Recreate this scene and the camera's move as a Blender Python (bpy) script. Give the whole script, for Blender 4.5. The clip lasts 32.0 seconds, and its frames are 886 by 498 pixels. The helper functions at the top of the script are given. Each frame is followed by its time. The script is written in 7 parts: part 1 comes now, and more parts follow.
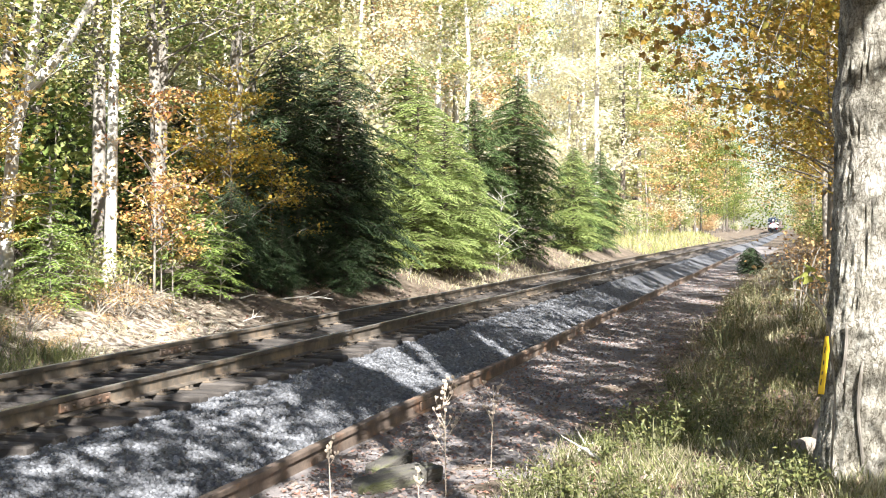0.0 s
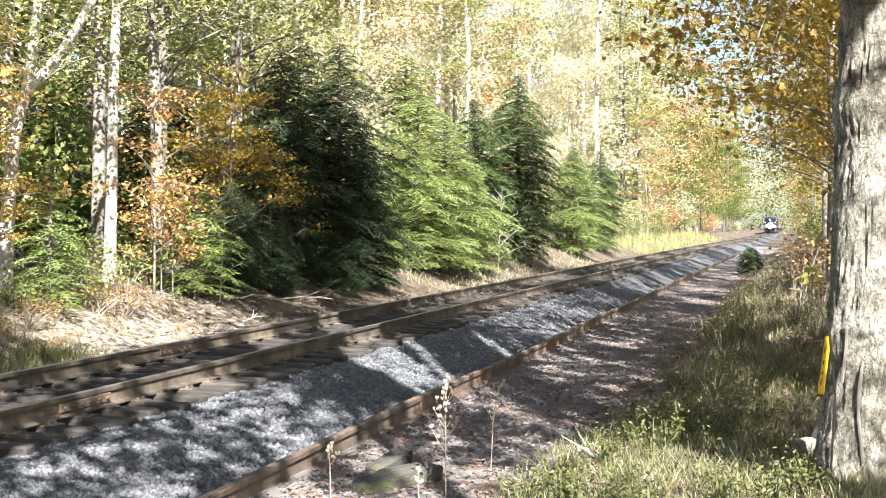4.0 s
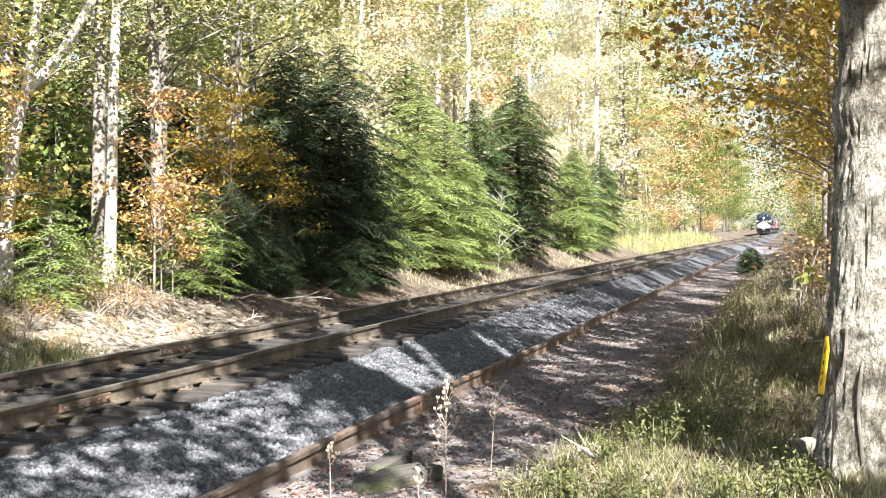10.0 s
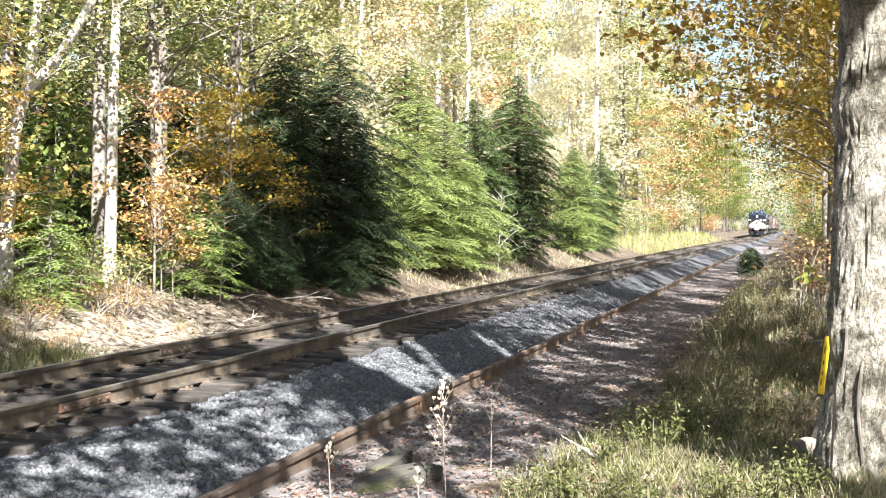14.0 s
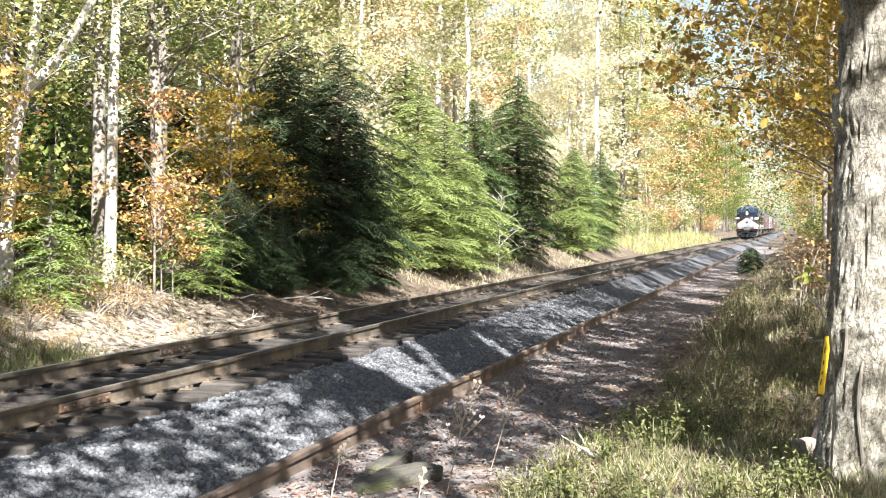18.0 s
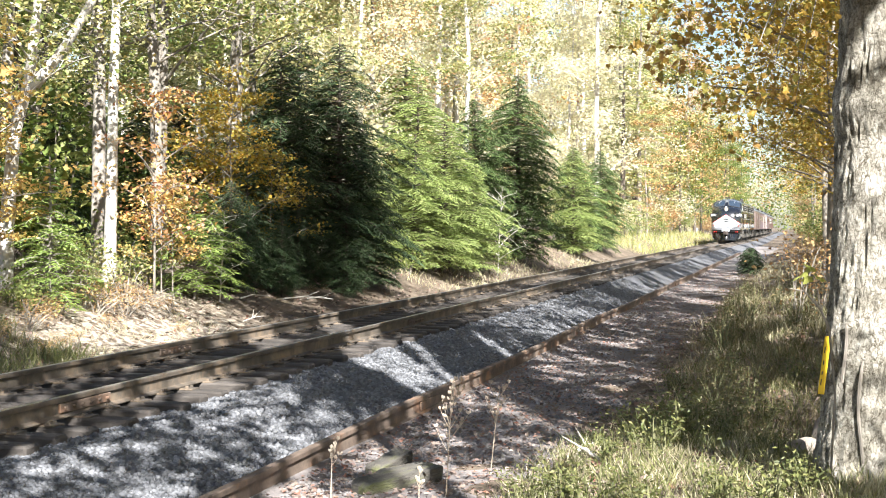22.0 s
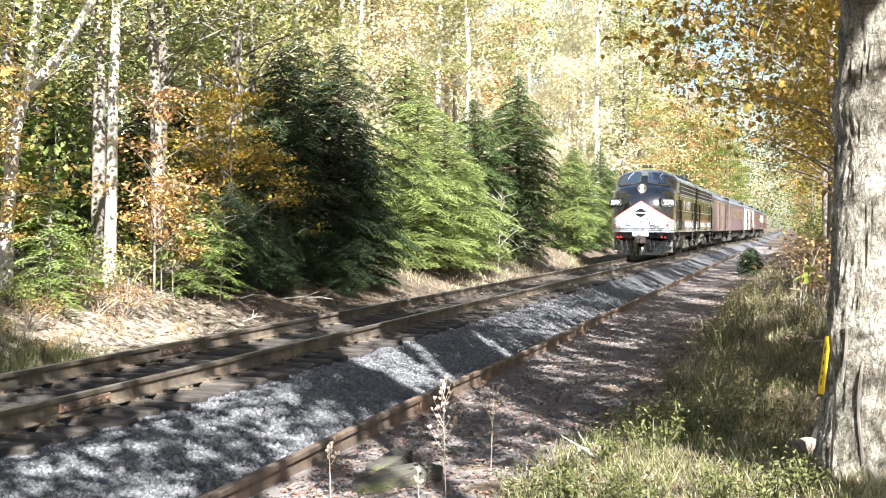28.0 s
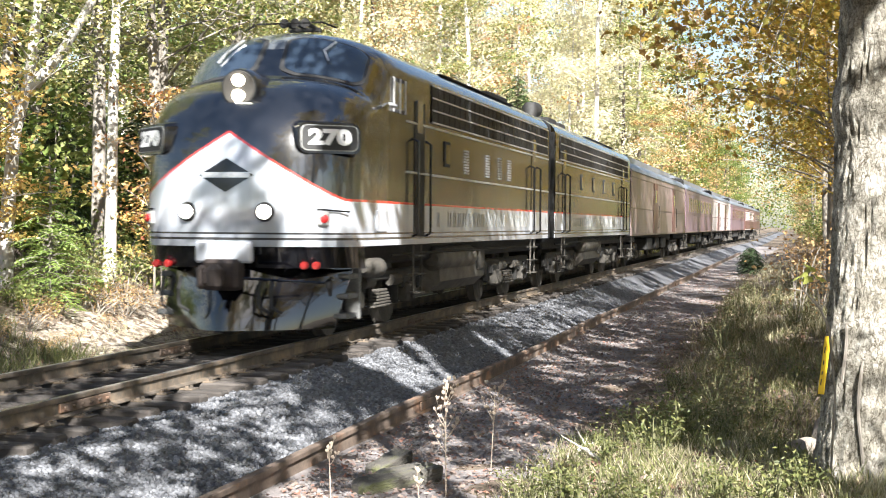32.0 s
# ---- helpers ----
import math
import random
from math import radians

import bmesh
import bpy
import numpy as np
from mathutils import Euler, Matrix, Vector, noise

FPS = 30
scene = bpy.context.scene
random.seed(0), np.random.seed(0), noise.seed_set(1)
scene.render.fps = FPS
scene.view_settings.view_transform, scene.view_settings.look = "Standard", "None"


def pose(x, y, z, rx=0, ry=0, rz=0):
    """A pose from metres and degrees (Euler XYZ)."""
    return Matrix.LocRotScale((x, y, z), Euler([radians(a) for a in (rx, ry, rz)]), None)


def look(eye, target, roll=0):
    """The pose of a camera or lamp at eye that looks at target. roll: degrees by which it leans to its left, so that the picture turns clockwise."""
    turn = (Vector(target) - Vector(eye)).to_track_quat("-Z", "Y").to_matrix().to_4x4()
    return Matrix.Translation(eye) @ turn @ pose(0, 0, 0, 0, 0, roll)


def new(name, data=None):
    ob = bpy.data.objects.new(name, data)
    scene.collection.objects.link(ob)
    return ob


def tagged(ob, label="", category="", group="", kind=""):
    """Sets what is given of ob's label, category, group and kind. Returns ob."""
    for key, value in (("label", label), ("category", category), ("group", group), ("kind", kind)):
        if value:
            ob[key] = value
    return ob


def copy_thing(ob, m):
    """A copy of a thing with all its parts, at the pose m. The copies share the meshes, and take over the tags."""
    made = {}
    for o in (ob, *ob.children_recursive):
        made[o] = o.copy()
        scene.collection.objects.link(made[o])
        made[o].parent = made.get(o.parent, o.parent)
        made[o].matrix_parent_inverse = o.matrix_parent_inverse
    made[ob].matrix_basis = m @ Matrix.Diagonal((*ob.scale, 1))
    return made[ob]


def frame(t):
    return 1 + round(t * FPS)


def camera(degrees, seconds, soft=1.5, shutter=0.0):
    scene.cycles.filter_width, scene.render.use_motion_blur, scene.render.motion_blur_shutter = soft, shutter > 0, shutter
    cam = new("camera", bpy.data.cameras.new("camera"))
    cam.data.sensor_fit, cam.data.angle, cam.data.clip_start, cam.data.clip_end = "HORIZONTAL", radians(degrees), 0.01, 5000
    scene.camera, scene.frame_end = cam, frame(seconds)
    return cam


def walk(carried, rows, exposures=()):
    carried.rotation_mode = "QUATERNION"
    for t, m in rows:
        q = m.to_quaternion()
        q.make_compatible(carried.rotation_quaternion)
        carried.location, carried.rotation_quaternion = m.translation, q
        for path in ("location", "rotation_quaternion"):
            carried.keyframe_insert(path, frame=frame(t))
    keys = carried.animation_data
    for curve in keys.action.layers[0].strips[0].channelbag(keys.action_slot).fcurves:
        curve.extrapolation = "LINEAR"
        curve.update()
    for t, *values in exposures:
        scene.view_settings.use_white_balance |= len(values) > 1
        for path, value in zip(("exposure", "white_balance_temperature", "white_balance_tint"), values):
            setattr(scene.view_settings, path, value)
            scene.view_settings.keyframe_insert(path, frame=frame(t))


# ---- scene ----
# The track runs along +y with its centre line near x = 0; z = 0 is the top of the rails.
EYE = (7.077, 0.0, 1.564)
YAW, PITCH = radians(14.582), radians(-1.044)
AIM = (EYE[0] - math.sin(YAW) * math.cos(PITCH), math.cos(YAW) * math.cos(PITCH), EYE[2] + math.sin(PITCH))
cam = camera(36.24, 32.0, soft=1.0, shutter=0.25)
walk(cam, [(0.0, look(EYE, AIM, 0.42)), (32.0, look(EYE, AIM, 0.42))], exposures=[(0.0, 2.3), (32.0, 2.3)])

# ---- light ----
SUN_UP, SUN_ROUND = radians(37), radians(150)
SUN_DIR = Vector((math.sin(SUN_ROUND) * math.cos(SUN_UP), math.cos(SUN_ROUND) * math.cos(SUN_UP), math.sin(SUN_UP)))
world = bpy.data.worlds.new("sky")
scene.world = world
world.use_nodes = True
sky = world.node_tree.nodes.new("ShaderNodeTexSky")
sky.sky_type, sky.sun_disc, sky.sun_elevation, sky.sun_rotation = "NISHITA", False, SUN_UP, SUN_ROUND
back = world.node_tree.nodes["Background"]
back.inputs["Strength"].default_value = 0.043
world.node_tree.links.new(sky.outputs[0], back.inputs["Color"])
sun = new("sun", bpy.data.lights.new("sun", "SUN"))
sun.data.energy, sun.data.angle, sun.data.color = 5.0, radians(0.4), (1.0, 0.985, 0.955)
sun.matrix_world = look(SUN_DIR * 80, (0, 0, 0))


# ---- materials ----
def nodes_of(name):
    m = bpy.data.materials.new(name)
    m.use_nodes = True
    return m, m.node_tree, m.node_tree.nodes["Principled BSDF"]


def add(tree, kind, **values):
    n = tree.nodes.new(kind)
    for key, value in values.items():
        n.inputs[key].default_value = value
    return n


def rgba(c, k=1.0):
    return (min(1, c[0] * k), min(1, c[1] * k), min(1, c[2] * k), 1)


def ramp(tree, source, stops):
    n = tree.nodes.new("ShaderNodeValToRGB")
    els = n.color_ramp.elements
    while len(els) < len(stops):
        els.new(0.5)
    for e, (p, c) in zip(els, stops):
        e.position, e.color = p, rgba(c)
    tree.links.new(source, n.inputs[0])
    return n.outputs[0]


def blend(tree, fac, a, b, kind="MIX"):
    n = tree.nodes.new("ShaderNodeMix")
    n.data_type, n.blend_type = "RGBA", kind
    for socket, v in ((n.inputs[0], fac), (n.inputs[6], a), (n.inputs[7], b)):
        if isinstance(v, (int, float)):
            socket.default_value = v
        elif isinstance(v, tuple):
            socket.default_value = rgba(v)
        else:
            tree.links.new(v, socket)
    return n.outputs[2]


def mat(name, base, rough=0.6, metal=0.0, vary=0.25, scale=6.0, fine=60.0, bump=0.2, depth=0.01, other=None, other_at=(0.5, 0.65), coat=0.0, per_piece=0.0, island=False, stretch=None):
    """A surface with broad and fine variation of its colour, patches of another colour, relief, and a shade of its own for each piece."""
    m, t, b = nodes_of(name)
    co = t.nodes.new("ShaderNodeTexCoord").outputs["Object"]
    if stretch:
        mp = add(t, "ShaderNodeMapping")
        mp.inputs["Scale"].default_value = stretch
        t.links.new(co, mp.inputs["Vector"])
        co = mp.outputs[0]
    big = add(t, "ShaderNodeTexNoise", Scale=scale, Detail=5.0, Roughness=0.6)
    small = add(t, "ShaderNodeTexNoise", Scale=fine, Detail=4.0, Roughness=0.65)
    t.links.new(co, big.inputs["Vector"])
    t.links.new(co, small.inputs["Vector"])
    col = ramp(t, big.outputs[0], [(0.3, tuple(c * (1 - vary) for c in base)), (0.7, tuple(min(1, c * (1 + vary)) for c in base))])
    col = blend(t, 0.55, col, ramp(t, small.outputs[0], [(0.3, (1 - vary,) * 3), (0.7, (1.0,) * 3)]), "MULTIPLY")
    if other:
        mask = ramp(t, big.outputs[0], [(other_at[0], (0, 0, 0)), (other_at[1], (1, 1, 1))])
        col = blend(t, mask, col, other)
    if per_piece:
        info = t.nodes.new("ShaderNodeNewGeometry").outputs["Random Per Island"] if island else t.nodes.new("ShaderNodeObjectInfo").outputs["Random"]
        col = blend(t, 1.0, col, ramp(t, info, [(0.0, (1 - per_piece,) * 3), (1.0, (1.0,) * 3)]), "MULTIPLY")
    t.links.new(col, b.inputs["Base Color"])
    b.inputs["Metallic"].default_value = metal
    r = t.nodes.new("ShaderNodeMapRange")
    r.inputs["To Min"].default_value, r.inputs["To Max"].default_value = max(0.03, rough - 0.12), min(1, rough + 0.12)
    t.links.new(small.outputs[0], r.inputs["Value"])
    t.links.new(r.outputs[0], b.inputs["Roughness"])
    b.inputs["Coat Weight"].default_value = coat
    b.inputs["Coat Roughness"].default_value = 0.08
    if bump:
        bp = add(t, "ShaderNodeBump", Strength=bump, Distance=depth)
        t.links.new(small.outputs[0], bp.inputs["Height"])
        t.links.new(bp.outputs[0], b.inputs["Normal"])
    return m


def leaf_mat(name, colours, thin=0.45, rough=0.5):
    """Leaves: a colour for each leaf out of a range, glossy enough to glint, and letting some light through."""
    m, t, b = nodes_of(name)
    isl = t.nodes.new("ShaderNodeNewGeometry").outputs["Random Per Island"]
    n = len(colours)
    col = ramp(t, isl, [((i + 0.5) / n, c) for i, c in enumerate(colours)])
    co = t.nodes.new("ShaderNodeTexCoord").outputs["Object"]
    big = add(t, "ShaderNodeTexNoise", Scale=0.55, Detail=2.0)
    t.links.new(co, big.inputs["Vector"])
    col = blend(t, 0.6, col, ramp(t, big.outputs[0], [(0.3, (0.6, 0.6, 0.55)), (0.7, (1.0, 1.0, 1.0))]), "MULTIPLY")
    mid = add(t, "ShaderNodeTexNoise", Scale=3.2, Detail=3.0)
    t.links.new(co, mid.inputs["Vector"])
    col = blend(t, 0.6, col, ramp(t, mid.outputs[0], [(0.35, (0.66, 0.7, 0.7)), (0.6, (1.0, 1.0, 1.0))]), "MULTIPLY")
    t.links.new(col, b.inputs["Base Color"])
    b.inputs["Roughness"].default_value = rough
    b.inputs["Specular IOR Level"].default_value = 0.35
    tr = t.nodes.new("ShaderNodeBsdfTranslucent")
    t.links.new(col, tr.inputs["Color"])
    mx = t.nodes.new("ShaderNodeMixShader")
    mx.inputs[0].default_value = thin
    t.links.new(b.outputs[0], mx.inputs[1])
    t.links.new(tr.outputs[0], mx.inputs[2])
    t.links.new(mx.outputs[0], t.nodes["Material Output"].inputs["Surface"])
    return m


def glow_mat(name, colour, strength):
    m, t, b = nodes_of(name)
    b.inputs["Base Color"].default_value = rgba(colour)
    b.inputs["Emission Color"].default_value = rgba(colour)
    b.inputs["Emission Strength"].default_value = strength
    return m


RAIL = mat("rusty_rail", (0.12, 0.10, 0.08), 0.7, 0.25, 0.4, 3, 50, 0.3, 0.004, other=(0.22, 0.16, 0.105), other_at=(0.5, 0.72))
RAIL_TOP = mat("worn_rail_top", (0.38, 0.36, 0.34), 0.35, 0.85, 0.15, 4, 80, 0.05)
OLD_RAIL = mat("rusted_old_rail", (0.15, 0.11, 0.085), 0.85, 0.1, 0.45, 2.5, 45, 0.5, 0.006, other=(0.27, 0.145, 0.085), other_at=(0.55, 0.70))
TIE = mat("weathered_tie", (0.085, 0.073, 0.064), 0.9, 0, 0.4, 3, 40, 0.6, 0.012, per_piece=0.45, stretch=(1, 6, 6))
BALLAST = mat("ballast_gravel", (0.105, 0.107, 0.116), 0.9, 0, 0.35, 0.8, 22, 1.0, 0.05)
STONE = mat("crushed_stone", (0.165, 0.17, 0.184), 0.85, 0, 0.25, 9, 60, 0.4, 0.01, per_piece=0.6, island=True)
PATH_STONE = mat("path_gravel_stone", (0.27, 0.245, 0.24), 0.9, 0, 0.3, 9, 60, 0.4, 0.01, per_piece=0.65, island=True)
STONE_PIECE = mat("single_crushed_stone", (0.215, 0.22, 0.235), 0.85, 0, 0.25, 2, 6, 0.4, 0.05, per_piece=0.55)
BARK = mat("grey_bark", (0.21, 0.185, 0.155), 0.9, 0, 0.4, 5, 30, 0.8, 0.02, other=(0.36, 0.34, 0.30), other_at=(0.55, 0.68), stretch=(1, 1, 0.3))
BARK_DARK = mat("dark_bark", (0.10, 0.08, 0.065), 0.92, 0, 0.4, 5, 30, 0.8, 0.02, stretch=(1, 1, 0.3))
BARK_PALE = mat("pale_bark", (0.5, 0.47, 0.42), 0.85, 0, 0.3, 4, 25, 0.5, 0.012, other=(0.30, 0.27, 0.23), other_at=(0.5, 0.72), stretch=(1.5, 1.5, 0.6))
# Far leaves near white: sun glare and haze are put into the colour.
SUNLIT_PALE = leaf_mat("sunlit_pale_leaves", [(0.84, 0.78, 0.54), (0.86, 0.80, 0.60), (0.82, 0.74, 0.50), (0.84, 0.74, 0.55), (0.80, 0.77, 0.52)], 0.65)
YELLOW = leaf_mat("yellow_leaves", [(0.44, 0.41, 0.15), (0.56, 0.53, 0.26), (0.33, 0.37, 0.13), (0.20, 0.27, 0.08), (0.52, 0.40, 0.14), (0.66, 0.63, 0.40)])
GOLD = leaf_mat("golden_brown_leaves", [(0.52, 0.32, 0.05), (0.62, 0.42, 0.07), (0.40, 0.22, 0.04), (0.52, 0.42, 0.08), (0.36, 0.31, 0.06), (0.66, 0.52, 0.14)], 0.5)
ORANGE = leaf_mat("orange_leaves", [(0.60, 0.33, 0.10), (0.66, 0.45, 0.18), (0.50, 0.19, 0.08), (0.64, 0.50, 0.20), (0.44, 0.15, 0.09), (0.66, 0.52, 0.30)])
FLAME = leaf_mat("bright_orange_gold_leaves", [(0.78, 0.52, 0.16), (0.82, 0.64, 0.26), (0.72, 0.40, 0.15), (0.80, 0.66, 0.22)], 0.5)
RUST = leaf_mat("rust_leaves", [(0.52, 0.30, 0.14), (0.62, 0.40, 0.20), (0.44, 0.24, 0.11), (0.58, 0.46, 0.22)])
GREEN = leaf_mat("green_leaves", [(0.09, 0.14, 0.03), (0.13, 0.19, 0.04), (0.18, 0.22, 0.04), (0.24, 0.24, 0.05)])
LIME = leaf_mat("yellow_green_leaves", [(0.20, 0.27, 0.07), (0.30, 0.34, 0.10), (0.40, 0.40, 0.15), (0.14, 0.21, 0.06)])
# Hemlock needles in three tones: sun and shade are put into the colour.
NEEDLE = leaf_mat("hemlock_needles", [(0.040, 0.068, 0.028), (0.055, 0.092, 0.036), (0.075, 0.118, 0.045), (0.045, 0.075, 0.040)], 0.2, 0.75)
NEEDLE_PART_SUN = leaf_mat("part_sun_hemlock_needles", [(0.075, 0.125, 0.04), (0.105, 0.165, 0.05), (0.14, 0.20, 0.06), (0.085, 0.13, 0.05)], 0.25, 0.75)
NEEDLE_SUNLIT = leaf_mat("sunlit_hemlock_needles", [(0.26, 0.33, 0.095), (0.34, 0.41, 0.14), (0.43, 0.48, 0.19), (0.22, 0.30, 0.095)], 0.45, 0.75)
PINE = leaf_mat("pine_needles", [(0.30, 0.33, 0.12), (0.42, 0.42, 0.18), (0.22, 0.26, 0.10), (0.50, 0.46, 0.22)], 0.4)
GRASS = leaf_mat("green_grass", [(0.12, 0.14, 0.045), (0.19, 0.20, 0.07), (0.29, 0.28, 0.12), (0.09, 0.105, 0.04)], 0.35)
# Bank grass in its own colours, with the shade there worked in.
RANK = leaf_mat("shaded_bank_grass", [(0.10, 0.115, 0.04), (0.16, 0.155, 0.06), (0.23, 0.19, 0.10), (0.29, 0.23, 0.14)], 0.35)
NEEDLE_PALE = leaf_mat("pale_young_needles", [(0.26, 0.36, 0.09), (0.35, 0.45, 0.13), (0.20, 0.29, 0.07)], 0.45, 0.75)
STRAW = leaf_mat("dry_grass", [(0.48, 0.42, 0.28), (0.60, 0.54, 0.38), (0.36, 0.31, 0.20), (0.38, 0.37, 0.20)], 0.3)
LITTER = leaf_mat("fallen_leaves", [(0.25, 0.185, 0.155), (0.33, 0.25, 0.21), (0.18, 0.13, 0.11), (0.40, 0.33, 0.28), (0.28, 0.19, 0.17), (0.20, 0.155, 0.135), (0.31, 0.15, 0.11)], 0.15, 0.7)


# ---- geometry ----
class Geo:
    """Collects vertices and faces of one mesh."""

    def __init__(self):
        self.v, self.f = [], []

    def put(self, verts, faces):
        n = len(self.v)
        self.v.extend(tuple(p) for p in verts)
        self.f.extend(tuple(i + n for i in f) for f in faces)
        return self

    def box(self, c, size, b=0.01, turn=None):
        """A box with chamfered edges."""
        hx, hy, hz = (s / 2 for s in size)
        b = min(b, hx * 0.8, hy * 0.8, hz * 0.8)
        vs, idx = [], {}
        for sx in (-1, 1):
            for sy in (-1, 1):
                for sz in (-1, 1):
                    for a in range(3):
                        p = [sx * (hx - b), sy * (hy - b), sz * (hz - b)]
                        p[a] += b * (sx, sy, sz)[a]
                        idx[sx, sy, sz, a] = len(vs)
                        vs.append(Vector(p))
        fs = []
        for a in range(3):
            o, q = [k for k in range(3) if k != a]
            for s in (-1, 1):
                loop = []
                for so, sq in ((-1, -1), (1, -1), (1, 1), (-1, 1)):
                    k = [0, 0, 0]
                    k[a], k[o], k[q] = s, so, sq
                    loop.append(idx[(*k, a)])
                fs.append(loop if (s > 0) == (a != 1) else loop[::-1])
        for a in range(3):
            o, q = [k for k in range(3) if k != a]
            for so in (-1, 1):
                for sq in (-1, 1):
                    k, j = [0, 0, 0], [0, 0, 0]
                    k[o], k[q], k[a] = so, sq, -1
                    j[o], j[q], j[a] = so, sq, 1
                    fs.append([idx[(*k, o)], idx[(*j, o)], idx[(*j, q)], idx[(*k, q)]])
        for sx in (-1, 1):
            for sy in (-1, 1):
                for sz in (-1, 1):
                    fs.append([idx[sx, sy, sz, a] for a in range(3)])
        if turn:
            vs = [turn @ p for p in vs]
        return self.put([p + Vector(c) for p in vs], fs)

    def tube(self, path, radii, sides=8, caps=True):
        """A tube along a path, with a radius at each of its points."""
        path = [Vector(p) for p in path]
        if isinstance(radii, (int, float)):
            radii = [radii] * len(path)
        vs, fs = [], []
        ref = None
        for i, p in enumerate(path):
            d = (path[min(i + 1, len(path) - 1)] - path[max(i - 1, 0)]).normalized()
            if ref is None:
                ref = d.orthogonal().normalized()
            side = (ref - d * ref.dot(d)).normalized()
            ref = side
            up = d.cross(side)
            for k in range(sides):
                a = 2 * math.pi * k / sides
                vs.append(p + (side * math.cos(a) + up * math.sin(a)) * radii[i])
        for i in range(len(path) - 1):
            for k in range(sides):
                j = (k + 1) % sides
                fs.append((i * sides + k, i * sides + j, (i + 1) * sides + j, (i + 1) * sides + k))
        if caps:
            fs.append(tuple(range(sides))[::-1])
            fs.append(tuple((len(path) - 1) * sides + k for k in range(sides)))
        return self.put(vs, fs)

    def sweep(self, profile, stations):
        """A closed profile of (x, z), swept along stations of (x, y, z)."""
        n = len(profile)
        vs = [(sx + px, sy, sz + pz) for sx, sy, sz in stations for px, pz in profile]
        fs = [(i * n + k, i * n + (k + 1) % n, (i + 1) * n + (k + 1) % n, (i + 1) * n + k) for i in range(len(stations) - 1) for k in range(n)]
        fs += [tuple(range(n))[::-1], tuple((len(stations) - 1) * n + k for k in range(n))]
        return self.put(vs, fs)

    def grid(self, rows):
        """A sheet through rows of points."""
        n = len(rows[0])
        return self.put([p for r in rows for p in r], [(i * n + k, i * n + k + 1, (i + 1) * n + k + 1, (i + 1) * n + k) for i in range(len(rows) - 1) for k in range(n - 1)])

    def make(self, name, material, parent=None, label="", smooth=None, mesh=None):
        me = bpy.data.meshes.new(name)
        me.from_pydata(self.v, [], self.f)
        return finish(name, me, material, parent, label, smooth)


def finish(name, me, material, parent=None, label="", smooth=None):
    for m in material if isinstance(material, (list, tuple)) else [material]:
        me.materials.append(m)
    me.update()
    bm = bmesh.new()
    bm.from_mesh(me)
    if len(bm.faces) < 30000 and not name.endswith(("crown", "grass", "leaves")):
        bmesh.ops.recalc_face_normals(bm, faces=bm.faces)
    bm.to_mesh(me)
    bm.free()
    if smooth:
        me.shade_smooth()
        me.set_sharp_from_angle(angle=radians(smooth))
    ob = new(name, me)
    if parent:
        ob.parent = parent
    if label:
        ob["label"] = label
    return ob


def part(name, bm, material, parent, label="", smooth=None):
    """Links a bmesh or a Geo as one mesh under a thing or a part."""
    if isinstance(bm, Geo):
        return bm.make(name, material, parent, label, smooth)
    me = bpy.data.meshes.new(name)
    bm.to_mesh(me)
    bm.free()
    return finish(name, me, material, parent, label, smooth)


def raw_mesh(name, verts, faces, material):
    """A mesh from numpy arrays of vertices and of faces with one count of corners."""
    me = bpy.data.meshes.new(name)
    nf, k = faces.shape
    me.vertices.add(len(verts))
    me.vertices.foreach_set("co", np.asarray(verts, dtype=np.float32).ravel())
    me.loops.add(nf * k)
    me.loops.foreach_set("vertex_index", faces.astype(np.int32).ravel())
    me.polygons.add(nf)
    me.polygons.foreach_set("loop_start", np.arange(0, nf * k, k, dtype=np.int32))
    me.materials.append(material)
    me.update(calc_edges=True)
    return me


def bank(x, y):
    """Height of the ground beside the track."""
    pts = [(-400, 9), (-60, 3.2), (-25, 1.3), (-9, 0.6), (-6.2, 0.42), (-4.9, 0.05), (-3.9, -0.42), (-3.0, -0.58), (-2.2, -0.5), (-1.5, -0.34), (1.5, -0.34), (2.5, -0.62), (3.2, -0.68), (5.0, -0.66), (6.5, -0.5), (9, -0.35), (20, 0.2), (60, 2.0), (400, 6)]
    z = np.interp(x, [p[0] for p in pts], [p[1] for p in pts])
    far = np.clip((np.abs(x) - 3.5) / 6, 0, 1)
    return z + far * (0.16 * np.sin(x * 0.9 + y * 0.31) * np.sin(y * 0.47 + 1.3) + 0.1 * np.sin(y * 1.3 + x * 1.7))


def drift(y):
    """Sideways shift of the track far off."""
    q = np.clip((y - 95.0) / 90.0, 0, 1)
    return 0.75 * q * q * (3 - 2 * q)


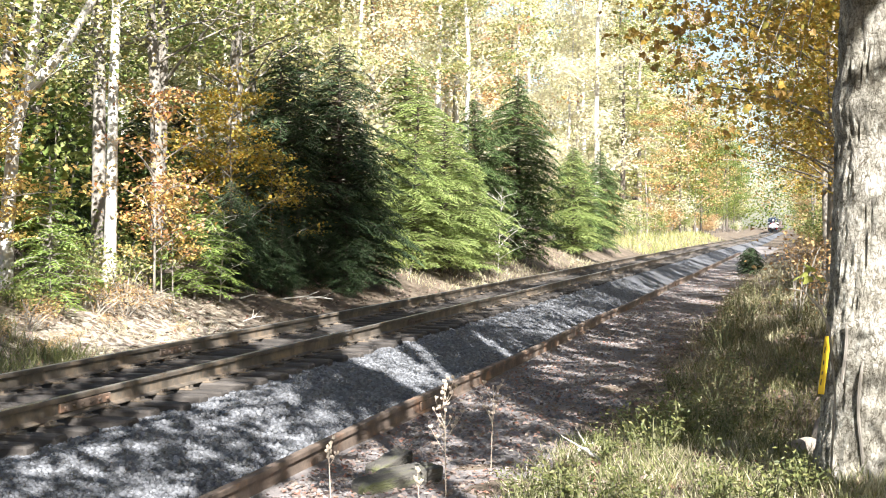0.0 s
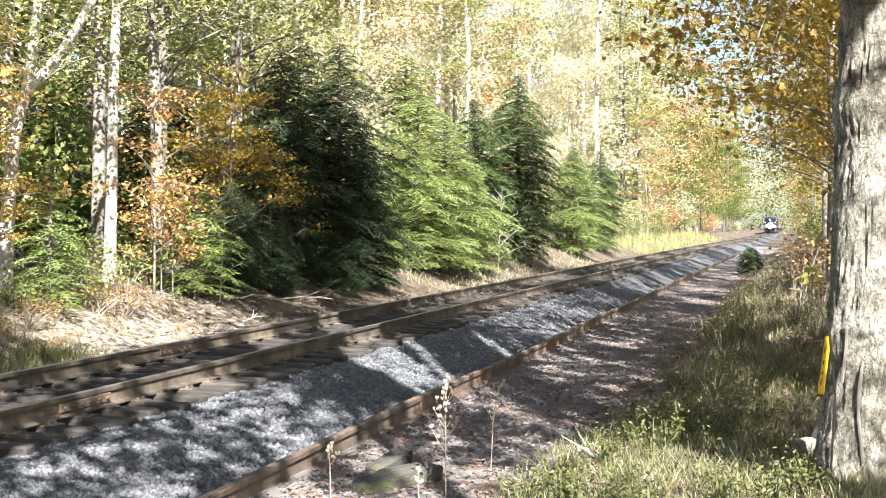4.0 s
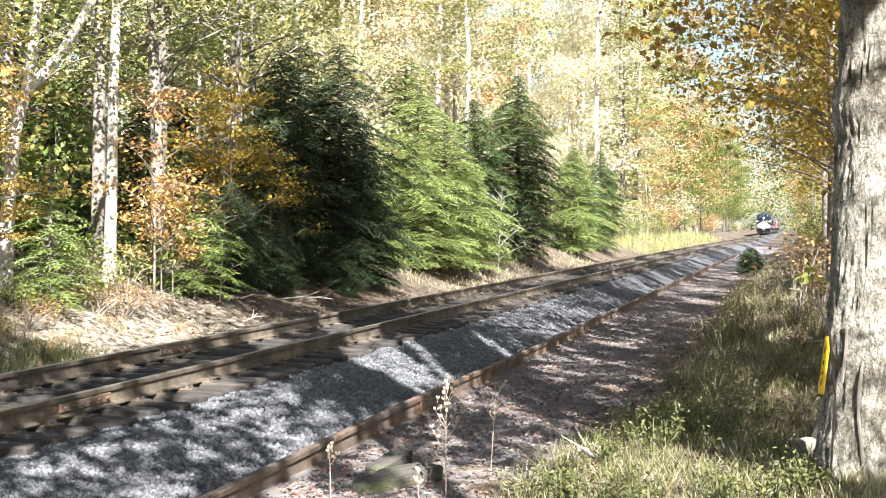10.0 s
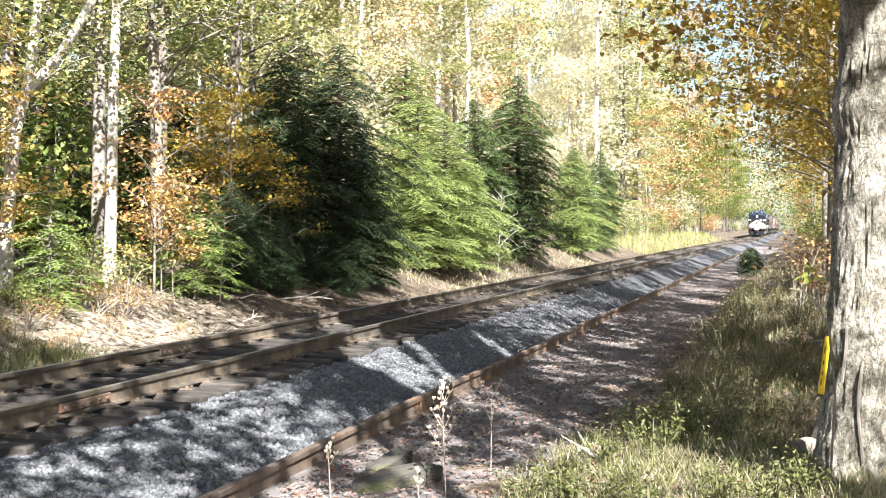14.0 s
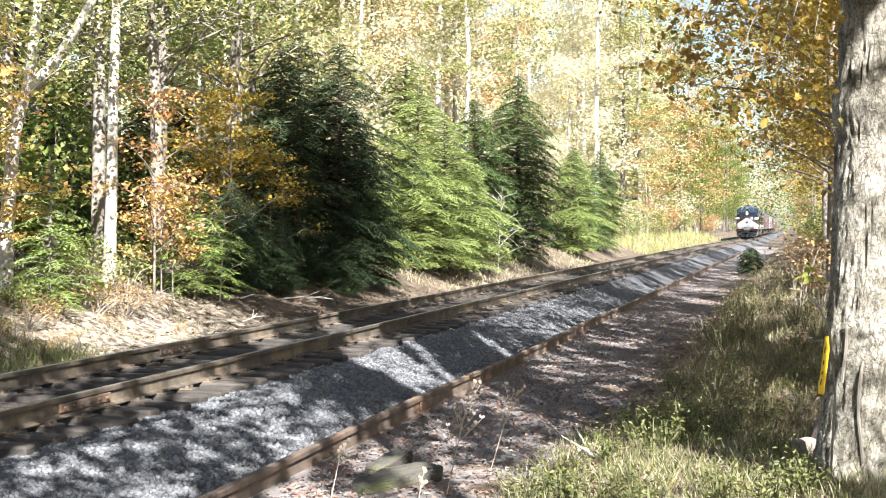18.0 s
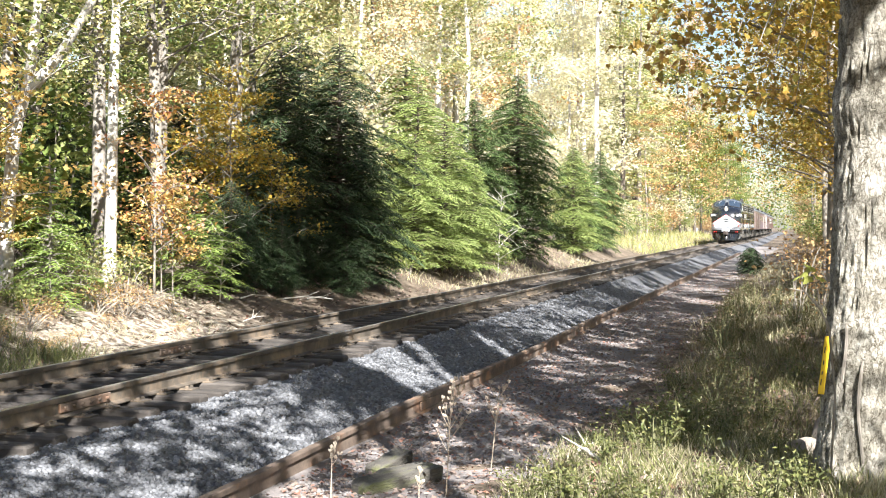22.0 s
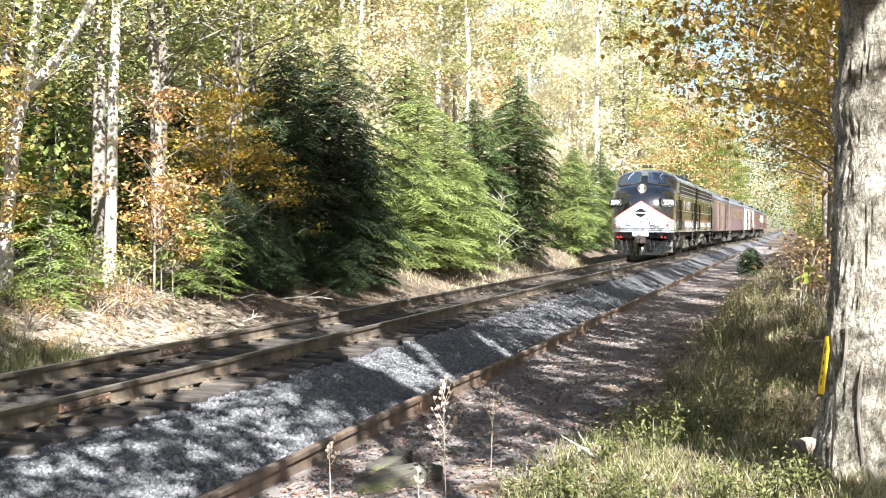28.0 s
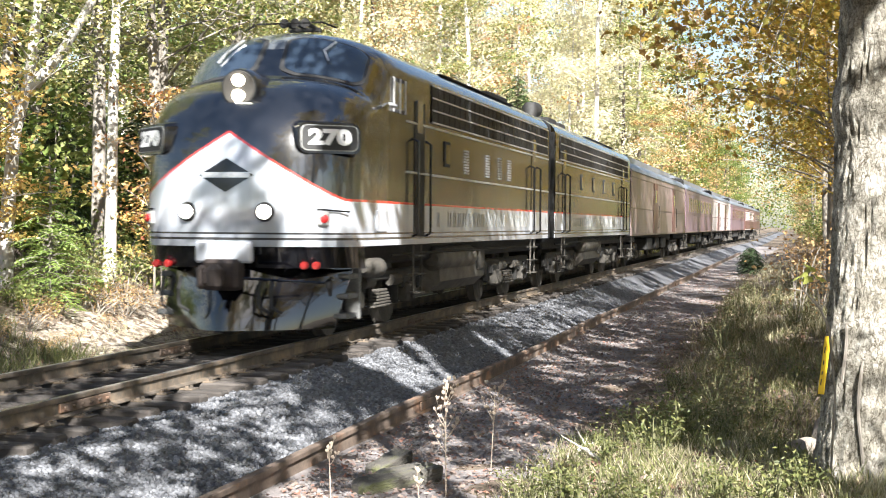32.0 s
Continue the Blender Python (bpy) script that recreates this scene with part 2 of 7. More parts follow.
# ---- ground ----
def build_ground():
    def steps(vals):
        return np.concatenate([np.arange(a, b, d) for a, b, d in vals])
    xs = steps([(-400, -80, 40), (-80, -24, 7), (-24, -8, 1.0), (-8, 10, 0.3), (10, 24, 1.0), (24, 80, 8), (80, 401, 40)])
    ys = steps([(-400, -60, 40), (-60, 0, 4), (0, 8, 1), (8, 60, 0.45), (60, 140, 1.6), (140, 480, 10), (480, 1400, 60)])
    X, Y = np.meshgrid(xs, ys)
    rng = np.random.default_rng(3)
    Z = bank(X - drift(Y), Y) + rng.normal(0, 0.018, X.shape) * (np.abs(X - 0.5) > 3.6)
    verts = np.stack([X, Y, Z], -1).reshape(-1, 3)
    n = len(xs)
    i, k = np.meshgrid(np.arange(len(ys) - 1), np.arange(n - 1), indexing="ij")
    a = (i * n + k).ravel()
    faces = np.stack([a, a + 1, a + n + 1, a + n], -1)
    m, t, b = nodes_of("forest_floor")
    co = t.nodes.new("ShaderNodeTexCoord").outputs["Object"]
    big = add(t, "ShaderNodeTexNoise", Scale=0.7, Detail=6.0, Roughness=0.65)
    mid = add(t, "ShaderNodeTexNoise", Scale=7.0, Detail=5.0, Roughness=0.7)
    fine = add(t, "ShaderNodeTexVoronoi", Scale=26.0)
    for nd in (big, mid, fine):
        t.links.new(co, nd.inputs["Vector"])
    col = ramp(t, big.outputs[0], [(0.30, (0.10, 0.075, 0.05)), (0.5, (0.13, 0.10, 0.07)), (0.60, (0.20, 0.16, 0.12)), (0.74, (0.12, 0.105, 0.055))])
    col = blend(t, 0.6, col, ramp(t, mid.outputs[0], [(0.3, (0.45, 0.42, 0.4)), (0.65, (1, 1, 1))]), "MULTIPLY")
    col = blend(t, 0.45, col, ramp(t, fine.outputs["Color"], [(0.2, (0.35, 0.3, 0.27)), (0.8, (1, 0.95, 0.9))]), "MULTIPLY")
    sep = t.nodes.new("ShaderNodeSeparateXYZ")
    t.links.new(co, sep.inputs[0])
    zone = t.nodes.new("ShaderNodeMapRange")
    zone.interpolation_type = "SMOOTHSTEP"
    zone.inputs["From Min"].default_value, zone.inputs["From Max"].default_value = -6.3, -5.0
    t.links.new(sep.outputs["X"], zone.inputs["Value"])
    edge = t.nodes.new("ShaderNodeMapRange")
    edge.interpolation_type = "SMOOTHSTEP"
    edge.inputs["From Min"].default_value, edge.inputs["From Max"].default_value = -2.9, -3.6
    t.links.new(sep.outputs["X"], edge.inputs["Value"])
    both = t.nodes.new("ShaderNodeMath")
    both.operation = "MULTIPLY"
    t.links.new(zone.outputs[0], both.inputs[0])
    t.links.new(edge.outputs[0], both.inputs[1])
    patchy = t.nodes.new("ShaderNodeMath")
    patchy.operation = "MULTIPLY"
    t.links.new(both.outputs[0], patchy.inputs[0])
    t.links.new(ramp(t, mid.outputs[0], [(0.45, (0.0, 0.0, 0.0)), (0.66, (1, 1, 1))]), patchy.inputs[1])
    along = t.nodes.new("ShaderNodeMapRange")
    along.interpolation_type = "SMOOTHSTEP"
    along.inputs["From Min"].default_value, along.inputs["From Max"].default_value = 27.5, 24.0
    t.links.new(sep.outputs["Y"], along.inputs["Value"])
    bare = t.nodes.new("ShaderNodeMath")
    bare.operation = "MULTIPLY"
    t.links.new(patchy.outputs[0], bare.inputs[0])
    t.links.new(along.outputs[0], bare.inputs[1])
    col = blend(t, bare.outputs[0], col, (0.42, 0.375, 0.305))
    t.links.new(col, b.inputs["Base Color"])
    b.inputs["Roughness"].default_value = 0.95
    bp = add(t, "ShaderNodeBump", Strength=0.8, Distance=0.04)
    t.links.new(mid.outputs[0], bp.inputs["Height"])
    t.links.new(bp.outputs[0], b.inputs["Normal"])
    ob = new("ground", raw_mesh("ground", verts, faces, m))
    tagged(ob, "leaf-strewn brown earth beside a railway track", "ground", kind="structure")
    ob.data.shade_smooth()
    path = Geo()
    rows = []
    for y in list(np.arange(-60, 2, 2.0)) + list(np.arange(2, 60, 0.5)) + list(np.arange(60, 160, 2.5)):
        rows.append([(x + float(drift(y)) + (0.16 * math.sin(y * 0.7 + 1) + 0.1 * math.sin(y * 1.9) if x > 4.8 else 0), float(y), float(bank(np.array(x), np.array(y))) + 0.014 - (0.03 if x > 4.9 else 0)) for x in np.linspace(2.62, 5.1, 11)])
    cind = mat("cinder_gravel", (0.19, 0.17, 0.165), 0.95, 0, 0.4, 1.4, 28, 1.0, 0.03, other=(0.27, 0.24, 0.22), other_at=(0.55, 0.75))
    tagged(path.grid(rows).make("gravel_path", cind, smooth=60), "dark cinder path strewn with fallen leaves", "path", kind="structure")
    return ob


def stations(a, b, x=0.0, z=0.0, step=6.0):
    ys = list(np.arange(a, b, step)) + [b]
    return [(x + float(drift(y)), float(y), z) for y in ys]


TRACK_END = 470.0


def build_track():
    track = tagged(new("railway_track"), "single railway track with rusty rails on wooden ties", "railway track", kind="structure")
    # ballast bed under the ties
    top = [(-2.9, -0.62), (-2.2, -0.44), (-1.65, -0.275), (-1.25, -0.27), (-1.0, -0.305), (1.0, -0.305), (1.28, -0.26), (1.55, -0.27), (2.1, -0.47), (2.75, -0.66), (2.75, -0.9), (-2.9, -0.9)]
    bed = Geo().sweep(top[::-1], stations(-20, TRACK_END)).make("ballast_bed", BALLAST, track, "grey crushed-stone ballast bed", 40)
    prof = [(-0.076, -0.178), (0.076, -0.178), (0.076, -0.168), (0.014, -0.150), (0.010, -0.140), (0.010, -0.052), (0.034, -0.042), (0.037, -0.006), (0.030, 0.0), (-0.030, 0.0), (-0.037, -0.006), (-0.034, -0.042), (-0.010, -0.052), (-0.010, -0.140), (-0.014, -0.150), (-0.076, -0.168)]
    for x in (-0.7525, 0.7525):
        rail = Geo().sweep(prof, stations(-20, TRACK_END, x)).make("rail", RAIL, track, "rust-brown steel rail", 35)
        Geo().sweep([(-0.024, 0.0), (0.024, 0.0), (0.022, 0.0025), (-0.022, 0.0025)], stations(-20, TRACK_END, x)).make("running_surface", RAIL_TOP, rail, "worn bright top of the rail")
        for yj in ((11.2, 22.4) if x > 0 else (16.2, 25.6)):
            bar = Geo()
            for s in (-1, 1):
                bar.box((x + s * 0.024, yj, -0.098), (0.022, 0.92, 0.085), 0.006)
                for k in range(6):
                    yy = yj - 0.38 + k * 0.152
                    bar.tube([(x + s * 0.03, yy, -0.1), (x + s * 0.062, yy, -0.1)], 0.017, 6)
            bar.make("joint_bar", OLD_RAIL, rail, "bolted rail joint bar")
    rng = random.Random(5)
    shapes = []
    for k in range(5):
        g = Geo()
        L, w, h = 2.6 + rng.uniform(-0.08, 0.1), 0.22 + rng.uniform(-0.015, 0.02), 0.17
        g.box((0, 0, -h / 2), (L, w, h), 0.02)
        for e in (-1, 1):
            g.box((e * L * 0.18, rng.uniform(-0.05, 0.05), 0.001), (L * 0.5, 0.012, 0.006), 0.001)
        shapes.append(g)
    plate = Geo().box((0, 0, 0), (0.34, 0.19, 0.018), 0.004)
    for sx in (-1, 1):
        for sy in (-1, 1):
            plate.box((sx * 0.095, sy * 0.055, 0.02), (0.035, 0.02, 0.03), 0.005)
    meshes = [s.make("tie", TIE) for s in shapes]
    plate_ob = plate.make("tie_plate", RAIL)
    rest = Geo()
    y, n = 4.0, 0
    while y < 330:
        if 8.0 < y < 66.0 and n < 130:
            ob = new("tie", meshes[n % 5].data)
            ob.parent = track
            ob.matrix_basis = pose(rng.uniform(-0.05, 0.06) , y, -0.19 + rng.uniform(-0.006, 0.004), 0, rng.uniform(-0.3, 0.3), rng.uniform(-1.6, 1.6))
            for sx in (-1, 1):
                p = new("tie_plate", plate_ob.data)
                p.parent = ob
                p.matrix_basis = pose(sx * 0.7525, 0, 0.006)
            n += 1
        else:
            rest.box((float(drift(y)), y, -0.275), (2.6 + rng.uniform(-0.1, 0.1), 0.22, 0.17), 0.02)
        y += 0.535 + rng.uniform(-0.035, 0.045)
    for ob in (*meshes, plate_ob):
        bpy.data.objects.remove(ob)
    far = rest.make("distant_ties", TIE, track)
    far["kind"] = "stuff"
    old = tagged(new("old_rail"), "rusted spare rails laid end to end beside the ballast slope", "rail")
    for k in range(9):
        a = 4.0 + 11.6 * k
        st = [(x + 0.02 * math.sin(y * 0.35), y, z + 0.012 * math.sin(y * 0.5)) for x, y, z in stations(a, a + 11.58, OLD_X, OLD_Z, 1.45)]
        Geo().sweep([(1.1 * a, 1.2 * c) for a, c in prof], st).make("rail_length", OLD_RAIL, old, "", 35)
        x, y, z = st[-1]
        for s in (-1, 1):
            Geo().box((x + s * 0.026, y, z - 0.118), (0.024, 0.8, 0.1), 0.006).make("joint_bar", OLD_RAIL, old)
    return bed


OLD_X, OLD_Z = 2.86, -0.455


def build_stones(bed):
    """Crushed stones on the bed and its slopes."""
    rng = np.random.default_rng(11)
    ico_v, ico_f = [], []
    bm = bmesh.new()
    bmesh.ops.create_icosphere(bm, subdivisions=1, radius=1)
    ico_v = np.array([v.co[:] for v in bm.verts])
    ico_f = np.array([[v.index for v in f.verts] for f in bm.faces])
    bm.free()

    def scatter(n, x0, x1, y0, y1, size):
        u = rng.random(n)
        y = y0 * (y1 / y0) ** u
        x = rng.uniform(x0, x1, n)
        keep = (np.abs(np.abs(x) - 0.7525) > 0.11)
        return x[keep], y[keep], size * rng.uniform(0.55, 1.3, keep.sum())

    def heights(x):
        pts = [(-2.9, -0.62), (-2.2, -0.44), (-1.65, -0.275), (-1.25, -0.27), (-1.0, -0.305), (1.0, -0.305), (1.28, -0.26), (1.55, -0.27), (2.1, -0.47), (2.75, -0.66), (6, -0.66)]
        return np.interp(x, [p[0] for p in pts], [p[1] for p in pts])

    def cloud(x, y, s, lift=0.0):
        n = len(x)
        v = ico_v[None] * (0.75 + 0.5 * rng.random((n, 12, 1))) * s[:, None, None] * rng.uniform(0.7, 1.25, (n, 1, 3))
        a = rng.uniform(0, 6.28, n)
        c, d = np.cos(a)[:, None], np.sin(a)[:, None]
        vx, vy = v[..., 0] * c - v[..., 1] * d, v[..., 0] * d + v[..., 1] * c
        v = np.stack([vx + x[:, None], vy + y[:, None], v[..., 2] * 0.8 + (heights(x) + lift)[:, None]], -1)
        f = (ico_f[None] + (np.arange(n) * 12)[:, None, None]).reshape(-1, 3)
        return v.reshape(-1, 3), f

    sets = [scatter(23000, 1.2, 2.82, 7.6, 46, 0.0235), scatter(2200, -1.6, 1.3, 9, 45, 0.025), scatter(1500, -2.8, -1.2, 14, 60, 0.032)]
    x, y, s = (np.concatenate([q[i] for q in sets]) for i in range(3))
    v, f = cloud(x, y, s)
    ob = new("ballast_stones", raw_mesh("ballast_stones", v, f, STONE))
    tagged(ob, "loose grey crushed stones of the ballast", "gravel", kind="stuff")
    px, py, ps = scatter(8000, 2.95, 5.1, 9, 34, 0.017)
    v, f = cloud(px, py, ps)
    tagged(new("path_gravel", raw_mesh("path_gravel", v, f, PATH_STONE)), "dull grey gravel and cinders on the path", "gravel", kind="stuff")
    kinds = []
    for k in range(6):
        v = ico_v * (0.72 + 0.5 * rng.random((12, 1))) * rng.uniform(0.8, 1.25, (1, 3))
        kinds.append(raw_mesh("stone", v, ico_f, STONE_PIECE))
    x, y = rng.uniform(1.35, 2.7, 290), rng.uniform(9.6, 13.5, 290)
    for a, b, h, k in zip(x, y, heights(x), range(290)):
        s = rng.uniform(0.02, 0.034)
        ob = new("stone", kinds[k % 6])
        ob.parent = bed
        ob.matrix_basis = pose(a, b, h + 0.02, *rng.uniform(0, 360, 3)) @ Matrix.Diagonal((s, s, s * 0.9, 1))


build_ground()
build_stones(build_track())


# ---- trees ----
def leaf_arrays(c, axis, nrm, length, width):
    """Folded rhombic leaves at c: six vertices' worth of shape in four, two triangles each."""
    side = np.cross(axis, nrm)
    side /= np.linalg.norm(side, axis=1, keepdims=True) + 1e-9
    L, W = length[:, None], width[:, None]
    a = c - axis * L * 0.5
    b = c + axis * L * 0.5
    mid = c - axis * L * 0.08 + nrm * W * 0.18
    v = np.stack([a, mid + side * W * 0.5, b, mid - side * W * 0.5], 1).reshape(-1, 3)
    i = np.arange(len(c))[:, None] * 4
    f = np.concatenate([i + np.array([[0, 1, 2]]), i + np.array([[0, 2, 3]])], 1).reshape(-1, 3)
    return v, f


def unit(v):
    return v / (np.linalg.norm(v, axis=1, keepdims=True) + 1e-9)


def bezier(p, q, lift, n=5):
    p, q = Vector(p), Vector(q)
    mid = (p + q) / 2 + Vector((0, 0, lift))
    return [(1 - k) ** 2 * p + 2 * k * (1 - k) * mid + k * k * q for k in (i / (n - 1) for i in range(n))]


def broadleaf(name, seed, height, radius, bark, leaves, count, first, spread, leaf, lean=(0, 0), fork=False, per_tip=60, blob=0.55, tips=70, flat=0.5, category="tree", low=0, joined=False, limb=0.42, path=None):
    """A broad-leaved tree: tapered trunk, limbs that branch, and leaves gathered round the twigs."""
    rng = random.Random(seed)
    npr = np.random.default_rng(seed)
    tree = new(name)
    n = 9
    pts, rad = [], []
    for i in range(n):
        k = i / (n - 1)
        wob = 0.012 * height
        pts.append(Vector((lean[0] * height * k + rng.uniform(-wob, wob) * k, lean[1] * height * k + rng.uniform(-wob, wob) * k, height * k - 0.15)))
        rad.append(radius * (1.0 - 0.8 * k) * (1.35 if i == 0 else 1.0))
    pts.insert(1, pts[0] * 0.6 + pts[1] * 0.4)
    rad.insert(1, radius * 1.04)
    if path:
        pts = [Vector(p) for p in path]
        rad = [radius * (1.0 - 0.72 * i / (len(pts) - 1)) for i in range(len(pts))]
    trunk = Geo().tube(pts, rad, 10)
    trunk.make("trunk", bark, tree, smooth=60)

    def at(k):
        j = k * (len(pts) - 1)
        i = min(int(j), len(pts) - 2)
        return pts[i].lerp(pts[i + 1], j - i)
    centres = []
    limbs = []
    for k in range(count):
        h = first + (1 - first) * (k + rng.random()) / count
        a = k * 2.4 + rng.uniform(-0.5, 0.5)
        L = spread * (1.05 - 0.65 * max(0, (h - first) / (1 - first))) * rng.uniform(0.7, 1.15)
        base = at(h * 0.97)
        tip = base + Vector((math.cos(a) * L, math.sin(a) * L, L * rng.uniform(0.15, 0.75)))
        if base.z < low - 0.3:
            continue
        path = bezier(base, tip, L * 0.12)
        r0 = max(0.02, radius * limb * (1.1 - h))
        g = Geo().tube(path, [r0, r0 * 0.8, r0 * 0.6, r0 * 0.42, r0 * 0.2], 4 if joined else 6)
        for q in range(2 if joined else 4):
            s = path[1 + q % 4] if q < 4 else path[-1]
            e = s + Vector((rng.uniform(-1, 1), rng.uniform(-1, 1), rng.uniform(-0.2, 0.8))) * L * 0.42
            g.tube(bezier(s, e, 0.08, 3), [r0 * 0.35, r0 * 0.25, r0 * 0.1], 4)
            centres += [e, s.lerp(e, 0.6)]
        if joined:
            for q in range(6):
                centres.append(path[1 + q % 4] + Vector((rng.uniform(-1, 1), rng.uniform(-1, 1), rng.uniform(-0.3, 0.6))) * L * 0.4)
        centres += [tip, path[3]]
        limbs.append(g)
    if joined:
        every = Geo()
        for g in limbs:
            every.put(g.v, g.f)
        limbs = [every]
    for g in limbs:
        g.make("limb", bark, tree, smooth=60)
    centres = [c for c in centres if c.z > low]
    rng.shuffle(centres)
    cs = np.array([tuple(c) for c in centres[:tips]])
    N = len(cs) * per_tip
    which = np.repeat(np.arange(len(cs)), per_tip)
    off = npr.normal(0, 1, (N, 3)) * blob
    off[:, 2] *= flat
    c = cs[which] + off
    nrm = unit(npr.normal(0, 0.55, (N, 3)) + np.array([0, 0, 1.0]))
    ax = unit(np.cross(nrm, npr.normal(0, 1, (N, 3))))
    ln = leaf * npr.uniform(0.7, 1.3, N)
    v, f = leaf_arrays(c, ax, nrm, ln, ln * 0.72)
    crown = new("crown", raw_mesh("crown", v, f, leaves))
    crown.parent = tree
    tree["category"] = category
    return tree


def conifer(name, seed, height, radius, needles, bark, boughs=150, skirt=0.03, needle=0.13, outline=((0, 0.9), (0.3, 1.0), (0.6, 0.75), (1, 0.06)), droop=0.35, gap=0.13, ragged=0.3, core=0.5):
    """A hemlock: boughs that arch out and droop, each a flat feathered fan of side twigs set with needles."""
    rng = random.Random(seed)
    npr = np.random.default_rng(seed)
    tree = new(name)
    Geo().tube([(0, 0, -0.1), (0.02, 0.01, height * 0.5), (0, 0, height)], [height * 0.017, height * 0.011, 0.012], 7).make("trunk", bark, tree, smooth=60)
    wood = Geo()
    C, A, N = [], [], []
    for b in range(boughs):
        k = (b + rng.random()) / boughs
        z = height * (skirt + (1 - skirt) * k * 0.97)
        a = b * 2.399 + rng.uniform(-0.5, 0.5)
        full = float(np.interp(k, [o[0] for o in outline], [o[1] for o in outline]))
        L = radius * full * (1 + ragged * (rng.random() ** 2 * 1.3 - 0.55)) + 0.1
        d = np.array((math.cos(a), math.sin(a), 0.0))
        side = np.array((-d[1], d[0], 0.0))
        fall = droop * rng.uniform(0.5, 1.5)
        rise = 0.22 * rng.uniform(0.3, 1.4) + 0.25 * k
        base = np.array((0.0, 0.0, z))

        def along(q):
            q = np.asarray(q)[..., None]
            return base + d * (L * q) + np.array((0, 0, 1.0)) * (L * (rise * q - (rise + fall) * q ** 2.2))
        wood.tube([tuple(p) for p in along(np.linspace(0, 1, 5))], [0.02 + 0.006 * L, 0.017, 0.012, 0.008, 0.003], 4)
        # side twigs, longest a third of the way out
        qs = np.arange(max(0.12, core * 0.3), 1.0, gap / max(L, 0.3) * 0.75)
        for q in qs:
            root = along(q)
            fwd = along(min(1, q + 0.03)) - along(q)
            fwd /= np.linalg.norm(fwd) + 1e-9
            for sgn in (-1, 1):
                T = (0.42 * L * (1.04 - q) ** 0.8 * min(1, 0.45 + 1.6 * q) + 0.09) * rng.uniform(0.6, 1.25)
                way = fwd * rng.uniform(0.55, 0.95) + side * sgn + np.array((0, 0, rng.uniform(-0.28, 0.12)))
                way /= np.linalg.norm(way)
                m = max(2, int(T / (needle * 0.36)))
                u = (np.arange(m) + npr.random(m)) / m
                c = root + way * (T * u)[:, None] + np.array((0, 0, -1.0)) * (0.16 * T * u ** 2)[:, None]
                tilt = npr.uniform(-0.9, 0.9, (m, 1))
                flat = np.cross(way, (0, 0, 1.0))
                flat /= np.linalg.norm(flat) + 1e-9
                C.append(c + npr.normal(0, 0.012, (m, 3)))
                A.append(way + flat * tilt + np.array((0, 0, -0.12)) * u[:, None])
                up = np.cross(flat, way)
                N.append(np.tile(up if up[2] > 0 else -up, (m, 1)) + npr.normal(0, 0.28, (m, 3)))
    wood.make("bough", bark, tree)["kind"] = "stuff"
    C, A, N = np.concatenate(C), unit(np.concatenate(A)), unit(np.concatenate(N))
    ln = needle * npr.uniform(0.7, 1.4, len(C))
    v, f = leaf_arrays(C, A, N, ln, ln * 0.24)
    crown = new("crown", raw_mesh("crown", v, f, needles))
    crown.parent = tree
    tree["category"] = "conifer"
    return tree


def ground_at(x, y):
    return float(bank(np.array(x - float(drift(y))), np.array(y)))


def plant(tree, x, y, size=1.0, turn=0.0, dz=0.0):
    """Another tree of the same kind on the ground at x, y."""
    ob = copy_thing(tree, pose(x, y, ground_at(x, y) + dz, 0, 0, turn))
    ob.scale = (size, size, size)
    return ob


def settle(tree, x, y, turn=0.0, dz=0.0):
    tree.matrix_basis = pose(x, y, ground_at(x, y) + dz, 0, 0, turn)
    return tree


def foliage(name, cs, per, blob, flat, leaf, material, seed, aspect=0.72, up=1.0):
    """Leaves gathered round the points cs."""
    npr = np.random.default_rng(seed)
    cs = np.asarray(cs, dtype=float)
    N = len(cs) * per
    off = npr.normal(0, 1, (N, 3)) * blob
    off[:, 2] *= flat
    c = np.repeat(cs, per, 0) + off
    nrm = unit(npr.normal(0, 0.6, (N, 3)) + np.array([0, 0, up]))
    ax = unit(np.cross(nrm, npr.normal(0, 1, (N, 3))))
    ln = leaf * npr.uniform(0.65, 1.35, N)
    v, f = leaf_arrays(c, ax, nrm, ln, ln * aspect)
    return new(name, raw_mesh(name, v, f, material))


def bush(name, seed, height, width, material, clumps, per, leaf, bark=None, blob=0.22, flat=0.6):
    """A shrub: several stems that fan out, with leaves at their ends."""
    rng = random.Random(seed)
    ob = new(name)
    cs = []
    for k in range(max(5, clumps // 7)):
        a = rng.uniform(0, 6.28)
        q = rng.random() ** 0.6
        tip = Vector((math.cos(a) * width / 2 * q, math.sin(a) * width / 2 * q, height * rng.uniform(0.55, 1.0) * (1.15 - 0.45 * q)))
        path = bezier((rng.uniform(-0.08, 0.08), rng.uniform(-0.08, 0.08), -0.1), tip, 0.25 * height, 5)
        Geo().tube(path, [0.02, 0.016, 0.012, 0.008, 0.003], 5).make("stem", bark or BARK, ob)
        for j in range(7):
            p = path[1 + j % 4].lerp(path[min(4, 2 + j % 4)], rng.random())
            cs.append(tuple(p + Vector((rng.uniform(-0.3, 0.3), rng.uniform(-0.3, 0.3), rng.uniform(-0.1, 0.25))) * width * 0.4))
    rng.shuffle(cs)
    fo = foliage("foliage", cs[:clumps], per, blob, flat, leaf, material, seed, 0.4 if leaf < 0.06 else 0.72)
    fo.parent = ob
    return ob


WOODS = "trees of the trackside wood"


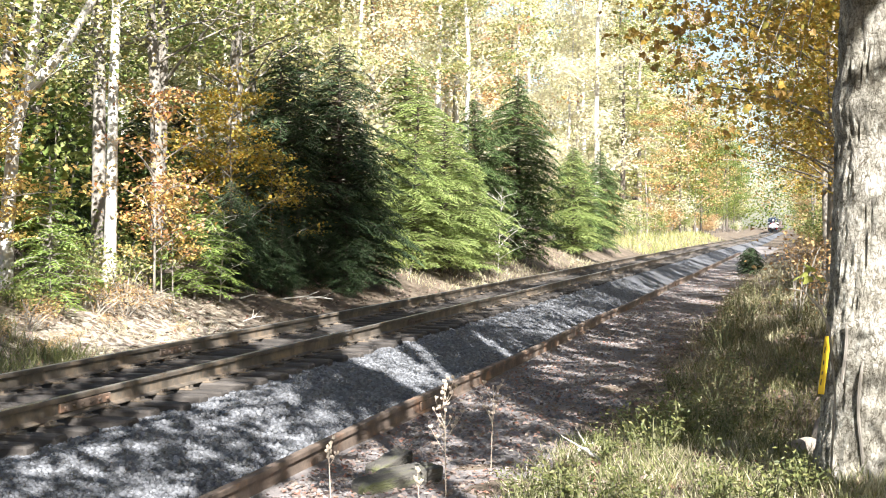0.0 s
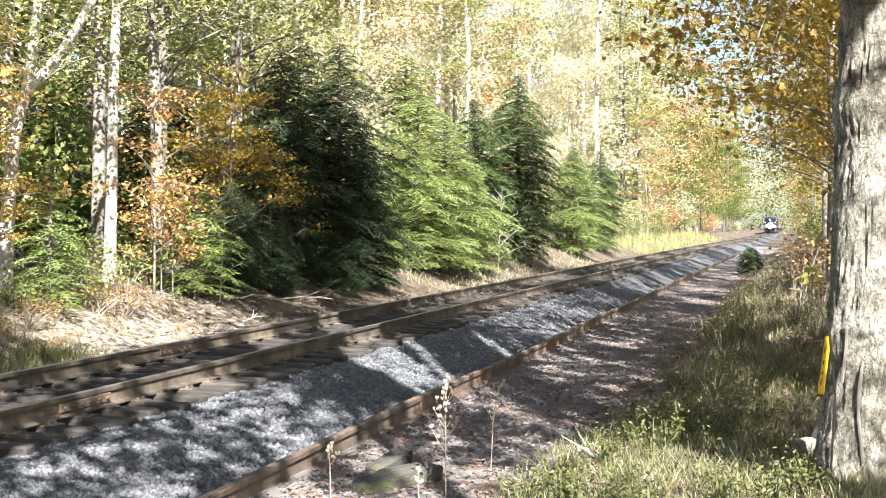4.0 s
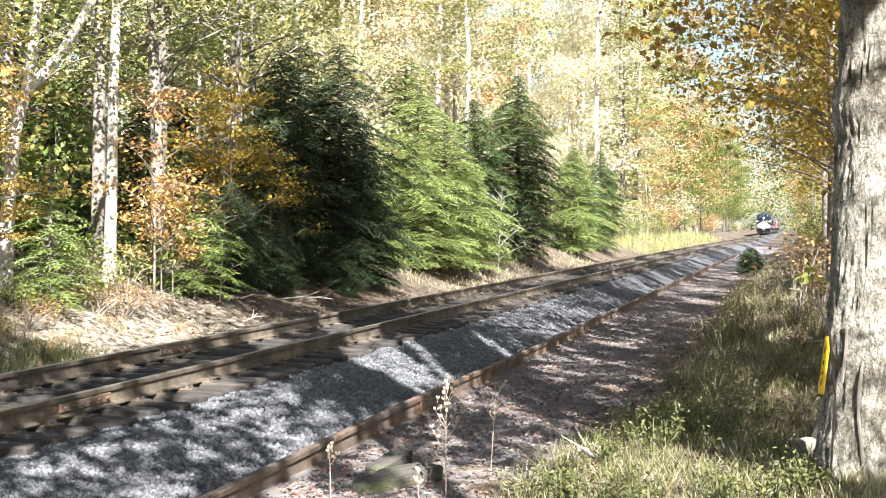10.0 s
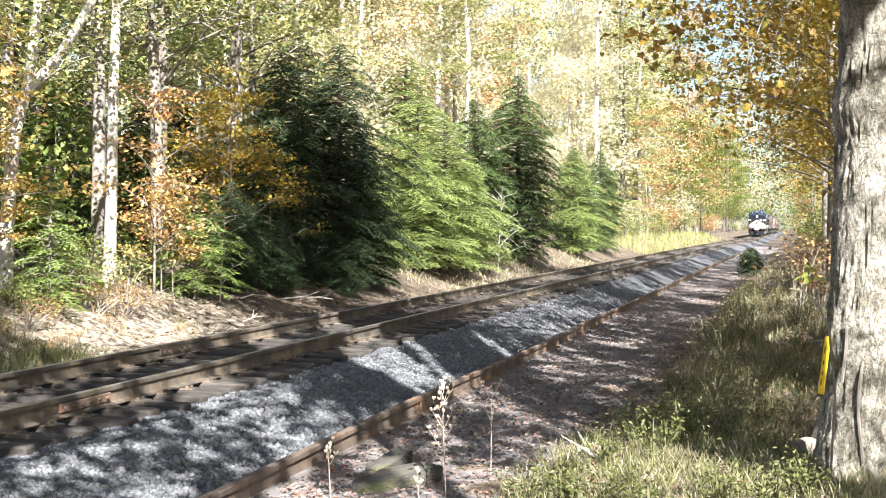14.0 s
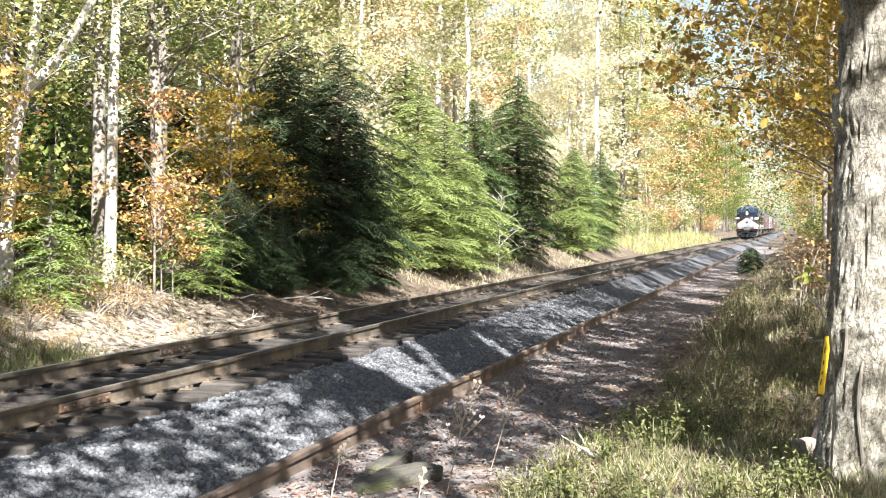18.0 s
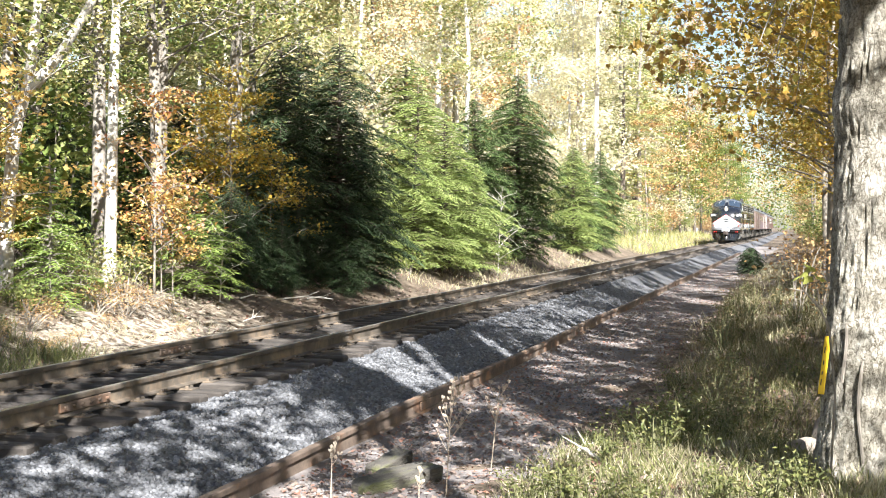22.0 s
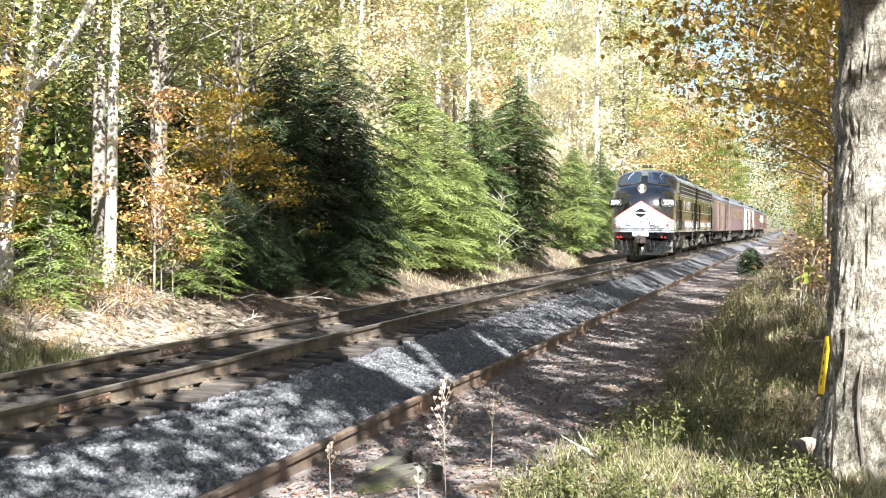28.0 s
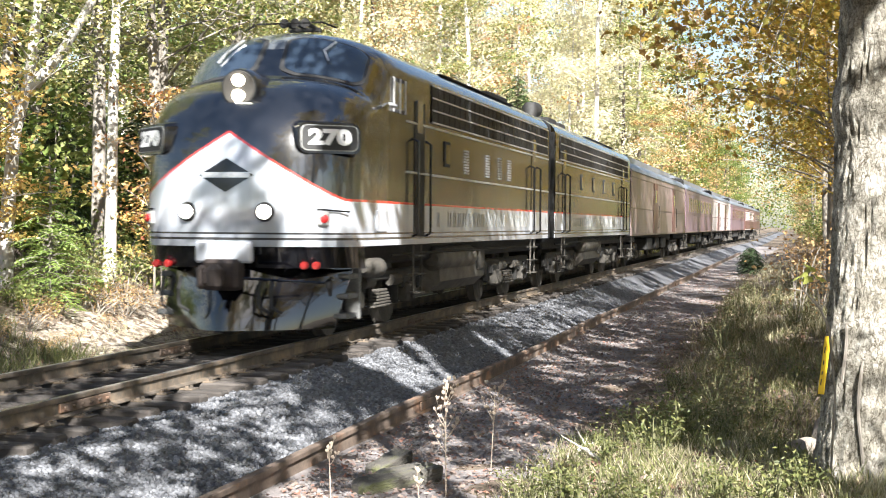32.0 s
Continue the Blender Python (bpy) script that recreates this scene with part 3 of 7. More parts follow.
def build_woods():
    rng = random.Random(21)
    # conifers along the far edge of the track
    broad = ((0, 0.85), (0.25, 1.0), (0.5, 0.92), (0.72, 0.6), (0.9, 0.3), (1, 0.05))
    hem = tagged(conifer("hemlock", 1, 6.6, 1.75, NEEDLE, BARK_DARK, 220, outline=broad, ragged=0.7, droop=0.2), "dense hemlock with ragged drooping boughs, darkened for shade", "conifer", WOODS)
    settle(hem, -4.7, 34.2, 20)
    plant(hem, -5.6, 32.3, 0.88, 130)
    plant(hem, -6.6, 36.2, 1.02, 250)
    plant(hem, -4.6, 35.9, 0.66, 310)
    # small copies added to darken the shaded ground and brush
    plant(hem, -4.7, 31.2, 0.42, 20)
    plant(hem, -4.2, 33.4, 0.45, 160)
    light = tagged(conifer("hemlock", 2, 5.4, 1.75, NEEDLE_SUNLIT, BARK_DARK, 170, outline=broad, ragged=0.8, needle=0.14, droop=0.1), "light green sunlit hemlock beside the track", "conifer", WOODS)
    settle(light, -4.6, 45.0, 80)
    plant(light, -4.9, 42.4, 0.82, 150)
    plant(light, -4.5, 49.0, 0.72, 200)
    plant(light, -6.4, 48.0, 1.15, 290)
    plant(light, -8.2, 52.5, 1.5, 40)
    hem2 = tagged(conifer("hemlock", 3, 8.4, 1.95, NEEDLE_PART_SUN, BARK_DARK, 280, outline=((0, 0.85), (0.3, 1.0), (0.62, 0.9), (0.8, 0.6), (1, 0.06)), ragged=0.55, needle=0.18, gap=0.15, droop=0.24), "broad hemlock beside the track, toned for part shade", "conifer", WOODS)
    settle(hem2, -4.8, 58.6, 0)
    plant(hem2, -5.9, 55.0, 0.8, 80)
    plant(light, -4.8, 74.0, 1.1, 10)
    plant(hem2, -4.7, 84.0, 0.76, 140)
    plant(hem2, -5.5, 79.0, 0.72, 40)
    # dark-needled hemlocks added to deepen the shaded gaps under the tall trees
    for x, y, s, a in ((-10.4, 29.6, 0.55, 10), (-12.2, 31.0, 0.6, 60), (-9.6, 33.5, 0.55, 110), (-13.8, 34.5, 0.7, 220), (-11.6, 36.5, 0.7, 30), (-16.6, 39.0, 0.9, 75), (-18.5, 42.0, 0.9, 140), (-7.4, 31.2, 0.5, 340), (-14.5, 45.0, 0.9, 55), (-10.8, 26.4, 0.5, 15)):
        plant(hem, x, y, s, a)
    small = tagged(conifer("young_hemlock", 4, 2.6, 0.85, NEEDLE_PALE, BARK, 62, outline=((0, 1.0), (0.5, 0.6), (1, 0.06)), droop=0.12, gap=0.1, needle=0.1, ragged=0.35), "young feathery hemlock on the bank", "conifer", WOODS)
    settle(small, -5.2, 20.6, 0)
    plant(small, -6.3, 19.4, 0.8, 290)
    plant(small, -5.8, 18.9, 0.65, 40)
    wide = tagged(conifer("young_hemlock", 5, 2.3, 1.0, NEEDLE_PALE, BARK, 74, outline=((0, 0.8), (0.35, 1.0), (0.7, 0.75), (1, 0.1)), droop=0.12, gap=0.1, needle=0.1, ragged=0.4), "low spreading hemlock with flat feathery boughs", "conifer", WOODS)
    settle(wide, -4.85, 25.6, 90)
    # dark-needled copies: the shade over these low hemlocks is in their colour
    plant(hem, -4.9, 27.6, 0.38, 200)
    plant(hem, -5.3, 29.4, 0.48, 300)
    plant(hem, -4.5, 29.6, 0.3, 70)
    fir = tagged(conifer("young_fir", 7, 1.2, 0.55, NEEDLE, BARK_DARK, 120, skirt=0.04, outline=((0, 0.9), (0.4, 1.0), (0.75, 0.75), (1, 0.2)), droop=0.1, gap=0.07, needle=0.075, core=0.2), "small dark conifer beside the path", "conifer")
    settle(fir, 5.15, 62.0)
    # tall trees of the wood
    white = tagged(broadleaf("maple_tree", 31, 15, 0.125, BARK_PALE, YELLOW, 16, 0.42, 3.0, 0.12, (0.03, 0.0), tips=150, per_tip=42, blob=0.3, flat=0.35, limb=0.26), "slender pale-barked tree with yellow autumn leaves", "tree", WOODS)
    grey = tagged(broadleaf("maple_tree", 32, 17, 0.17, BARK, YELLOW, 18, 0.34, 3.6, 0.12, (-0.01, 0.03), tips=170, per_tip=42, blob=0.32, flat=0.35, limb=0.3), "tall grey-barked maple with yellow leaves", "tree", WOODS)
    dark = tagged(broadleaf("oak_tree", 33, 18, 0.18, BARK, YELLOW, 18, 0.32, 4.0, 0.12, (0.02, -0.02), tips=150, per_tip=42, blob=0.32, flat=0.35, limb=0.32), "grey-trunked oak in yellow leaf", "tree", WOODS)
    oak = tagged(broadleaf("oak_tree", 36, 17, 0.17, BARK, LIME, 18, 0.34, 4.0, 0.13, (-0.02, 0.02), tips=150, per_tip=42, blob=0.32, flat=0.35, limb=0.32), "grey-trunked oak in yellow-green leaf", "tree", WOODS)
    rust = tagged(broadleaf("beech_tree", 34, 16, 0.16, BARK, RUST, 20, 0.2, 4.0, 0.15, (0.02, 0.01), tips=180, per_tip=36), "tall beech with rust-coloured autumn leaves", "tree", WOODS)
    pale = tagged(broadleaf("birch_tree", 35, 15, 0.13, BARK_PALE, SUNLIT_PALE, 18, 0.2, 3.6, 0.15, (0.03, 0.03), tips=170, per_tip=36), "slim white birch with yellow leaves paled for sun glare", "tree", WOODS)
    settle(white, -6.0, 24.13, 20)
    settle(grey, -7.8, 27.0, 10)
    leaner = tagged(broadleaf("maple_tree", 37, 12, 0.15, BARK_PALE, YELLOW, 12, 0.42, 2.6, 0.11, tips=110, per_tip=40, limb=0.25, path=((0, 0, -0.2), (0.03, 0.01, 1.2), (0.16, 0.04, 2.85), (0.42, 0.1, 3.8), (0.58, 0.14, 5.3), (0.7, 0.2, 8), (0.8, 0.2, 12))), "pale forked tree leaning over the bank", "tree", WOODS)
    Geo().tube([(0.4, 0.1, 3.6), (0.72, 0.2, 4.0), (1.06, 0.27, 4.45), (1.5, 0.4, 5.25), (1.9, 0.5, 6.6)], [0.11, 0.1, 0.085, 0.075, 0.05], 9).make("fork", BARK_PALE, leaner, smooth=60)
    settle(leaner, -6.5, 21.29, 0, -0.1)
    settle(dark, -7.75, 29.8, 0)
    settle(rust, -14.0, 62.0, 0)
    settle(pale, -13.0, 74.9, 0)
    settle(oak, -6.95, 28.2, 40)
    for tree, x, y, s, a in ((dark, -6.46, 31.0, 0.95, 100), (grey, -7.23, 33.5, 0.85, 160), (dark, -7.57, 35.5, 0.75, 200), (white, -8.47, 41.0, 0.8, 300), (white, -9.69, 36.0, 0.7, 30), (grey, -12.9, 33.0, 0.9, 70), (dark, -12.1, 30.0, 1.0, 20), (white, -11.5, 60.0, 1.3, 10), (white, -10.4, 52.0, 1.0, 80), (white, -11.1, 68.0, 1.6, 40), (white, -11.3, 72.0, 1.5, 190), (white, -7.9, 62.0, 1.3, 270),
                             (pale, -15, 85.5, 1.3, 140), (pale, -10.0, 69.1, 1.1, 90), (pale, -11.0, 108.0, 1.3, 0), (pale, -14, 67.6, 1.1, 100), (rust, -9.5, 52.0, 0.9, 70), (pale, -11, 59.6, 0.8, 200)):
        plant(tree, x, y, s, a)
    # the wood behind
    def far_tree(name, seed, mat_bark, mat_leaf, label):
        return tagged(broadleaf(name, seed, 17, 0.17, mat_bark, mat_leaf, 13, 0.16, 4.0, 0.18, (rng.uniform(-0.03, 0.03), 0.02), tips=130, per_tip=40, blob=0.45, flat=0.4, joined=True, limb=0.25), label, "tree", WOODS)
    fg = far_tree("maple_tree", 81, BARK, YELLOW, "maple of the wood with yellow leaves")
    fp = far_tree("birch_tree", 82, BARK_PALE, SUNLIT_PALE, "birch of the wood with yellow leaves paled for sun glare")
    fr = far_tree("beech_tree", 83, BARK, RUST, "beech of the wood with rust-coloured leaves")
    fl = far_tree("oak_tree", 84, BARK_DARK, LIME, "dark oak of the wood in yellow-green leaf")
    fo = far_tree("oak_tree", 85, BARK_DARK, GREEN, "dark oak of the wood in green leaf")
    settle(fg, -20.0, 31.0)
    settle(fp, -22.0, 80.0)
    settle(fr, -18.0, 95.0)
    settle(fl, -17.0, 40.0)
    settle(fo, -24.0, 50.0)
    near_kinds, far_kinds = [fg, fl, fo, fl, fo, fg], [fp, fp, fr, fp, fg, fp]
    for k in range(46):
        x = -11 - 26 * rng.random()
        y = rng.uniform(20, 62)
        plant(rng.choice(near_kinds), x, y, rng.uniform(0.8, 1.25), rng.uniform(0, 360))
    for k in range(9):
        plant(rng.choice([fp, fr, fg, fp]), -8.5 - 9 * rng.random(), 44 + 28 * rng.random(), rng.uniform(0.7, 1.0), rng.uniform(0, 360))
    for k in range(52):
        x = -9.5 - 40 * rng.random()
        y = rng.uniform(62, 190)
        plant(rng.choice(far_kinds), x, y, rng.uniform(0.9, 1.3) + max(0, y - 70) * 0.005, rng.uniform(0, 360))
    # both sides of the line at the far end
    for k in range(44):
        y = rng.uniform(105, 420)
        plant(rng.choice([fr, fg, fo, fl] if y > 160 else [fp, fr, fp, fg]), -7.5 - 16 * rng.random(), y, rng.uniform(1.2, 1.7), rng.uniform(0, 360))
    for k in range(34):
        y = rng.uniform(80, 420)
        plant(rng.choice([fg, fr, fo, fl]), 10.3 + 20 * rng.random() ** 1.4, y, rng.uniform(0.9, 1.4), rng.uniform(0, 360))
    for k in range(20):
        plant(rng.choice([fg, fr, fl]), 13 + 10 * rng.random(), 26 + 70 * rng.random(), rng.uniform(0.7, 1.1), rng.uniform(0, 360))
    for x, y, s in ((-8.6, 150, 1.75), (-12, 146, 1.8), (-9.5, 168, 1.9), (-14, 160, 1.9), (-7.6, 132, 1.6), (-17, 150, 1.8), (-6.6, 180, 1.9), (-10.5, 136, 1.7)):
        plant(rng.choice([fp, fr, fg]), x, y, s, rng.uniform(0, 360))
    # shrubs under the wood
    leafy = tagged(bush("shrub", 51, 2.6, 2.6, GREEN, 60, 15, 0.16, blob=0.3), "green leafy shrub under the trees", "shrub", WOODS)
    yel = tagged(bush("shrub", 52, 3.2, 3.0, LIME, 66, 15, 0.15, blob=0.32), "yellow-green shrub at the wood's edge", "shrub", WOODS)
    tan = tagged(bush("shrub", 53, 3.0, 3.0, SUNLIT_PALE, 60, 15, 0.17, blob=0.34), "pale yellow shrub in full sun", "shrub", WOODS)
    redb = tagged(bush("shrub", 54, 3.2, 2.8, RUST, 60, 15, 0.17, blob=0.32), "rust-coloured autumn shrub beside the wood", "shrub", WOODS)
    settle(leafy, -9.0, 26.0, 0)
    settle(yel, -10.2, 22.5, 0)
    settle(tan, -6.5, 112.0, 0)
    settle(redb, -7.0, 104.0, 0)
    for k in range(46):
        plant(rng.choice([leafy, leafy, yel]), -8.6 - 16 * rng.random(), rng.uniform(20, 60), rng.uniform(0.8, 1.6), rng.uniform(0, 360))
    for k in range(40):
        plant(rng.choice([tan, yel, redb, tan]), -6.2 - 24 * rng.random(), rng.uniform(60, 170), rng.uniform(0.9, 1.9), rng.uniform(0, 360))
    for k in range(30):
        y = rng.uniform(95, 330)
        plant(rng.choice([tan, yel, redb]), -4.6 - 4 * rng.random(), y, rng.uniform(0.6, 1.1), rng.uniform(0, 360))
    for k in range(30):
        y = rng.uniform(50, 330)
        plant(rng.choice([leafy, yel, redb]), 7.5 + 8 * rng.random(), y, rng.uniform(0.6, 1.2), rng.uniform(0, 360))
    # saplings at the wood's edge
    red = tagged(broadleaf("maple_sapling", 41, 4.2, 0.03, BARK, ORANGE, 14, 0.3, 1.3, 0.10, tips=80, per_tip=16, blob=0.24, flat=0.3), "maple sapling with orange and red leaves", "sapling", WOODS)
    settle(red, -5.15, 24.4, 0)
    flame = tagged(broadleaf("maple_sapling", 44, 4.4, 0.03, BARK, FLAME, 16, 0.35, 1.5, 0.11, tips=90, per_tip=20, blob=0.26, flat=0.25), "maple sapling with bright orange-gold leaves", "sapling", WOODS)
    settle(flame, -6.0, 19.6, 100)
    plant(flame, -6.4, 20.6, 0.7, 10)
    plant(red, -5.0, 24.9, 0.6, 200)
    plant(flame, -5.2, 24.8, 0.55, 60)
    gold = tagged(broadleaf("beech_sapling", 42, 4.6, 0.035, BARK, GOLD, 16, 0.3, 1.6, 0.10, tips=90, per_tip=26, blob=0.26, flat=0.25), "beech sapling with golden brown leaves", "sapling", WOODS)
    settle(gold, -5.6, 29.2, 0)
    plant(gold, -6.4, 30.0, 0.85, 120)
    plant(gold, -5.2, 30.6, 0.7, 210)
    bare = tagged(broadleaf("bare_sapling", 43, 3.6, 0.03, BARK_PALE, LIME, 16, 0.3, 1.3, 0.08, (0.05, -0.04), tips=20, per_tip=3, blob=0.2), "bare pale sapling with a few leaves", "sapling", WOODS)
    settle(bare, -3.9, 50.5, 0)
    plant(bare, -4.6, 26.3, 0.55, 100)
    pine = tagged(conifer("pine_tree", 6, 17, 4.6, PINE, BARK_DARK, 58, skirt=0.12, outline=((0, 0.8), (0.4, 1.0), (0.8, 0.6), (1, 0.1)), droop=0.02, gap=0.34, needle=0.4, ragged=0.5), "tall pine with layered horizontal boughs", "conifer", WOODS)
    settle(pine, -7.5, 118.0, 30)
    plant(pine, -9.0, 140.0, 1.1, 120)
    blush = far_tree("maple_tree", 86, BARK, ORANGE, "red and orange maple at the end of the line")
    settle(blush, -7.2, 200.0)
    plant(blush, -6.9, 172.0, 1.0, 30)
    plant(blush, -8.4, 232.0, 1.5, 130)
    plant(fl, -6.3, 205.0, 0.8, 130)
    plant(fo, -6.2, 240.0, 1.1, 130)
    plant(blush, -16.0, 100.0, 1.4, 100)
    plant(blush, 11.5, 95.0, 1.0, 200)
    for tree, x, y, s in ((blush, -6.4, 128.0, 0.75), (blush, -7.4, 150.0, 0.9), (fo, -5.8, 158.0, 0.8), (fl, -5.6, 190.0, 0.9), (fo, -5.9, 182.0, 1.0), (fr, 9.0, 150.0, 0.9), (fg, 8.6, 128.0, 0.75), (blush, 9.2, 172.0, 0.9)):
        plant(tree, x, y, s, rng.uniform(0, 360))
    plant(fo, -6.8, 290.0, 1.3, 40)
    for x, y, s in ((-6.4, 222, 0.9), (-6.2, 262, 1.0), (-6.4, 310, 1.1), (-6.6, 350, 1.2), (8.8, 215, 1.0), (8.6, 265, 1.0)):
        plant(fo, x, y, s, rng.uniform(0, 360))
    plant(fo, -6.0, 330.0, 1.3, 90)
    plant(fo, 9.8, 180.0, 1.2, 90)
    fern = tagged(bush("shrub", 58, 1.1, 1.5, LIME, 46, 16, 0.075, BARK, blob=0.14), "low yellow-green brush on the bank", "shrub", WOODS)
    settle(fern, -6.2, 22.6)
    for x, y, s in ((-5.9, 25.4, 0.9), (-6.6, 23.4, 1.1), (-5.7, 18.9, 0.9), (-5.0, 19.6, 0.7), (-6.9, 26.6, 1.2), (-4.7, 41.0, 0.9), (-4.4, 47.5, 0.8), (-4.2, 53.5, 0.9), (-4.6, 39.0, 0.8)):
        plant(fern, x, y, s, rng.uniform(0, 360))
    rusty = tagged(bush("shrub", 59, 0.7, 1.3, RUST, 44, 16, 0.05, BARK, blob=0.1), "low rust-brown brush on the sandy bank", "shrub", WOODS)
    settle(rusty, -4.75, 21.4)
    for x, y, s in ((-4.6, 22.2, 0.9), (-4.2, 20.9, 0.5), (-3.9, 19.3, 0.5), (-3.6, 17.9, 0.6), (-4.0, 16.6, 0.8), (-3.7, 22.6, 0.4), (-4.9, 20.2, 0.7), (-4.6, 19.0, 0.8), (-4.3, 17.4, 0.7), (-4.4, 23.6, 0.6)):
        plant(rusty, x, y, s, rng.uniform(0, 360))
    bright = tagged(bush("shrub", 60, 1.2, 1.0, YELLOW, 40, 14, 0.07, BARK, blob=0.12), "yellow-leaved bush beside the pale trunk", "shrub", WOODS)
    settle(bright, -5.0, 21.5)
    plant(bright, -5.2, 23.2, 1.0, 80)
    twigs = tagged(new("dead_branch"), "tangle of bleached dead twigs on the bank", "branch")
    twigs.matrix_basis = pose(-4.7, 23.3, ground_at(-4.7, 23.3))
    for k in range(9):
        a = rng.uniform(0.2, 2.9)
        L = rng.uniform(0.5, 1.1)
        p = bezier((rng.uniform(-0.3, 0.3), rng.uniform(-0.2, 0.2), 0.0), (math.cos(a) * L, rng.uniform(-0.4, 0.4), math.sin(a) * L * 0.8), 0.15, 5)
        Geo().tube(p, [0.008, 0.007, 0.006, 0.004, 0.002], 5).make("twig", BARK, twigs)
    # woods beyond, too far off to tell one tree from the next
    npr = np.random.default_rng(8)
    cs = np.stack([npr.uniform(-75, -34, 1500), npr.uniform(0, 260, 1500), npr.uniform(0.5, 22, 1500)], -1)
    tagged(foliage("far_wood_leaves", cs, 14, 1.6, 0.6, 0.75, SUNLIT_PALE, 61), "far yellow autumn woods, paled for glare and haze", "woods", kind="stuff")
    cs = np.stack([npr.uniform(-60, 70, 1300), npr.uniform(480, 560, 1300), npr.uniform(0.5, 30, 1300)], -1)
    tagged(foliage("far_wood_leaves", cs, 16, 1.9, 0.6, 0.9, GREEN, 62), "far green woods at the end of the line", "woods", kind="stuff")
    cs = np.stack([npr.uniform(-60, 70, 500), npr.uniform(476, 500, 500), npr.uniform(9, 34, 500)], -1)
    tagged(foliage("far_wood_leaves", cs, 14, 1.8, 0.6, 0.8, RUST, 64), "far rust-coloured autumn woods", "woods", kind="stuff")
    cs = np.stack([npr.uniform(24, 60, 900), npr.uniform(20, 400, 900), npr.uniform(0.5, 20, 900)], -1)
    tagged(foliage("far_wood_leaves", cs, 14, 1.5, 0.6, 0.7, GOLD, 63), "golden woods beyond the bank", "woods", kind="stuff")


MAPLE = (7.63, 11.0)


def lobed_leaf(name, seed, material):
    """A five-lobed maple leaf, slightly cupped, 0.13 m long."""
    rng = random.Random(seed)
    out = [(0, 0), (0.035, -0.012), (0.062, 0.008), (0.045, 0.03), (0.075, 0.055), (0.048, 0.062), (0.035, 0.075), (0.022, 0.085), (0, 0.13), (-0.022, 0.085), (-0.035, 0.075), (-0.048, 0.062), (-0.075, 0.055), (-0.045, 0.03), (-0.062, 0.008), (-0.035, -0.012)]
    vs = [(x * rng.uniform(0.9, 1.1), y, -1.6 * x * x + rng.uniform(-0.006, 0.006)) for x, y in out] + [(0, 0.045, 0.008)]
    g = Geo()
    n = len(out)
    g.put(vs, [(k, (k + 1) % n, n) for k in range(n)])
    g.put([(-0.0015, 0, 0), (0.0015, 0, 0), (0.0015, -0.06, 0.004), (-0.0015, -0.06, 0.004)], [(0, 1, 2, 3)])
    me = bpy.data.meshes.new(name)
    me.from_pydata(g.v, [], g.f)
    me.materials.append(material)
    return me


def bark_plates():
    """Old maple bark: broken upright plates, shallow dark fissures here and there, lichen blotches and fine grain."""
    m, t, b = nodes_of("rough_maple_bark")
    co = t.nodes.new("ShaderNodeTexCoord").outputs["Object"]
    warp = add(t, "ShaderNodeTexNoise", Scale=5.0, Detail=6.0, Roughness=0.7)
    t.links.new(co, warp.inputs["Vector"])
    mixed = blend(t, 0.16, co, warp.outputs["Color"])
    mp = t.nodes.new("ShaderNodeMapping")
    mp.inputs["Scale"].default_value = (1, 1, 0.32)
    t.links.new(mixed, mp.inputs["Vector"])
    crack = add(t, "ShaderNodeTexVoronoi", Scale=34.0)
    crack.feature = "DISTANCE_TO_EDGE"
    t.links.new(mp.outputs[0], crack.inputs["Vector"])
    fine = add(t, "ShaderNodeTexNoise", Scale=70.0, Detail=8.0, Roughness=0.75)
    t.links.new(mp.outputs[0], fine.inputs["Vector"])
    big = add(t, "ShaderNodeTexNoise", Scale=2.6, Detail=7.0, Roughness=0.68)
    t.links.new(co, big.inputs["Vector"])
    spots = add(t, "ShaderNodeTexNoise", Scale=14.0, Detail=5.0, Roughness=0.6)
    t.links.new(co, spots.inputs["Vector"])
    col = ramp(t, big.outputs[0], [(0.34, (0.10, 0.09, 0.07)), (0.47, (0.30, 0.28, 0.235)), (0.62, (0.52, 0.49, 0.43))])
    col = blend(t, 0.8, col, ramp(t, fine.outputs[0], [(0.36, (0.25, 0.23, 0.2)), (0.6, (1, 1, 1))]), "MULTIPLY")
    col = blend(t, ramp(t, spots.outputs[0], [(0.58, (0, 0, 0)), (0.68, (0.55, 0.55, 0.55))]), col, (0.52, 0.52, 0.46))
    where = ramp(t, spots.outputs[0], [(0.42, (1, 1, 1)), (0.62, (0.25, 0.25, 0.25))])
    line = ramp(t, crack.outputs["Distance"], [(0.0, (0.26, 0.23, 0.19)), (0.12, (1, 1, 1))])
    col = blend(t, where, col, blend(t, 1.0, col, line, "MULTIPLY"))
    t.links.new(col, b.inputs["Base Color"])
    b.inputs["Roughness"].default_value = 0.95
    b.inputs["Specular IOR Level"].default_value = 0.15
    deep = ramp(t, crack.outputs["Distance"], [(0.0, (0, 0, 0)), (0.2, (1, 1, 1))])
    h = blend(t, 0.6, deep, fine.outputs[0])
    bp = add(t, "ShaderNodeBump", Strength=0.9, Distance=0.02)
    t.links.new(h, bp.inputs["Height"])
    t.links.new(bp.outputs[0], b.inputs["Normal"])
    return m


BIG_BARK = bark_plates()


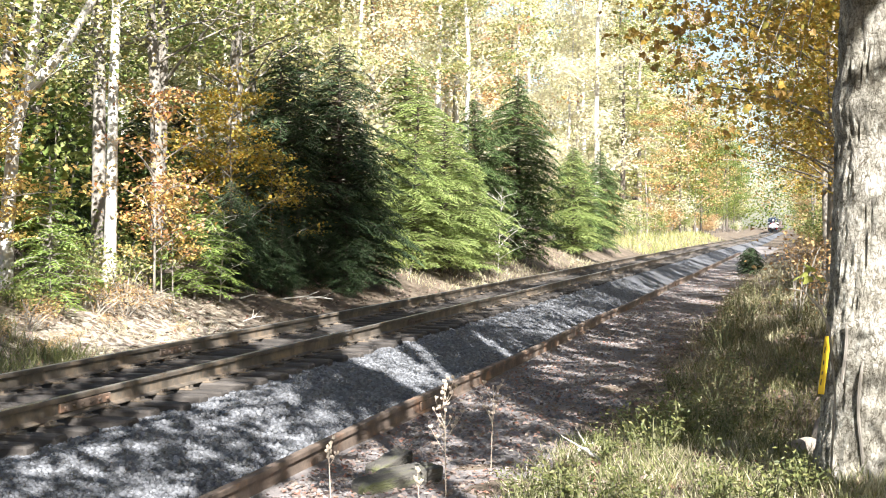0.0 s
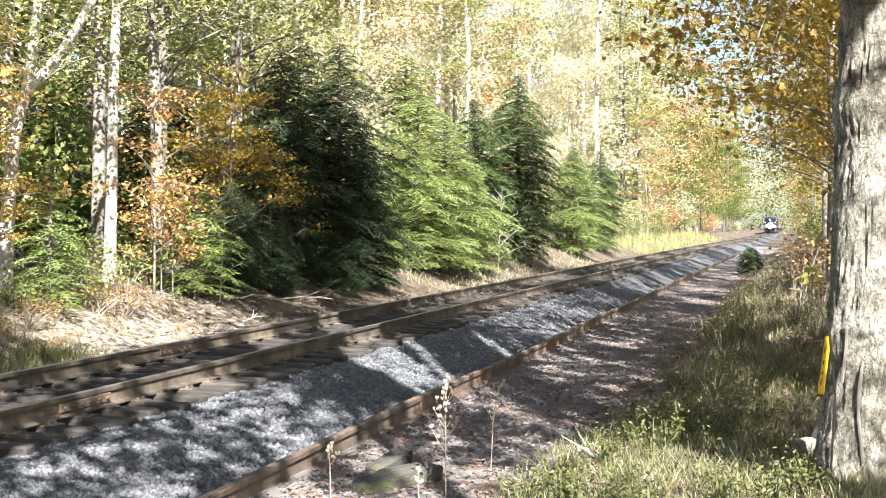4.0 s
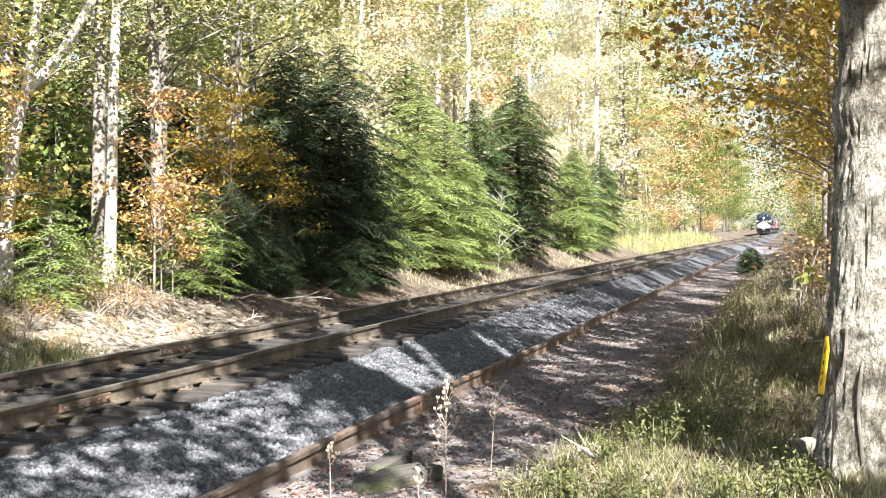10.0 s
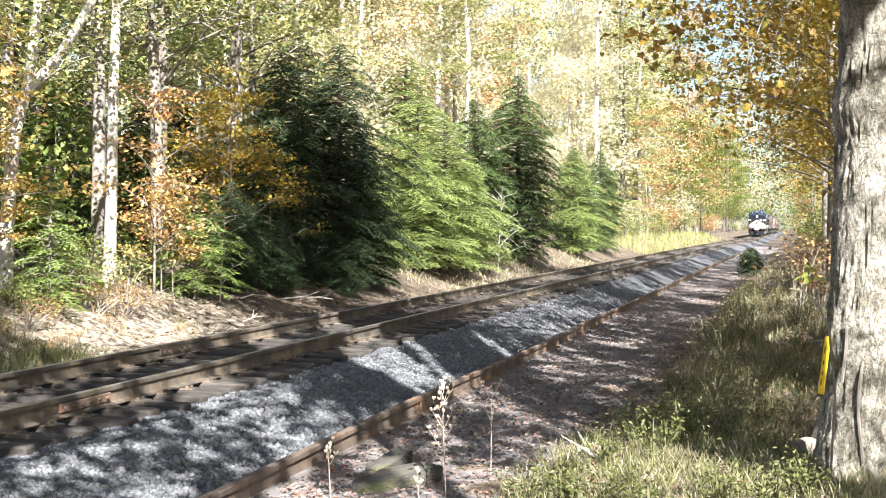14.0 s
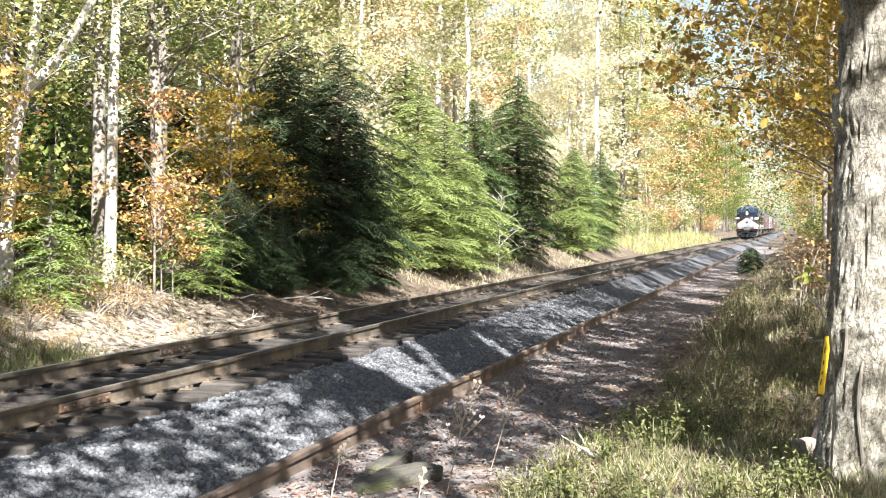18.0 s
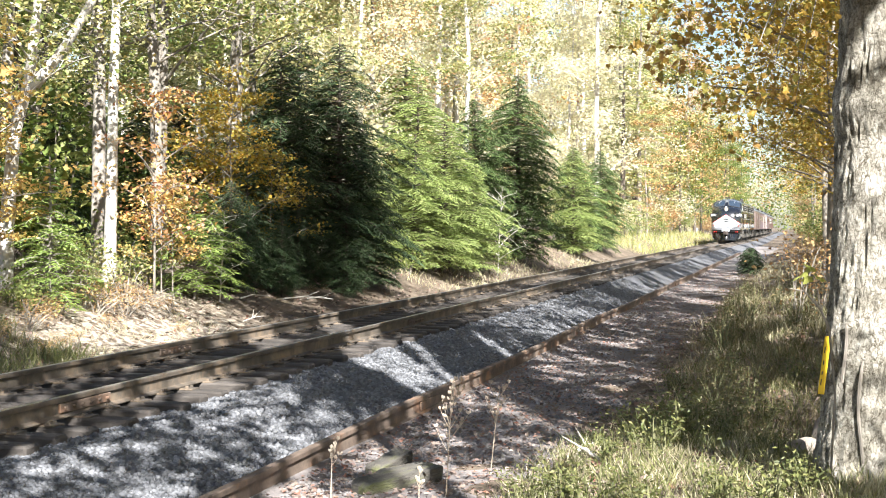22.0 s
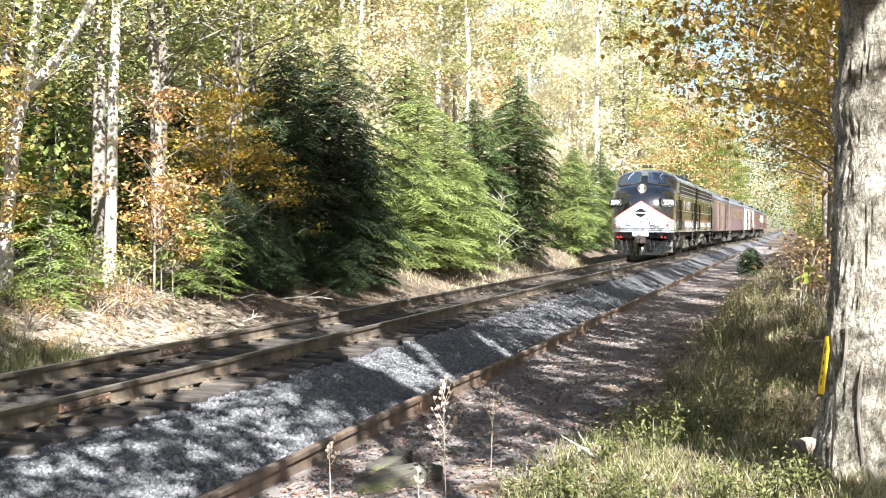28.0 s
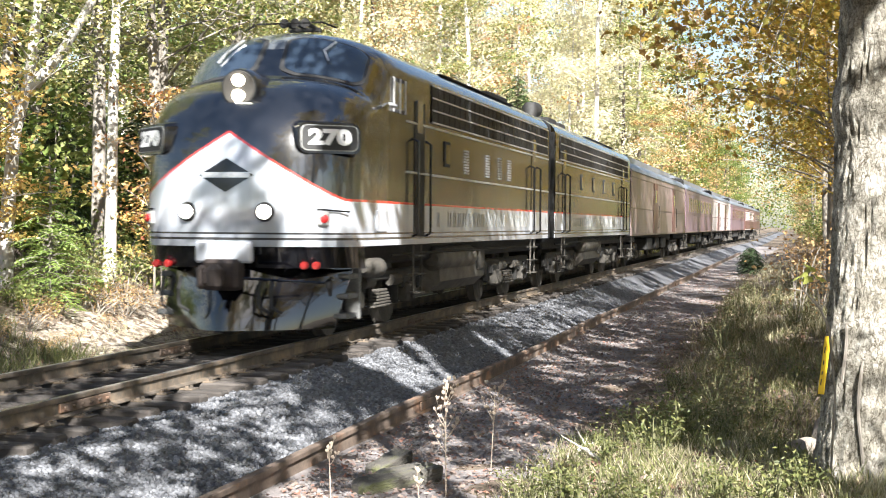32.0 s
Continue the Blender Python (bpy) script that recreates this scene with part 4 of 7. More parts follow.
def big_maple():
    """The thick maple beside the camera, with ridged bark, a burl, overhanging branches and a high crown."""
    tree = tagged(new("maple_tree"), "thick old maple with rough furrowed bark", "tree")
    tree.matrix_basis = pose(MAPLE[0], MAPLE[1], -0.56)
    rows = []
    H, n, m = 9.0, 260, 130
    for i in range(n + 1):
        z = -0.2 + (H + 0.2) * (i / n) ** 1.15
        r = 0.345 + 0.11 * math.exp(-max(z, 0) / 0.3) - 0.008 * z
        cx = -0.04 + 0.036 * z + 0.02 * math.sin(z * 1.1)
        row = []
        for k in range(m + 1):
            a = 2 * math.pi * (k % m) / m
            warp = 0.8 * noise.noise(Vector((math.cos(a) * 3, math.sin(a) * 3, z * 2.4)))
            ridge = abs(noise.noise(Vector((math.cos(a) * 9 + warp, math.sin(a) * 9, z * 4.5 + warp)))) - 0.2
            fine = noise.noise(Vector((math.cos(a) * 26, math.sin(a) * 26, z * 12))) + 0.8 * noise.noise(Vector((math.cos(a) * 5, math.sin(a) * 5, z * 5)))
            lump = 0.06 * math.exp(-((z - 3.05) / 0.16) ** 2) * max(0, math.cos(a + 2.0)) + 0.05 * math.exp(-((z - 1.25) / 0.2) ** 2) * max(0, math.cos(a + 1.6))
            rr = r * (1 + 0.03 * math.cos(3 * a + z * 0.4)) - 0.045 * ridge + 0.009 * fine + lump
            row.append((cx + rr * math.cos(a), rr * math.sin(a), z))
        rows.append(row)
    Geo().grid(rows).make("trunk", BIG_BARK, tree, "furrowed grey-brown trunk", 75)
    rng = random.Random(9)
    cs = []
    for k in range(27):
        h = 8.2 + 15.5 * k / 27
        a = k * 2.4
        L = 4.8 * (1.0 - 0.35 * k / 27) * rng.uniform(0.8, 1.1)
        base = Vector((0.1, 0, min(h, 9.0 if k < 2 else h)))
        tip = base + Vector((math.cos(a) * L, math.sin(a) * L, L * 0.4))
        path = bezier(base, tip, 0.4, 5)
        Geo().tube(path, [0.11, 0.09, 0.07, 0.04, 0.015], 6).make("limb", BARK, tree, smooth=60)
        for q in range(5):
            cs.append(tuple(path[1 + q % 4] + Vector((rng.uniform(-1, 1), rng.uniform(-1, 1), rng.uniform(-0.3, 0.7))) * 1.2))
    Geo().tube([(0.1, 0, 8.8), (0.15, 0.05, 13), (0.1, 0, 25.0)], [0.26, 0.2, 0.03], 10).make("upper_trunk", BIG_BARK, tree, smooth=60)
    crown = foliage("crown", cs, 190, 0.6, 0.55, 0.17, GOLD, 91)
    crown.parent = tree
    vine = Geo()
    for sx, sy, z0, z1 in ((-0.06, -0.385, 0.35, 1.12), (-0.19, -0.37, 0.95, 1.4)):
        vine.tube([(sx + 0.02 * math.sin(z * 6), sy + 0.012 * z, z) for z in np.linspace(z0, z1, 12)], [0.014] * 11 + [0.006], 6)
    vine.make("vine", BARK, tree, "bare climbing vine stem")
    return tree


def overhang(tree):
    """Leafy boughs of the maple that swing in the wind."""
    rng = random.Random(14)
    leaves = [lobed_leaf("leaf", 100 + k, m) for k, m in enumerate((LEAF_GOLD, LEAF_GOLD, LEAF_GREEN, LEAF_RUST))]
    made = []
    # root of each bough and its droop, in the tree's space
    for root, ends, count in (((-0.1, -0.3, 4.7), ((-1.5, -2.4, 3.3), (-1.3, -2.2, 3.45), (-1.15, -2.5, 3.5)), 170), ((-0.1, -0.3, 4.5), ((-1.1, -1.8, 3.1), (-0.95, -1.5, 3.0), (-1.3, -2.0, 3.35)), 170), ((-0.1, -0.3, 4.3), ((-0.75, -1.3, 3.2), (-0.6, -0.9, 2.95), (-0.9, -0.9, 2.85)), 140)):
        pivot = new("bough")
        pivot.parent = tree
        pivot.matrix_basis = pose(*root)
        pivot["label"] = "hanging bough with lobed yellow-brown leaves"
        for e in ends:
            e = Vector(e) - Vector(root)
            path = bezier((0, 0, 0), e, 0.9, 7)
            Geo().tube(path, [0.012, 0.010, 0.008, 0.006, 0.005, 0.004, 0.002], 5).make("twig", BARK, pivot)
            for k in range(count * 5 // 6):
                p = path[2 + k % 5].lerp(path[min(6, 3 + k % 5)], rng.random()) + Vector((rng.gauss(0, 0.12), rng.gauss(0, 0.12), rng.gauss(-0.03, 0.08)))
                lf = new("leaf", rng.choice(leaves))
                lf.parent = pivot
                s = rng.uniform(0.26, 0.48)
                lf.matrix_basis = Matrix.Translation(p) @ Euler((radians(rng.gauss(-50, 35)), radians(rng.gauss(0, 30)), rng.uniform(0, 6.28))).to_matrix().to_4x4() @ Matrix.Diagonal((s, s, s, 1))
        made.append((pivot, root))
    return made


LEAF_GOLD = leaf_mat("golden_maple_leaf", [(0.34, 0.20, 0.04), (0.42, 0.27, 0.05)], 0.45)
LEAF_GREEN = leaf_mat("green_gold_maple_leaf", [(0.24, 0.22, 0.05), (0.32, 0.27, 0.06)], 0.45)
LEAF_RUST = leaf_mat("rusty_maple_leaf", [(0.36, 0.23, 0.07), (0.30, 0.17, 0.05)], 0.4)
LIME_STEM = mat("green_weed_stem", (0.13, 0.13, 0.06), 0.8, 0, 0.3, 8, 60, 0.2)
# Weed leaves toned down in colour for the shade on the bank.
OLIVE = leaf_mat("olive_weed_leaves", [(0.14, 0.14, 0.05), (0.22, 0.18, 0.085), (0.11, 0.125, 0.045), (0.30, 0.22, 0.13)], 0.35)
HUSK = leaf_mat("pale_seed_husk", [(0.55, 0.44, 0.36), (0.62, 0.52, 0.42), (0.48, 0.36, 0.30)], 0.3)
SWAY = []  # keyed thing, root pose, how far it leans at each time


def weed(x, y, height, seed, twigs):
    """A dry upright stalk with forked twigs and pale seed heads."""
    rng = random.Random(seed)
    w = tagged(new("dry_weed"), "dry pinkish weed stalk with pale seed heads", "weed", "dry weeds")
    z = ground_at(x, y)
    w.matrix_basis = pose(x, y, z)
    top = Vector((rng.uniform(-0.03, 0.03), 0, height))
    path = bezier((0, 0, -0.02), top, 0.0, 6)
    Geo().tube(path, [0.006, 0.0055, 0.005, 0.0045, 0.004, 0.002], 6).make("stalk", HUSK, w)
    tips = [top]
    for k in range(twigs):
        s = rng.uniform(0.42, 0.92)
        b = Vector((0, 0, -0.02)).lerp(top, s)
        a = k * 2.5 + rng.uniform(-0.4, 0.4)
        L = height * rng.uniform(0.12, 0.24)
        e = b + Vector((math.cos(a) * L * 0.7, math.sin(a) * L * 0.5, L * 1.1))
        Geo().tube(bezier(b, e, -0.02, 4), [0.0035, 0.003, 0.0025, 0.0015], 5).make("twig", HUSK, w)
        tips += [e, b.lerp(e, 0.6)]
    for p in tips:
        for q in range(3):
            d = Vector((rng.uniform(-0.7, 0.7), rng.uniform(-0.7, 0.7), 1)).normalized()
            c = p + Vector((rng.uniform(-0.012, 0.012), rng.uniform(-0.012, 0.012), 0))
            Geo().tube([c, c + d * 0.011, c + d * 0.025, c + d * 0.034], [0.003, 0.010, 0.009, 0.002], 6).make("seed_head", HUSK, w)
    SWAY.append((w, (x, y, z)))
    return w


def boulder(name, label, x, y, size, seed, material, dz=0.0, turn=0.0):
    rng = np.random.default_rng(seed)
    bm = bmesh.new()
    bmesh.ops.create_icosphere(bm, subdivisions=3, radius=0.5)
    for v in bm.verts:
        k = 1 + 0.22 * noise.noise(v.co * 2.2 + Vector((seed, 0, 0))) + 0.1 * noise.noise(v.co * 6 + Vector((0, seed, 0)))
        v.co = Vector((v.co.x * size[0], v.co.y * size[1], max(-0.3, v.co.z) * size[2])) * k
    me = bpy.data.meshes.new(name)
    bm.to_mesh(me)
    bm.free()
    ob = finish(name, me, material, None, label, 50)
    ob.matrix_basis = pose(x, y, ground_at(x, y) + size[2] * 0.22 + dz, 0, 0, turn)
    ob["category"] = "stone"
    return ob


ROCK = mat("field_stone", (0.22, 0.185, 0.155), 0.9, 0, 0.35, 6, 40, 0.5, 0.015)
ROTTEN = mat("rotten_timber", (0.11, 0.10, 0.085), 0.95, 0, 0.5, 5, 40, 1.0, 0.03, other=(0.11, 0.115, 0.05), other_at=(0.5, 0.62), stretch=(1.5, 0.3, 1.5))
MARKER = mat("yellow_plastic", (0.72, 0.48, 0.02), 0.45, 0, 0.12, 5, 60, 0.05)


def timber(x, y, turn, size, seed):
    """An old half-buried tie, split and rounded by rot."""
    rows = []
    for i in range(25):
        q = i / 24 - 0.5
        row = []
        for k in range(17):
            a = 2 * math.pi * (k % 16) / 16
            cx, cz = math.copysign(abs(math.cos(a)) ** 0.18, math.cos(a)), math.copysign(abs(math.sin(a)) ** 0.18, math.sin(a))
            f = 1 - 0.9 * max(0, abs(q) - 0.44) / 0.06
            wob = 1 + 0.16 * noise.noise(Vector((cx * 1.5, q * 5 + seed, cz * 1.5))) + 0.07 * noise.noise(Vector((cx * 7, q * 9 + seed, cz * 7)))
            row.append((cx * size[0] / 2 * wob * (0.6 + 0.4 * f), q * size[1], cz * size[2] / 2 * wob * (0.6 + 0.4 * f)))
        rows.append(row)
    g = Geo().grid(rows)
    g.f += [tuple(range(16))[::-1], tuple(24 * 17 + k for k in range(16))]
    ob = tagged(g.make("old_timber", ROTTEN, smooth=25), "rotten half-buried railway tie beside the old rail", "timber")
    ob.matrix_basis = pose(x, y, ground_at(x, y) + size[2] * 0.2, 4, 6, turn)
    return ob


def blades(name, xs, ys, height, width, material, seed, lean=0.45, label="", category="grass"):
    npr = np.random.default_rng(seed)
    n = len(xs)
    z = bank(xs - drift(ys), ys)
    ln = height * npr.uniform(0.45, 1.3, n)
    ax = unit(np.stack([npr.normal(0, lean, n), npr.normal(0, lean, n), np.ones(n)], -1))
    nrm = unit(np.cross(ax, npr.normal(0, 1, (n, 3))))
    c = np.stack([xs, ys, z], -1) + ax * ln[:, None] * 0.48
    v, f = leaf_arrays(c, ax, nrm, ln, np.full(n, width) * npr.uniform(0.6, 1.4, n))
    return tagged(new(name, raw_mesh(name, v, f, material)), label, category, kind="stuff")


def clumped(npr, n, x0, x1, y0, y1, spots, spread):
    """Points gathered in tufts between x0 and x1, denser towards the near end."""
    cy = y0 * (y1 / y0) ** npr.random(spots)
    cx = npr.uniform(x0, x1, spots)
    k = npr.integers(0, spots, n)
    return cx[k] + npr.normal(0, spread, n), cy[k] + npr.normal(0, spread * 1.5, n)


def thin(tree, gaps, seed):
    """Opens gaps in a crown: leaves in the sun's way to a chosen sun patch are removed."""
    npr = np.random.default_rng(seed)
    for crown in [c for c in tree.children if c.name.startswith("crown")]:
        me = crown.data
        n = len(me.vertices)
        co = np.empty(n * 3, dtype=np.float32)
        me.vertices.foreach_get("co", co)
        co = co.reshape(-1, 4, 3)
        m = np.array(tree.matrix_basis)
        w = co.mean(1) @ m[:3, :3].T + m[:3, 3]
        keep = np.ones(len(w), dtype=bool)
        low_x, low_y = w[:, 0] - SUN_DIR.x * w[:, 2] / SUN_DIR.z, w[:, 1] - SUN_DIR.y * w[:, 2] / SUN_DIR.z
        for x, y, z, rx, ry in gaps:
            ox, oy, reach = x - SUN_DIR.x * z / SUN_DIR.z, y - SUN_DIR.y * z / SUN_DIR.z, 1.5 * max(rx, ry)
            near = np.nonzero((np.abs(low_x - ox) < reach) & (np.abs(low_y - oy) < reach))[0]
            dx, dy = low_x[near] - ox, low_y[near] - oy
            gx, gy = dx + x, dy + y
            # across and along the way of the shadows
            u = (dx * math.cos(SUN_ROUND) - dy * math.sin(SUN_ROUND)) / rx
            v = (dx * math.sin(SUN_ROUND) + dy * math.cos(SUN_ROUND)) / ry
            a = np.arctan2(v, u)
            keep[near] &= (u * u + v * v) * np.maximum(0.5, 1 + 0.4 * np.sin(3 * a + 7 * x) + 0.3 * np.sin(5 * a + 5 * y) + 0.4 * np.sin(9 * gx + 4 * gy) * np.sin(8 * gy)) > 1
        keep |= npr.random(len(w)) < 0.03
        v = co[keep].reshape(-1, 3)
        i = np.arange(len(v) // 4)[:, None] * 4
        f = np.concatenate([i + np.array([[0, 1, 2]]), i + np.array([[0, 2, 3]])], 1).reshape(-1, 3)
        crown.data = raw_mesh("crown", v, f, me.materials[0])


def clearings():
    """Sun patches that the crowns are cut open for: middle, height, half width across the light and half length along
    it.
    """
    rng = random.Random(4)
    out = [(1.45, 18.3, -0.35, 0.5, 2.3), (1.0, 18.9, -0.3, 0.4, 1.5), (1.7, 19.4, -0.4, 0.13, 1.9), (-0.3, 21.6, -0.2, 0.3, 2.6), (2.75, 15.0, -0.5, 0.14, 0.5), (2.1, 12.6, -0.45, 0.08, 0.7), (2.75, 11.4, -0.5, 0.16, 0.5), (0.95, 13.4, -0.3, 0.3, 0.8),
           (3.95, 15.4, -0.65, 0.13, 1.0), (3.9, 25.2, -0.65, 0.11, 1.2), (4.6, 13.3, -0.65, 0.12, 0.6), (5.4, 13.9, -0.6, 0.12, 0.6), (3.3, 17.3, -0.65, 0.07, 0.7), (4.5, 17.0, -0.65, 0.06, 0.5), (3.6, 20.5, -0.65, 0.08, 0.9), (4.4, 21.5, -0.65, 0.07, 0.6), (3.2, 12.6, -0.65, 0.2, 0.5), (3.7, 11.5, -0.65, 0.25, 0.5), (4.6, 11.6, -0.62, 0.3, 0.5), (3.2, 10.4, -0.65, 0.3, 0.5),
           (6.2, 10.8, -0.45, 1.5, 1.3), (4.3, 10.1, -0.6, 0.6, 0.6), (5.6, 12.4, -0.5, 0.7, 0.8), (6.9, 12.4, -0.4, 0.6, 0.5), (7.0, 24.7, -0.4, 0.35, 0.6), (6.0, 38.0, -0.3, 0.9, 4.0), (6.6, 30.0, -0.2, 0.6, 1.2),
           (7.68, 10.7, 2.2, 0.36, 0.6), (7.62, 10.7, 1.42, 0.2, 0.32), (7.64, 10.7, 0.8, 0.24, 0.4), (7.75, 10.7, 3.1, 0.2, 0.4), (7.7, 10.7, 0.2, 0.2, 0.3), (7.62, 10.65, 2.75, 0.06, 0.2), (7.8, 10.65, 1.1, 0.1, 0.2), (7.55, 10.65, 1.85, 0.05, 0.2), (7.62, 10.6, 0.05, 0.15, 0.2), (7.95, 10.6, 3.5, 0.14, 0.25), (7.72, 10.6, 2.95, 0.07, 0.12), (7.66, 10.6, 1.55, 0.06, 0.15), (7.93, 10.6, 1.2, 0.1, 0.14), (7.7, 10.6, 0.4, 0.07, 0.12), (7.95, 10.6, 0.1, 0.1, 0.2),
           (-4.3, 20.2, 0.1, 0.7, 1.8), (-3.7, 22.2, -0.2, 0.4, 1.0), (-5.6, 23.6, 0.9, 0.5, 0.9), (-5.3, 20.6, 1.0, 0.6, 0.8), (-6.0, 19.6, 2.6, 0.6, 0.8), (-5.1, 24.4, 2.3, 0.6, 0.9), (-4.9, 25.4, 1.0, 0.6, 0.9), (-5.6, 29.2, 3.2, 0.35, 0.5),
           (-0.3, 15.9, 2.5, 0.3, 0.4), (0.25, 15.6, 1.6, 0.22, 0.4), (0.7, 16.3, 2.9, 0.3, 0.6), (1.05, 16.4, 1.7, 0.5, 1.1)]
    # dapples over the near ballast, then thin streaks farther along the line
    for k in range(110):
        out.append((rng.uniform(-0.6, 2.9), rng.uniform(8.6, 14.2), -0.4, rng.uniform(0.04, 0.12), rng.uniform(0.08, 0.32)))
    for k in range(60):
        out.append((rng.uniform(3.0, 5.8), 12.8 * (34 / 12.8) ** rng.random(), -0.62, rng.uniform(0.04, 0.1), rng.uniform(0.25, 0.8)))
    for k in range(12):
        out.append((rng.uniform(5.8, 8.0), rng.uniform(14, 26), -0.3, rng.uniform(0.06, 0.14), rng.uniform(0.2, 0.5)))
    for k in range(70):
        out.append((rng.uniform(-10, -5), rng.uniform(19, 36), rng.uniform(2, 7), rng.uniform(0.1, 0.3), rng.uniform(0.3, 0.8)))
    for k in range(22):
        y = 20 * (44 / 20) ** rng.random()
        out.append((rng.uniform(0.9, 4.8), y, -0.5, rng.uniform(0.04, 0.1), rng.uniform(0.5, 1.3)))
    for k in range(30):
        y = 44 * (90 / 44) ** rng.random()
        out.append((rng.uniform(1.0, 5.6), y, -0.55, rng.uniform(0.2, 0.6), rng.uniform(1.2, 3.0)))
    return out


def build_near_side():
    """The bank on the camera's side: the big maple, trees over the path, grass and stones."""
    rng = random.Random(77)
    npr = np.random.default_rng(17)
    # trees that shade the track; those out of view are added for their shade
    tall = tagged(broadleaf("maple_tree", 71, 21, 0.2, BARK, GOLD, 26, 0.3, 4.8, 0.17, (0.0, 0.0), tips=104, per_tip=150, blob=0.62, low=5.0, joined=True), "tall maple with golden brown leaves over the path", "tree", WOODS)
    settle(tall, 7.0, -6.5, 0)
    shade = [tall]
    for x, y, s, a in ((12.6, 8.6, 0.68, 20), (14.6, 6.0, 0.75, 90), (9.8, 35.4, 1.2, 60), (9.2, 49.0, 0.6, 220), (10.4, 61.0, 0.6, 20), (9.5, 76, 0.6, 90), (12.1, 3.3, 0.52, 200), (11.7, 17.5, 0.62, 140), (13.2, 11.5, 0.72, 260), (5.2, -2.5, 1.25, 130), (9.6, 19.0, 0.42, 30)):
        shade.append(plant(tall, x, y, s, a))
    # unseen copies round the camera, added to close the train's reflections
    for tree in [o for o in scene.objects if o.get("label") == "maple of the wood with yellow leaves"][:1]:
        for x, y, s, a in ((24, -24, 1.1, 0), (14.5, -17, 1.0, 50), (2.5, -11, 1.0, 140), (-5.5, -15, 1.0, 70), (-12, -6, 1.0, 20), (-13, 6, 1.0, 200), (20, 16, 0.9, 0), (19, 26, 0.9, 100), (-2, -24, 1.1, 0), (9, -28, 1.1, 90)):
            plant(tree, x, y, s, a)
    # high-crowned trees out of view, added to shade the ballast and the nose
    high = tagged(broadleaf("ash_tree", 73, 19, 0.2, BARK, LIME, 20, 0.48, 4.6, 0.17, tips=90, per_tip=160, blob=0.55, low=9.0, joined=True), "unseen tall tree added for shade, with a high yellow-green crown", "tree", WOODS)
    settle(high, 11.5, -1.5, 0)
    shade += [high, plant(high, 9.9, 6.0, 0.88, 100)]
    lowg = tagged(broadleaf("maple_tree", 72, 11, 0.11, BARK, GOLD, 30, 0.2, 3.8, 0.088, (-0.03, 0.0), tips=250, per_tip=80, blob=0.4, flat=0.4, low=2.7), "golden maple leaning over the path", "tree", WOODS)
    settle(lowg, 8.3, 30.0, 0)
    shade.append(lowg)
    for x, y, s, a in ((8.0, 38.0, 1.15, 90), (8.6, 47.0, 1.2, 200), (8.3, 57.0, 1.25, 320), (8.8, 69.0, 1.35, 30), (9.5, 84.0, 1.4, 150), (8.4, 23.5, 1.15, 45), (11.5, 34.0, 1.0, 240), (12.5, 43.0, 1.1, 100), (13.0, 55.0, 1.1, 10), (11.0, 24.5, 1.35, 60), (12.8, 27.5, 1.0, 130)):
        shade.append(plant(lowg, x, y, s, a))
    brush = tagged(bush("brush", 55, 2.4, 1.6, RUST, 22, 10, 0.08, BARK, blob=0.3), "bare grey brush with a few rusty leaves", "shrub", WOODS)
    settle(brush, 7.6, 32.0)
    for k in range(26):
        plant(brush, 7.1 + 4.5 * rng.random(), 24 + 50 * rng.random(), rng.uniform(0.7, 1.2), rng.uniform(0, 360))
    tree = big_maple()
    gaps = clearings()
    for k, one in enumerate(shade + [tree]):
        thin(one, gaps, 300 + k)
    for pivot, root in overhang(tree):
        SWAY.append((pivot, root))
    # yellow marker strip against the trunk
    mk = tagged(new("marker_strip"), "yellow plastic marker strip on the trunk", "marker")
    mk.matrix_basis = pose(MAPLE[0] - 0.325, MAPLE[1] - 0.24, 0.505, 3, 5.5, 18)
    Geo().box((0, 0, 0), (0.05, 0.008, 0.45), 0.003).make("strip", MARKER, mk)
    for z, h in ((0.12, 0.05), (0.02, 0.035), (-0.06, 0.03), (-0.13, 0.05)):
        Geo().box((-0.012, -0.0045, z), (0.008, 0.002, h), 0.0005).make("lettering_bar", RUBBER_DARK, mk)
    # a leafy shoot bowed against the trunk
    shoot = tagged(new("maple_shoot"), "bowed bare shoot with a few yellow-green leaves", "sapling")
    shoot.matrix_basis = pose(7.33, 10.58, ground_at(7.33, 10.58))
    z0 = -ground_at(7.33, 10.58)
    Geo().tube([(0.02, 0.0, -0.05), (0.05, 0.0, z0 + 0.3), (0.0, 0.0, z0 + 0.81), (-0.07, -0.02, z0 + 0.96), (-0.18, -0.04, z0 + 1.08), (-0.29, -0.05, z0 + 1.10)], [0.009, 0.009, 0.009, 0.009, 0.007, 0.004], 7).make("stem", BARK, shoot, "", 60)
    fresh = leaf_mat("fresh_yellow_green_leaf", [(0.42, 0.46, 0.10), (0.50, 0.50, 0.14)], 0.5)
    for dx, dz, s in ((-0.2, 1.19, 1.0), (-0.1, 1.24, 0.9), (-0.04, 1.16, 0.8), (-0.15, 1.15, 0.7), (-0.26, 1.16, 0.6)):
        lf = new("leaf", lobed_leaf("leaf", int(dz * 900), fresh))
        lf.parent = shoot
        lf.matrix_basis = Matrix.Translation((dx, -0.05, z0 + dz)) @ Euler((radians(rng.uniform(20, 70)), radians(rng.uniform(-25, 25)), rng.uniform(0, 6.28))).to_matrix().to_4x4() @ Matrix.Diagonal((s, s, s, 1))
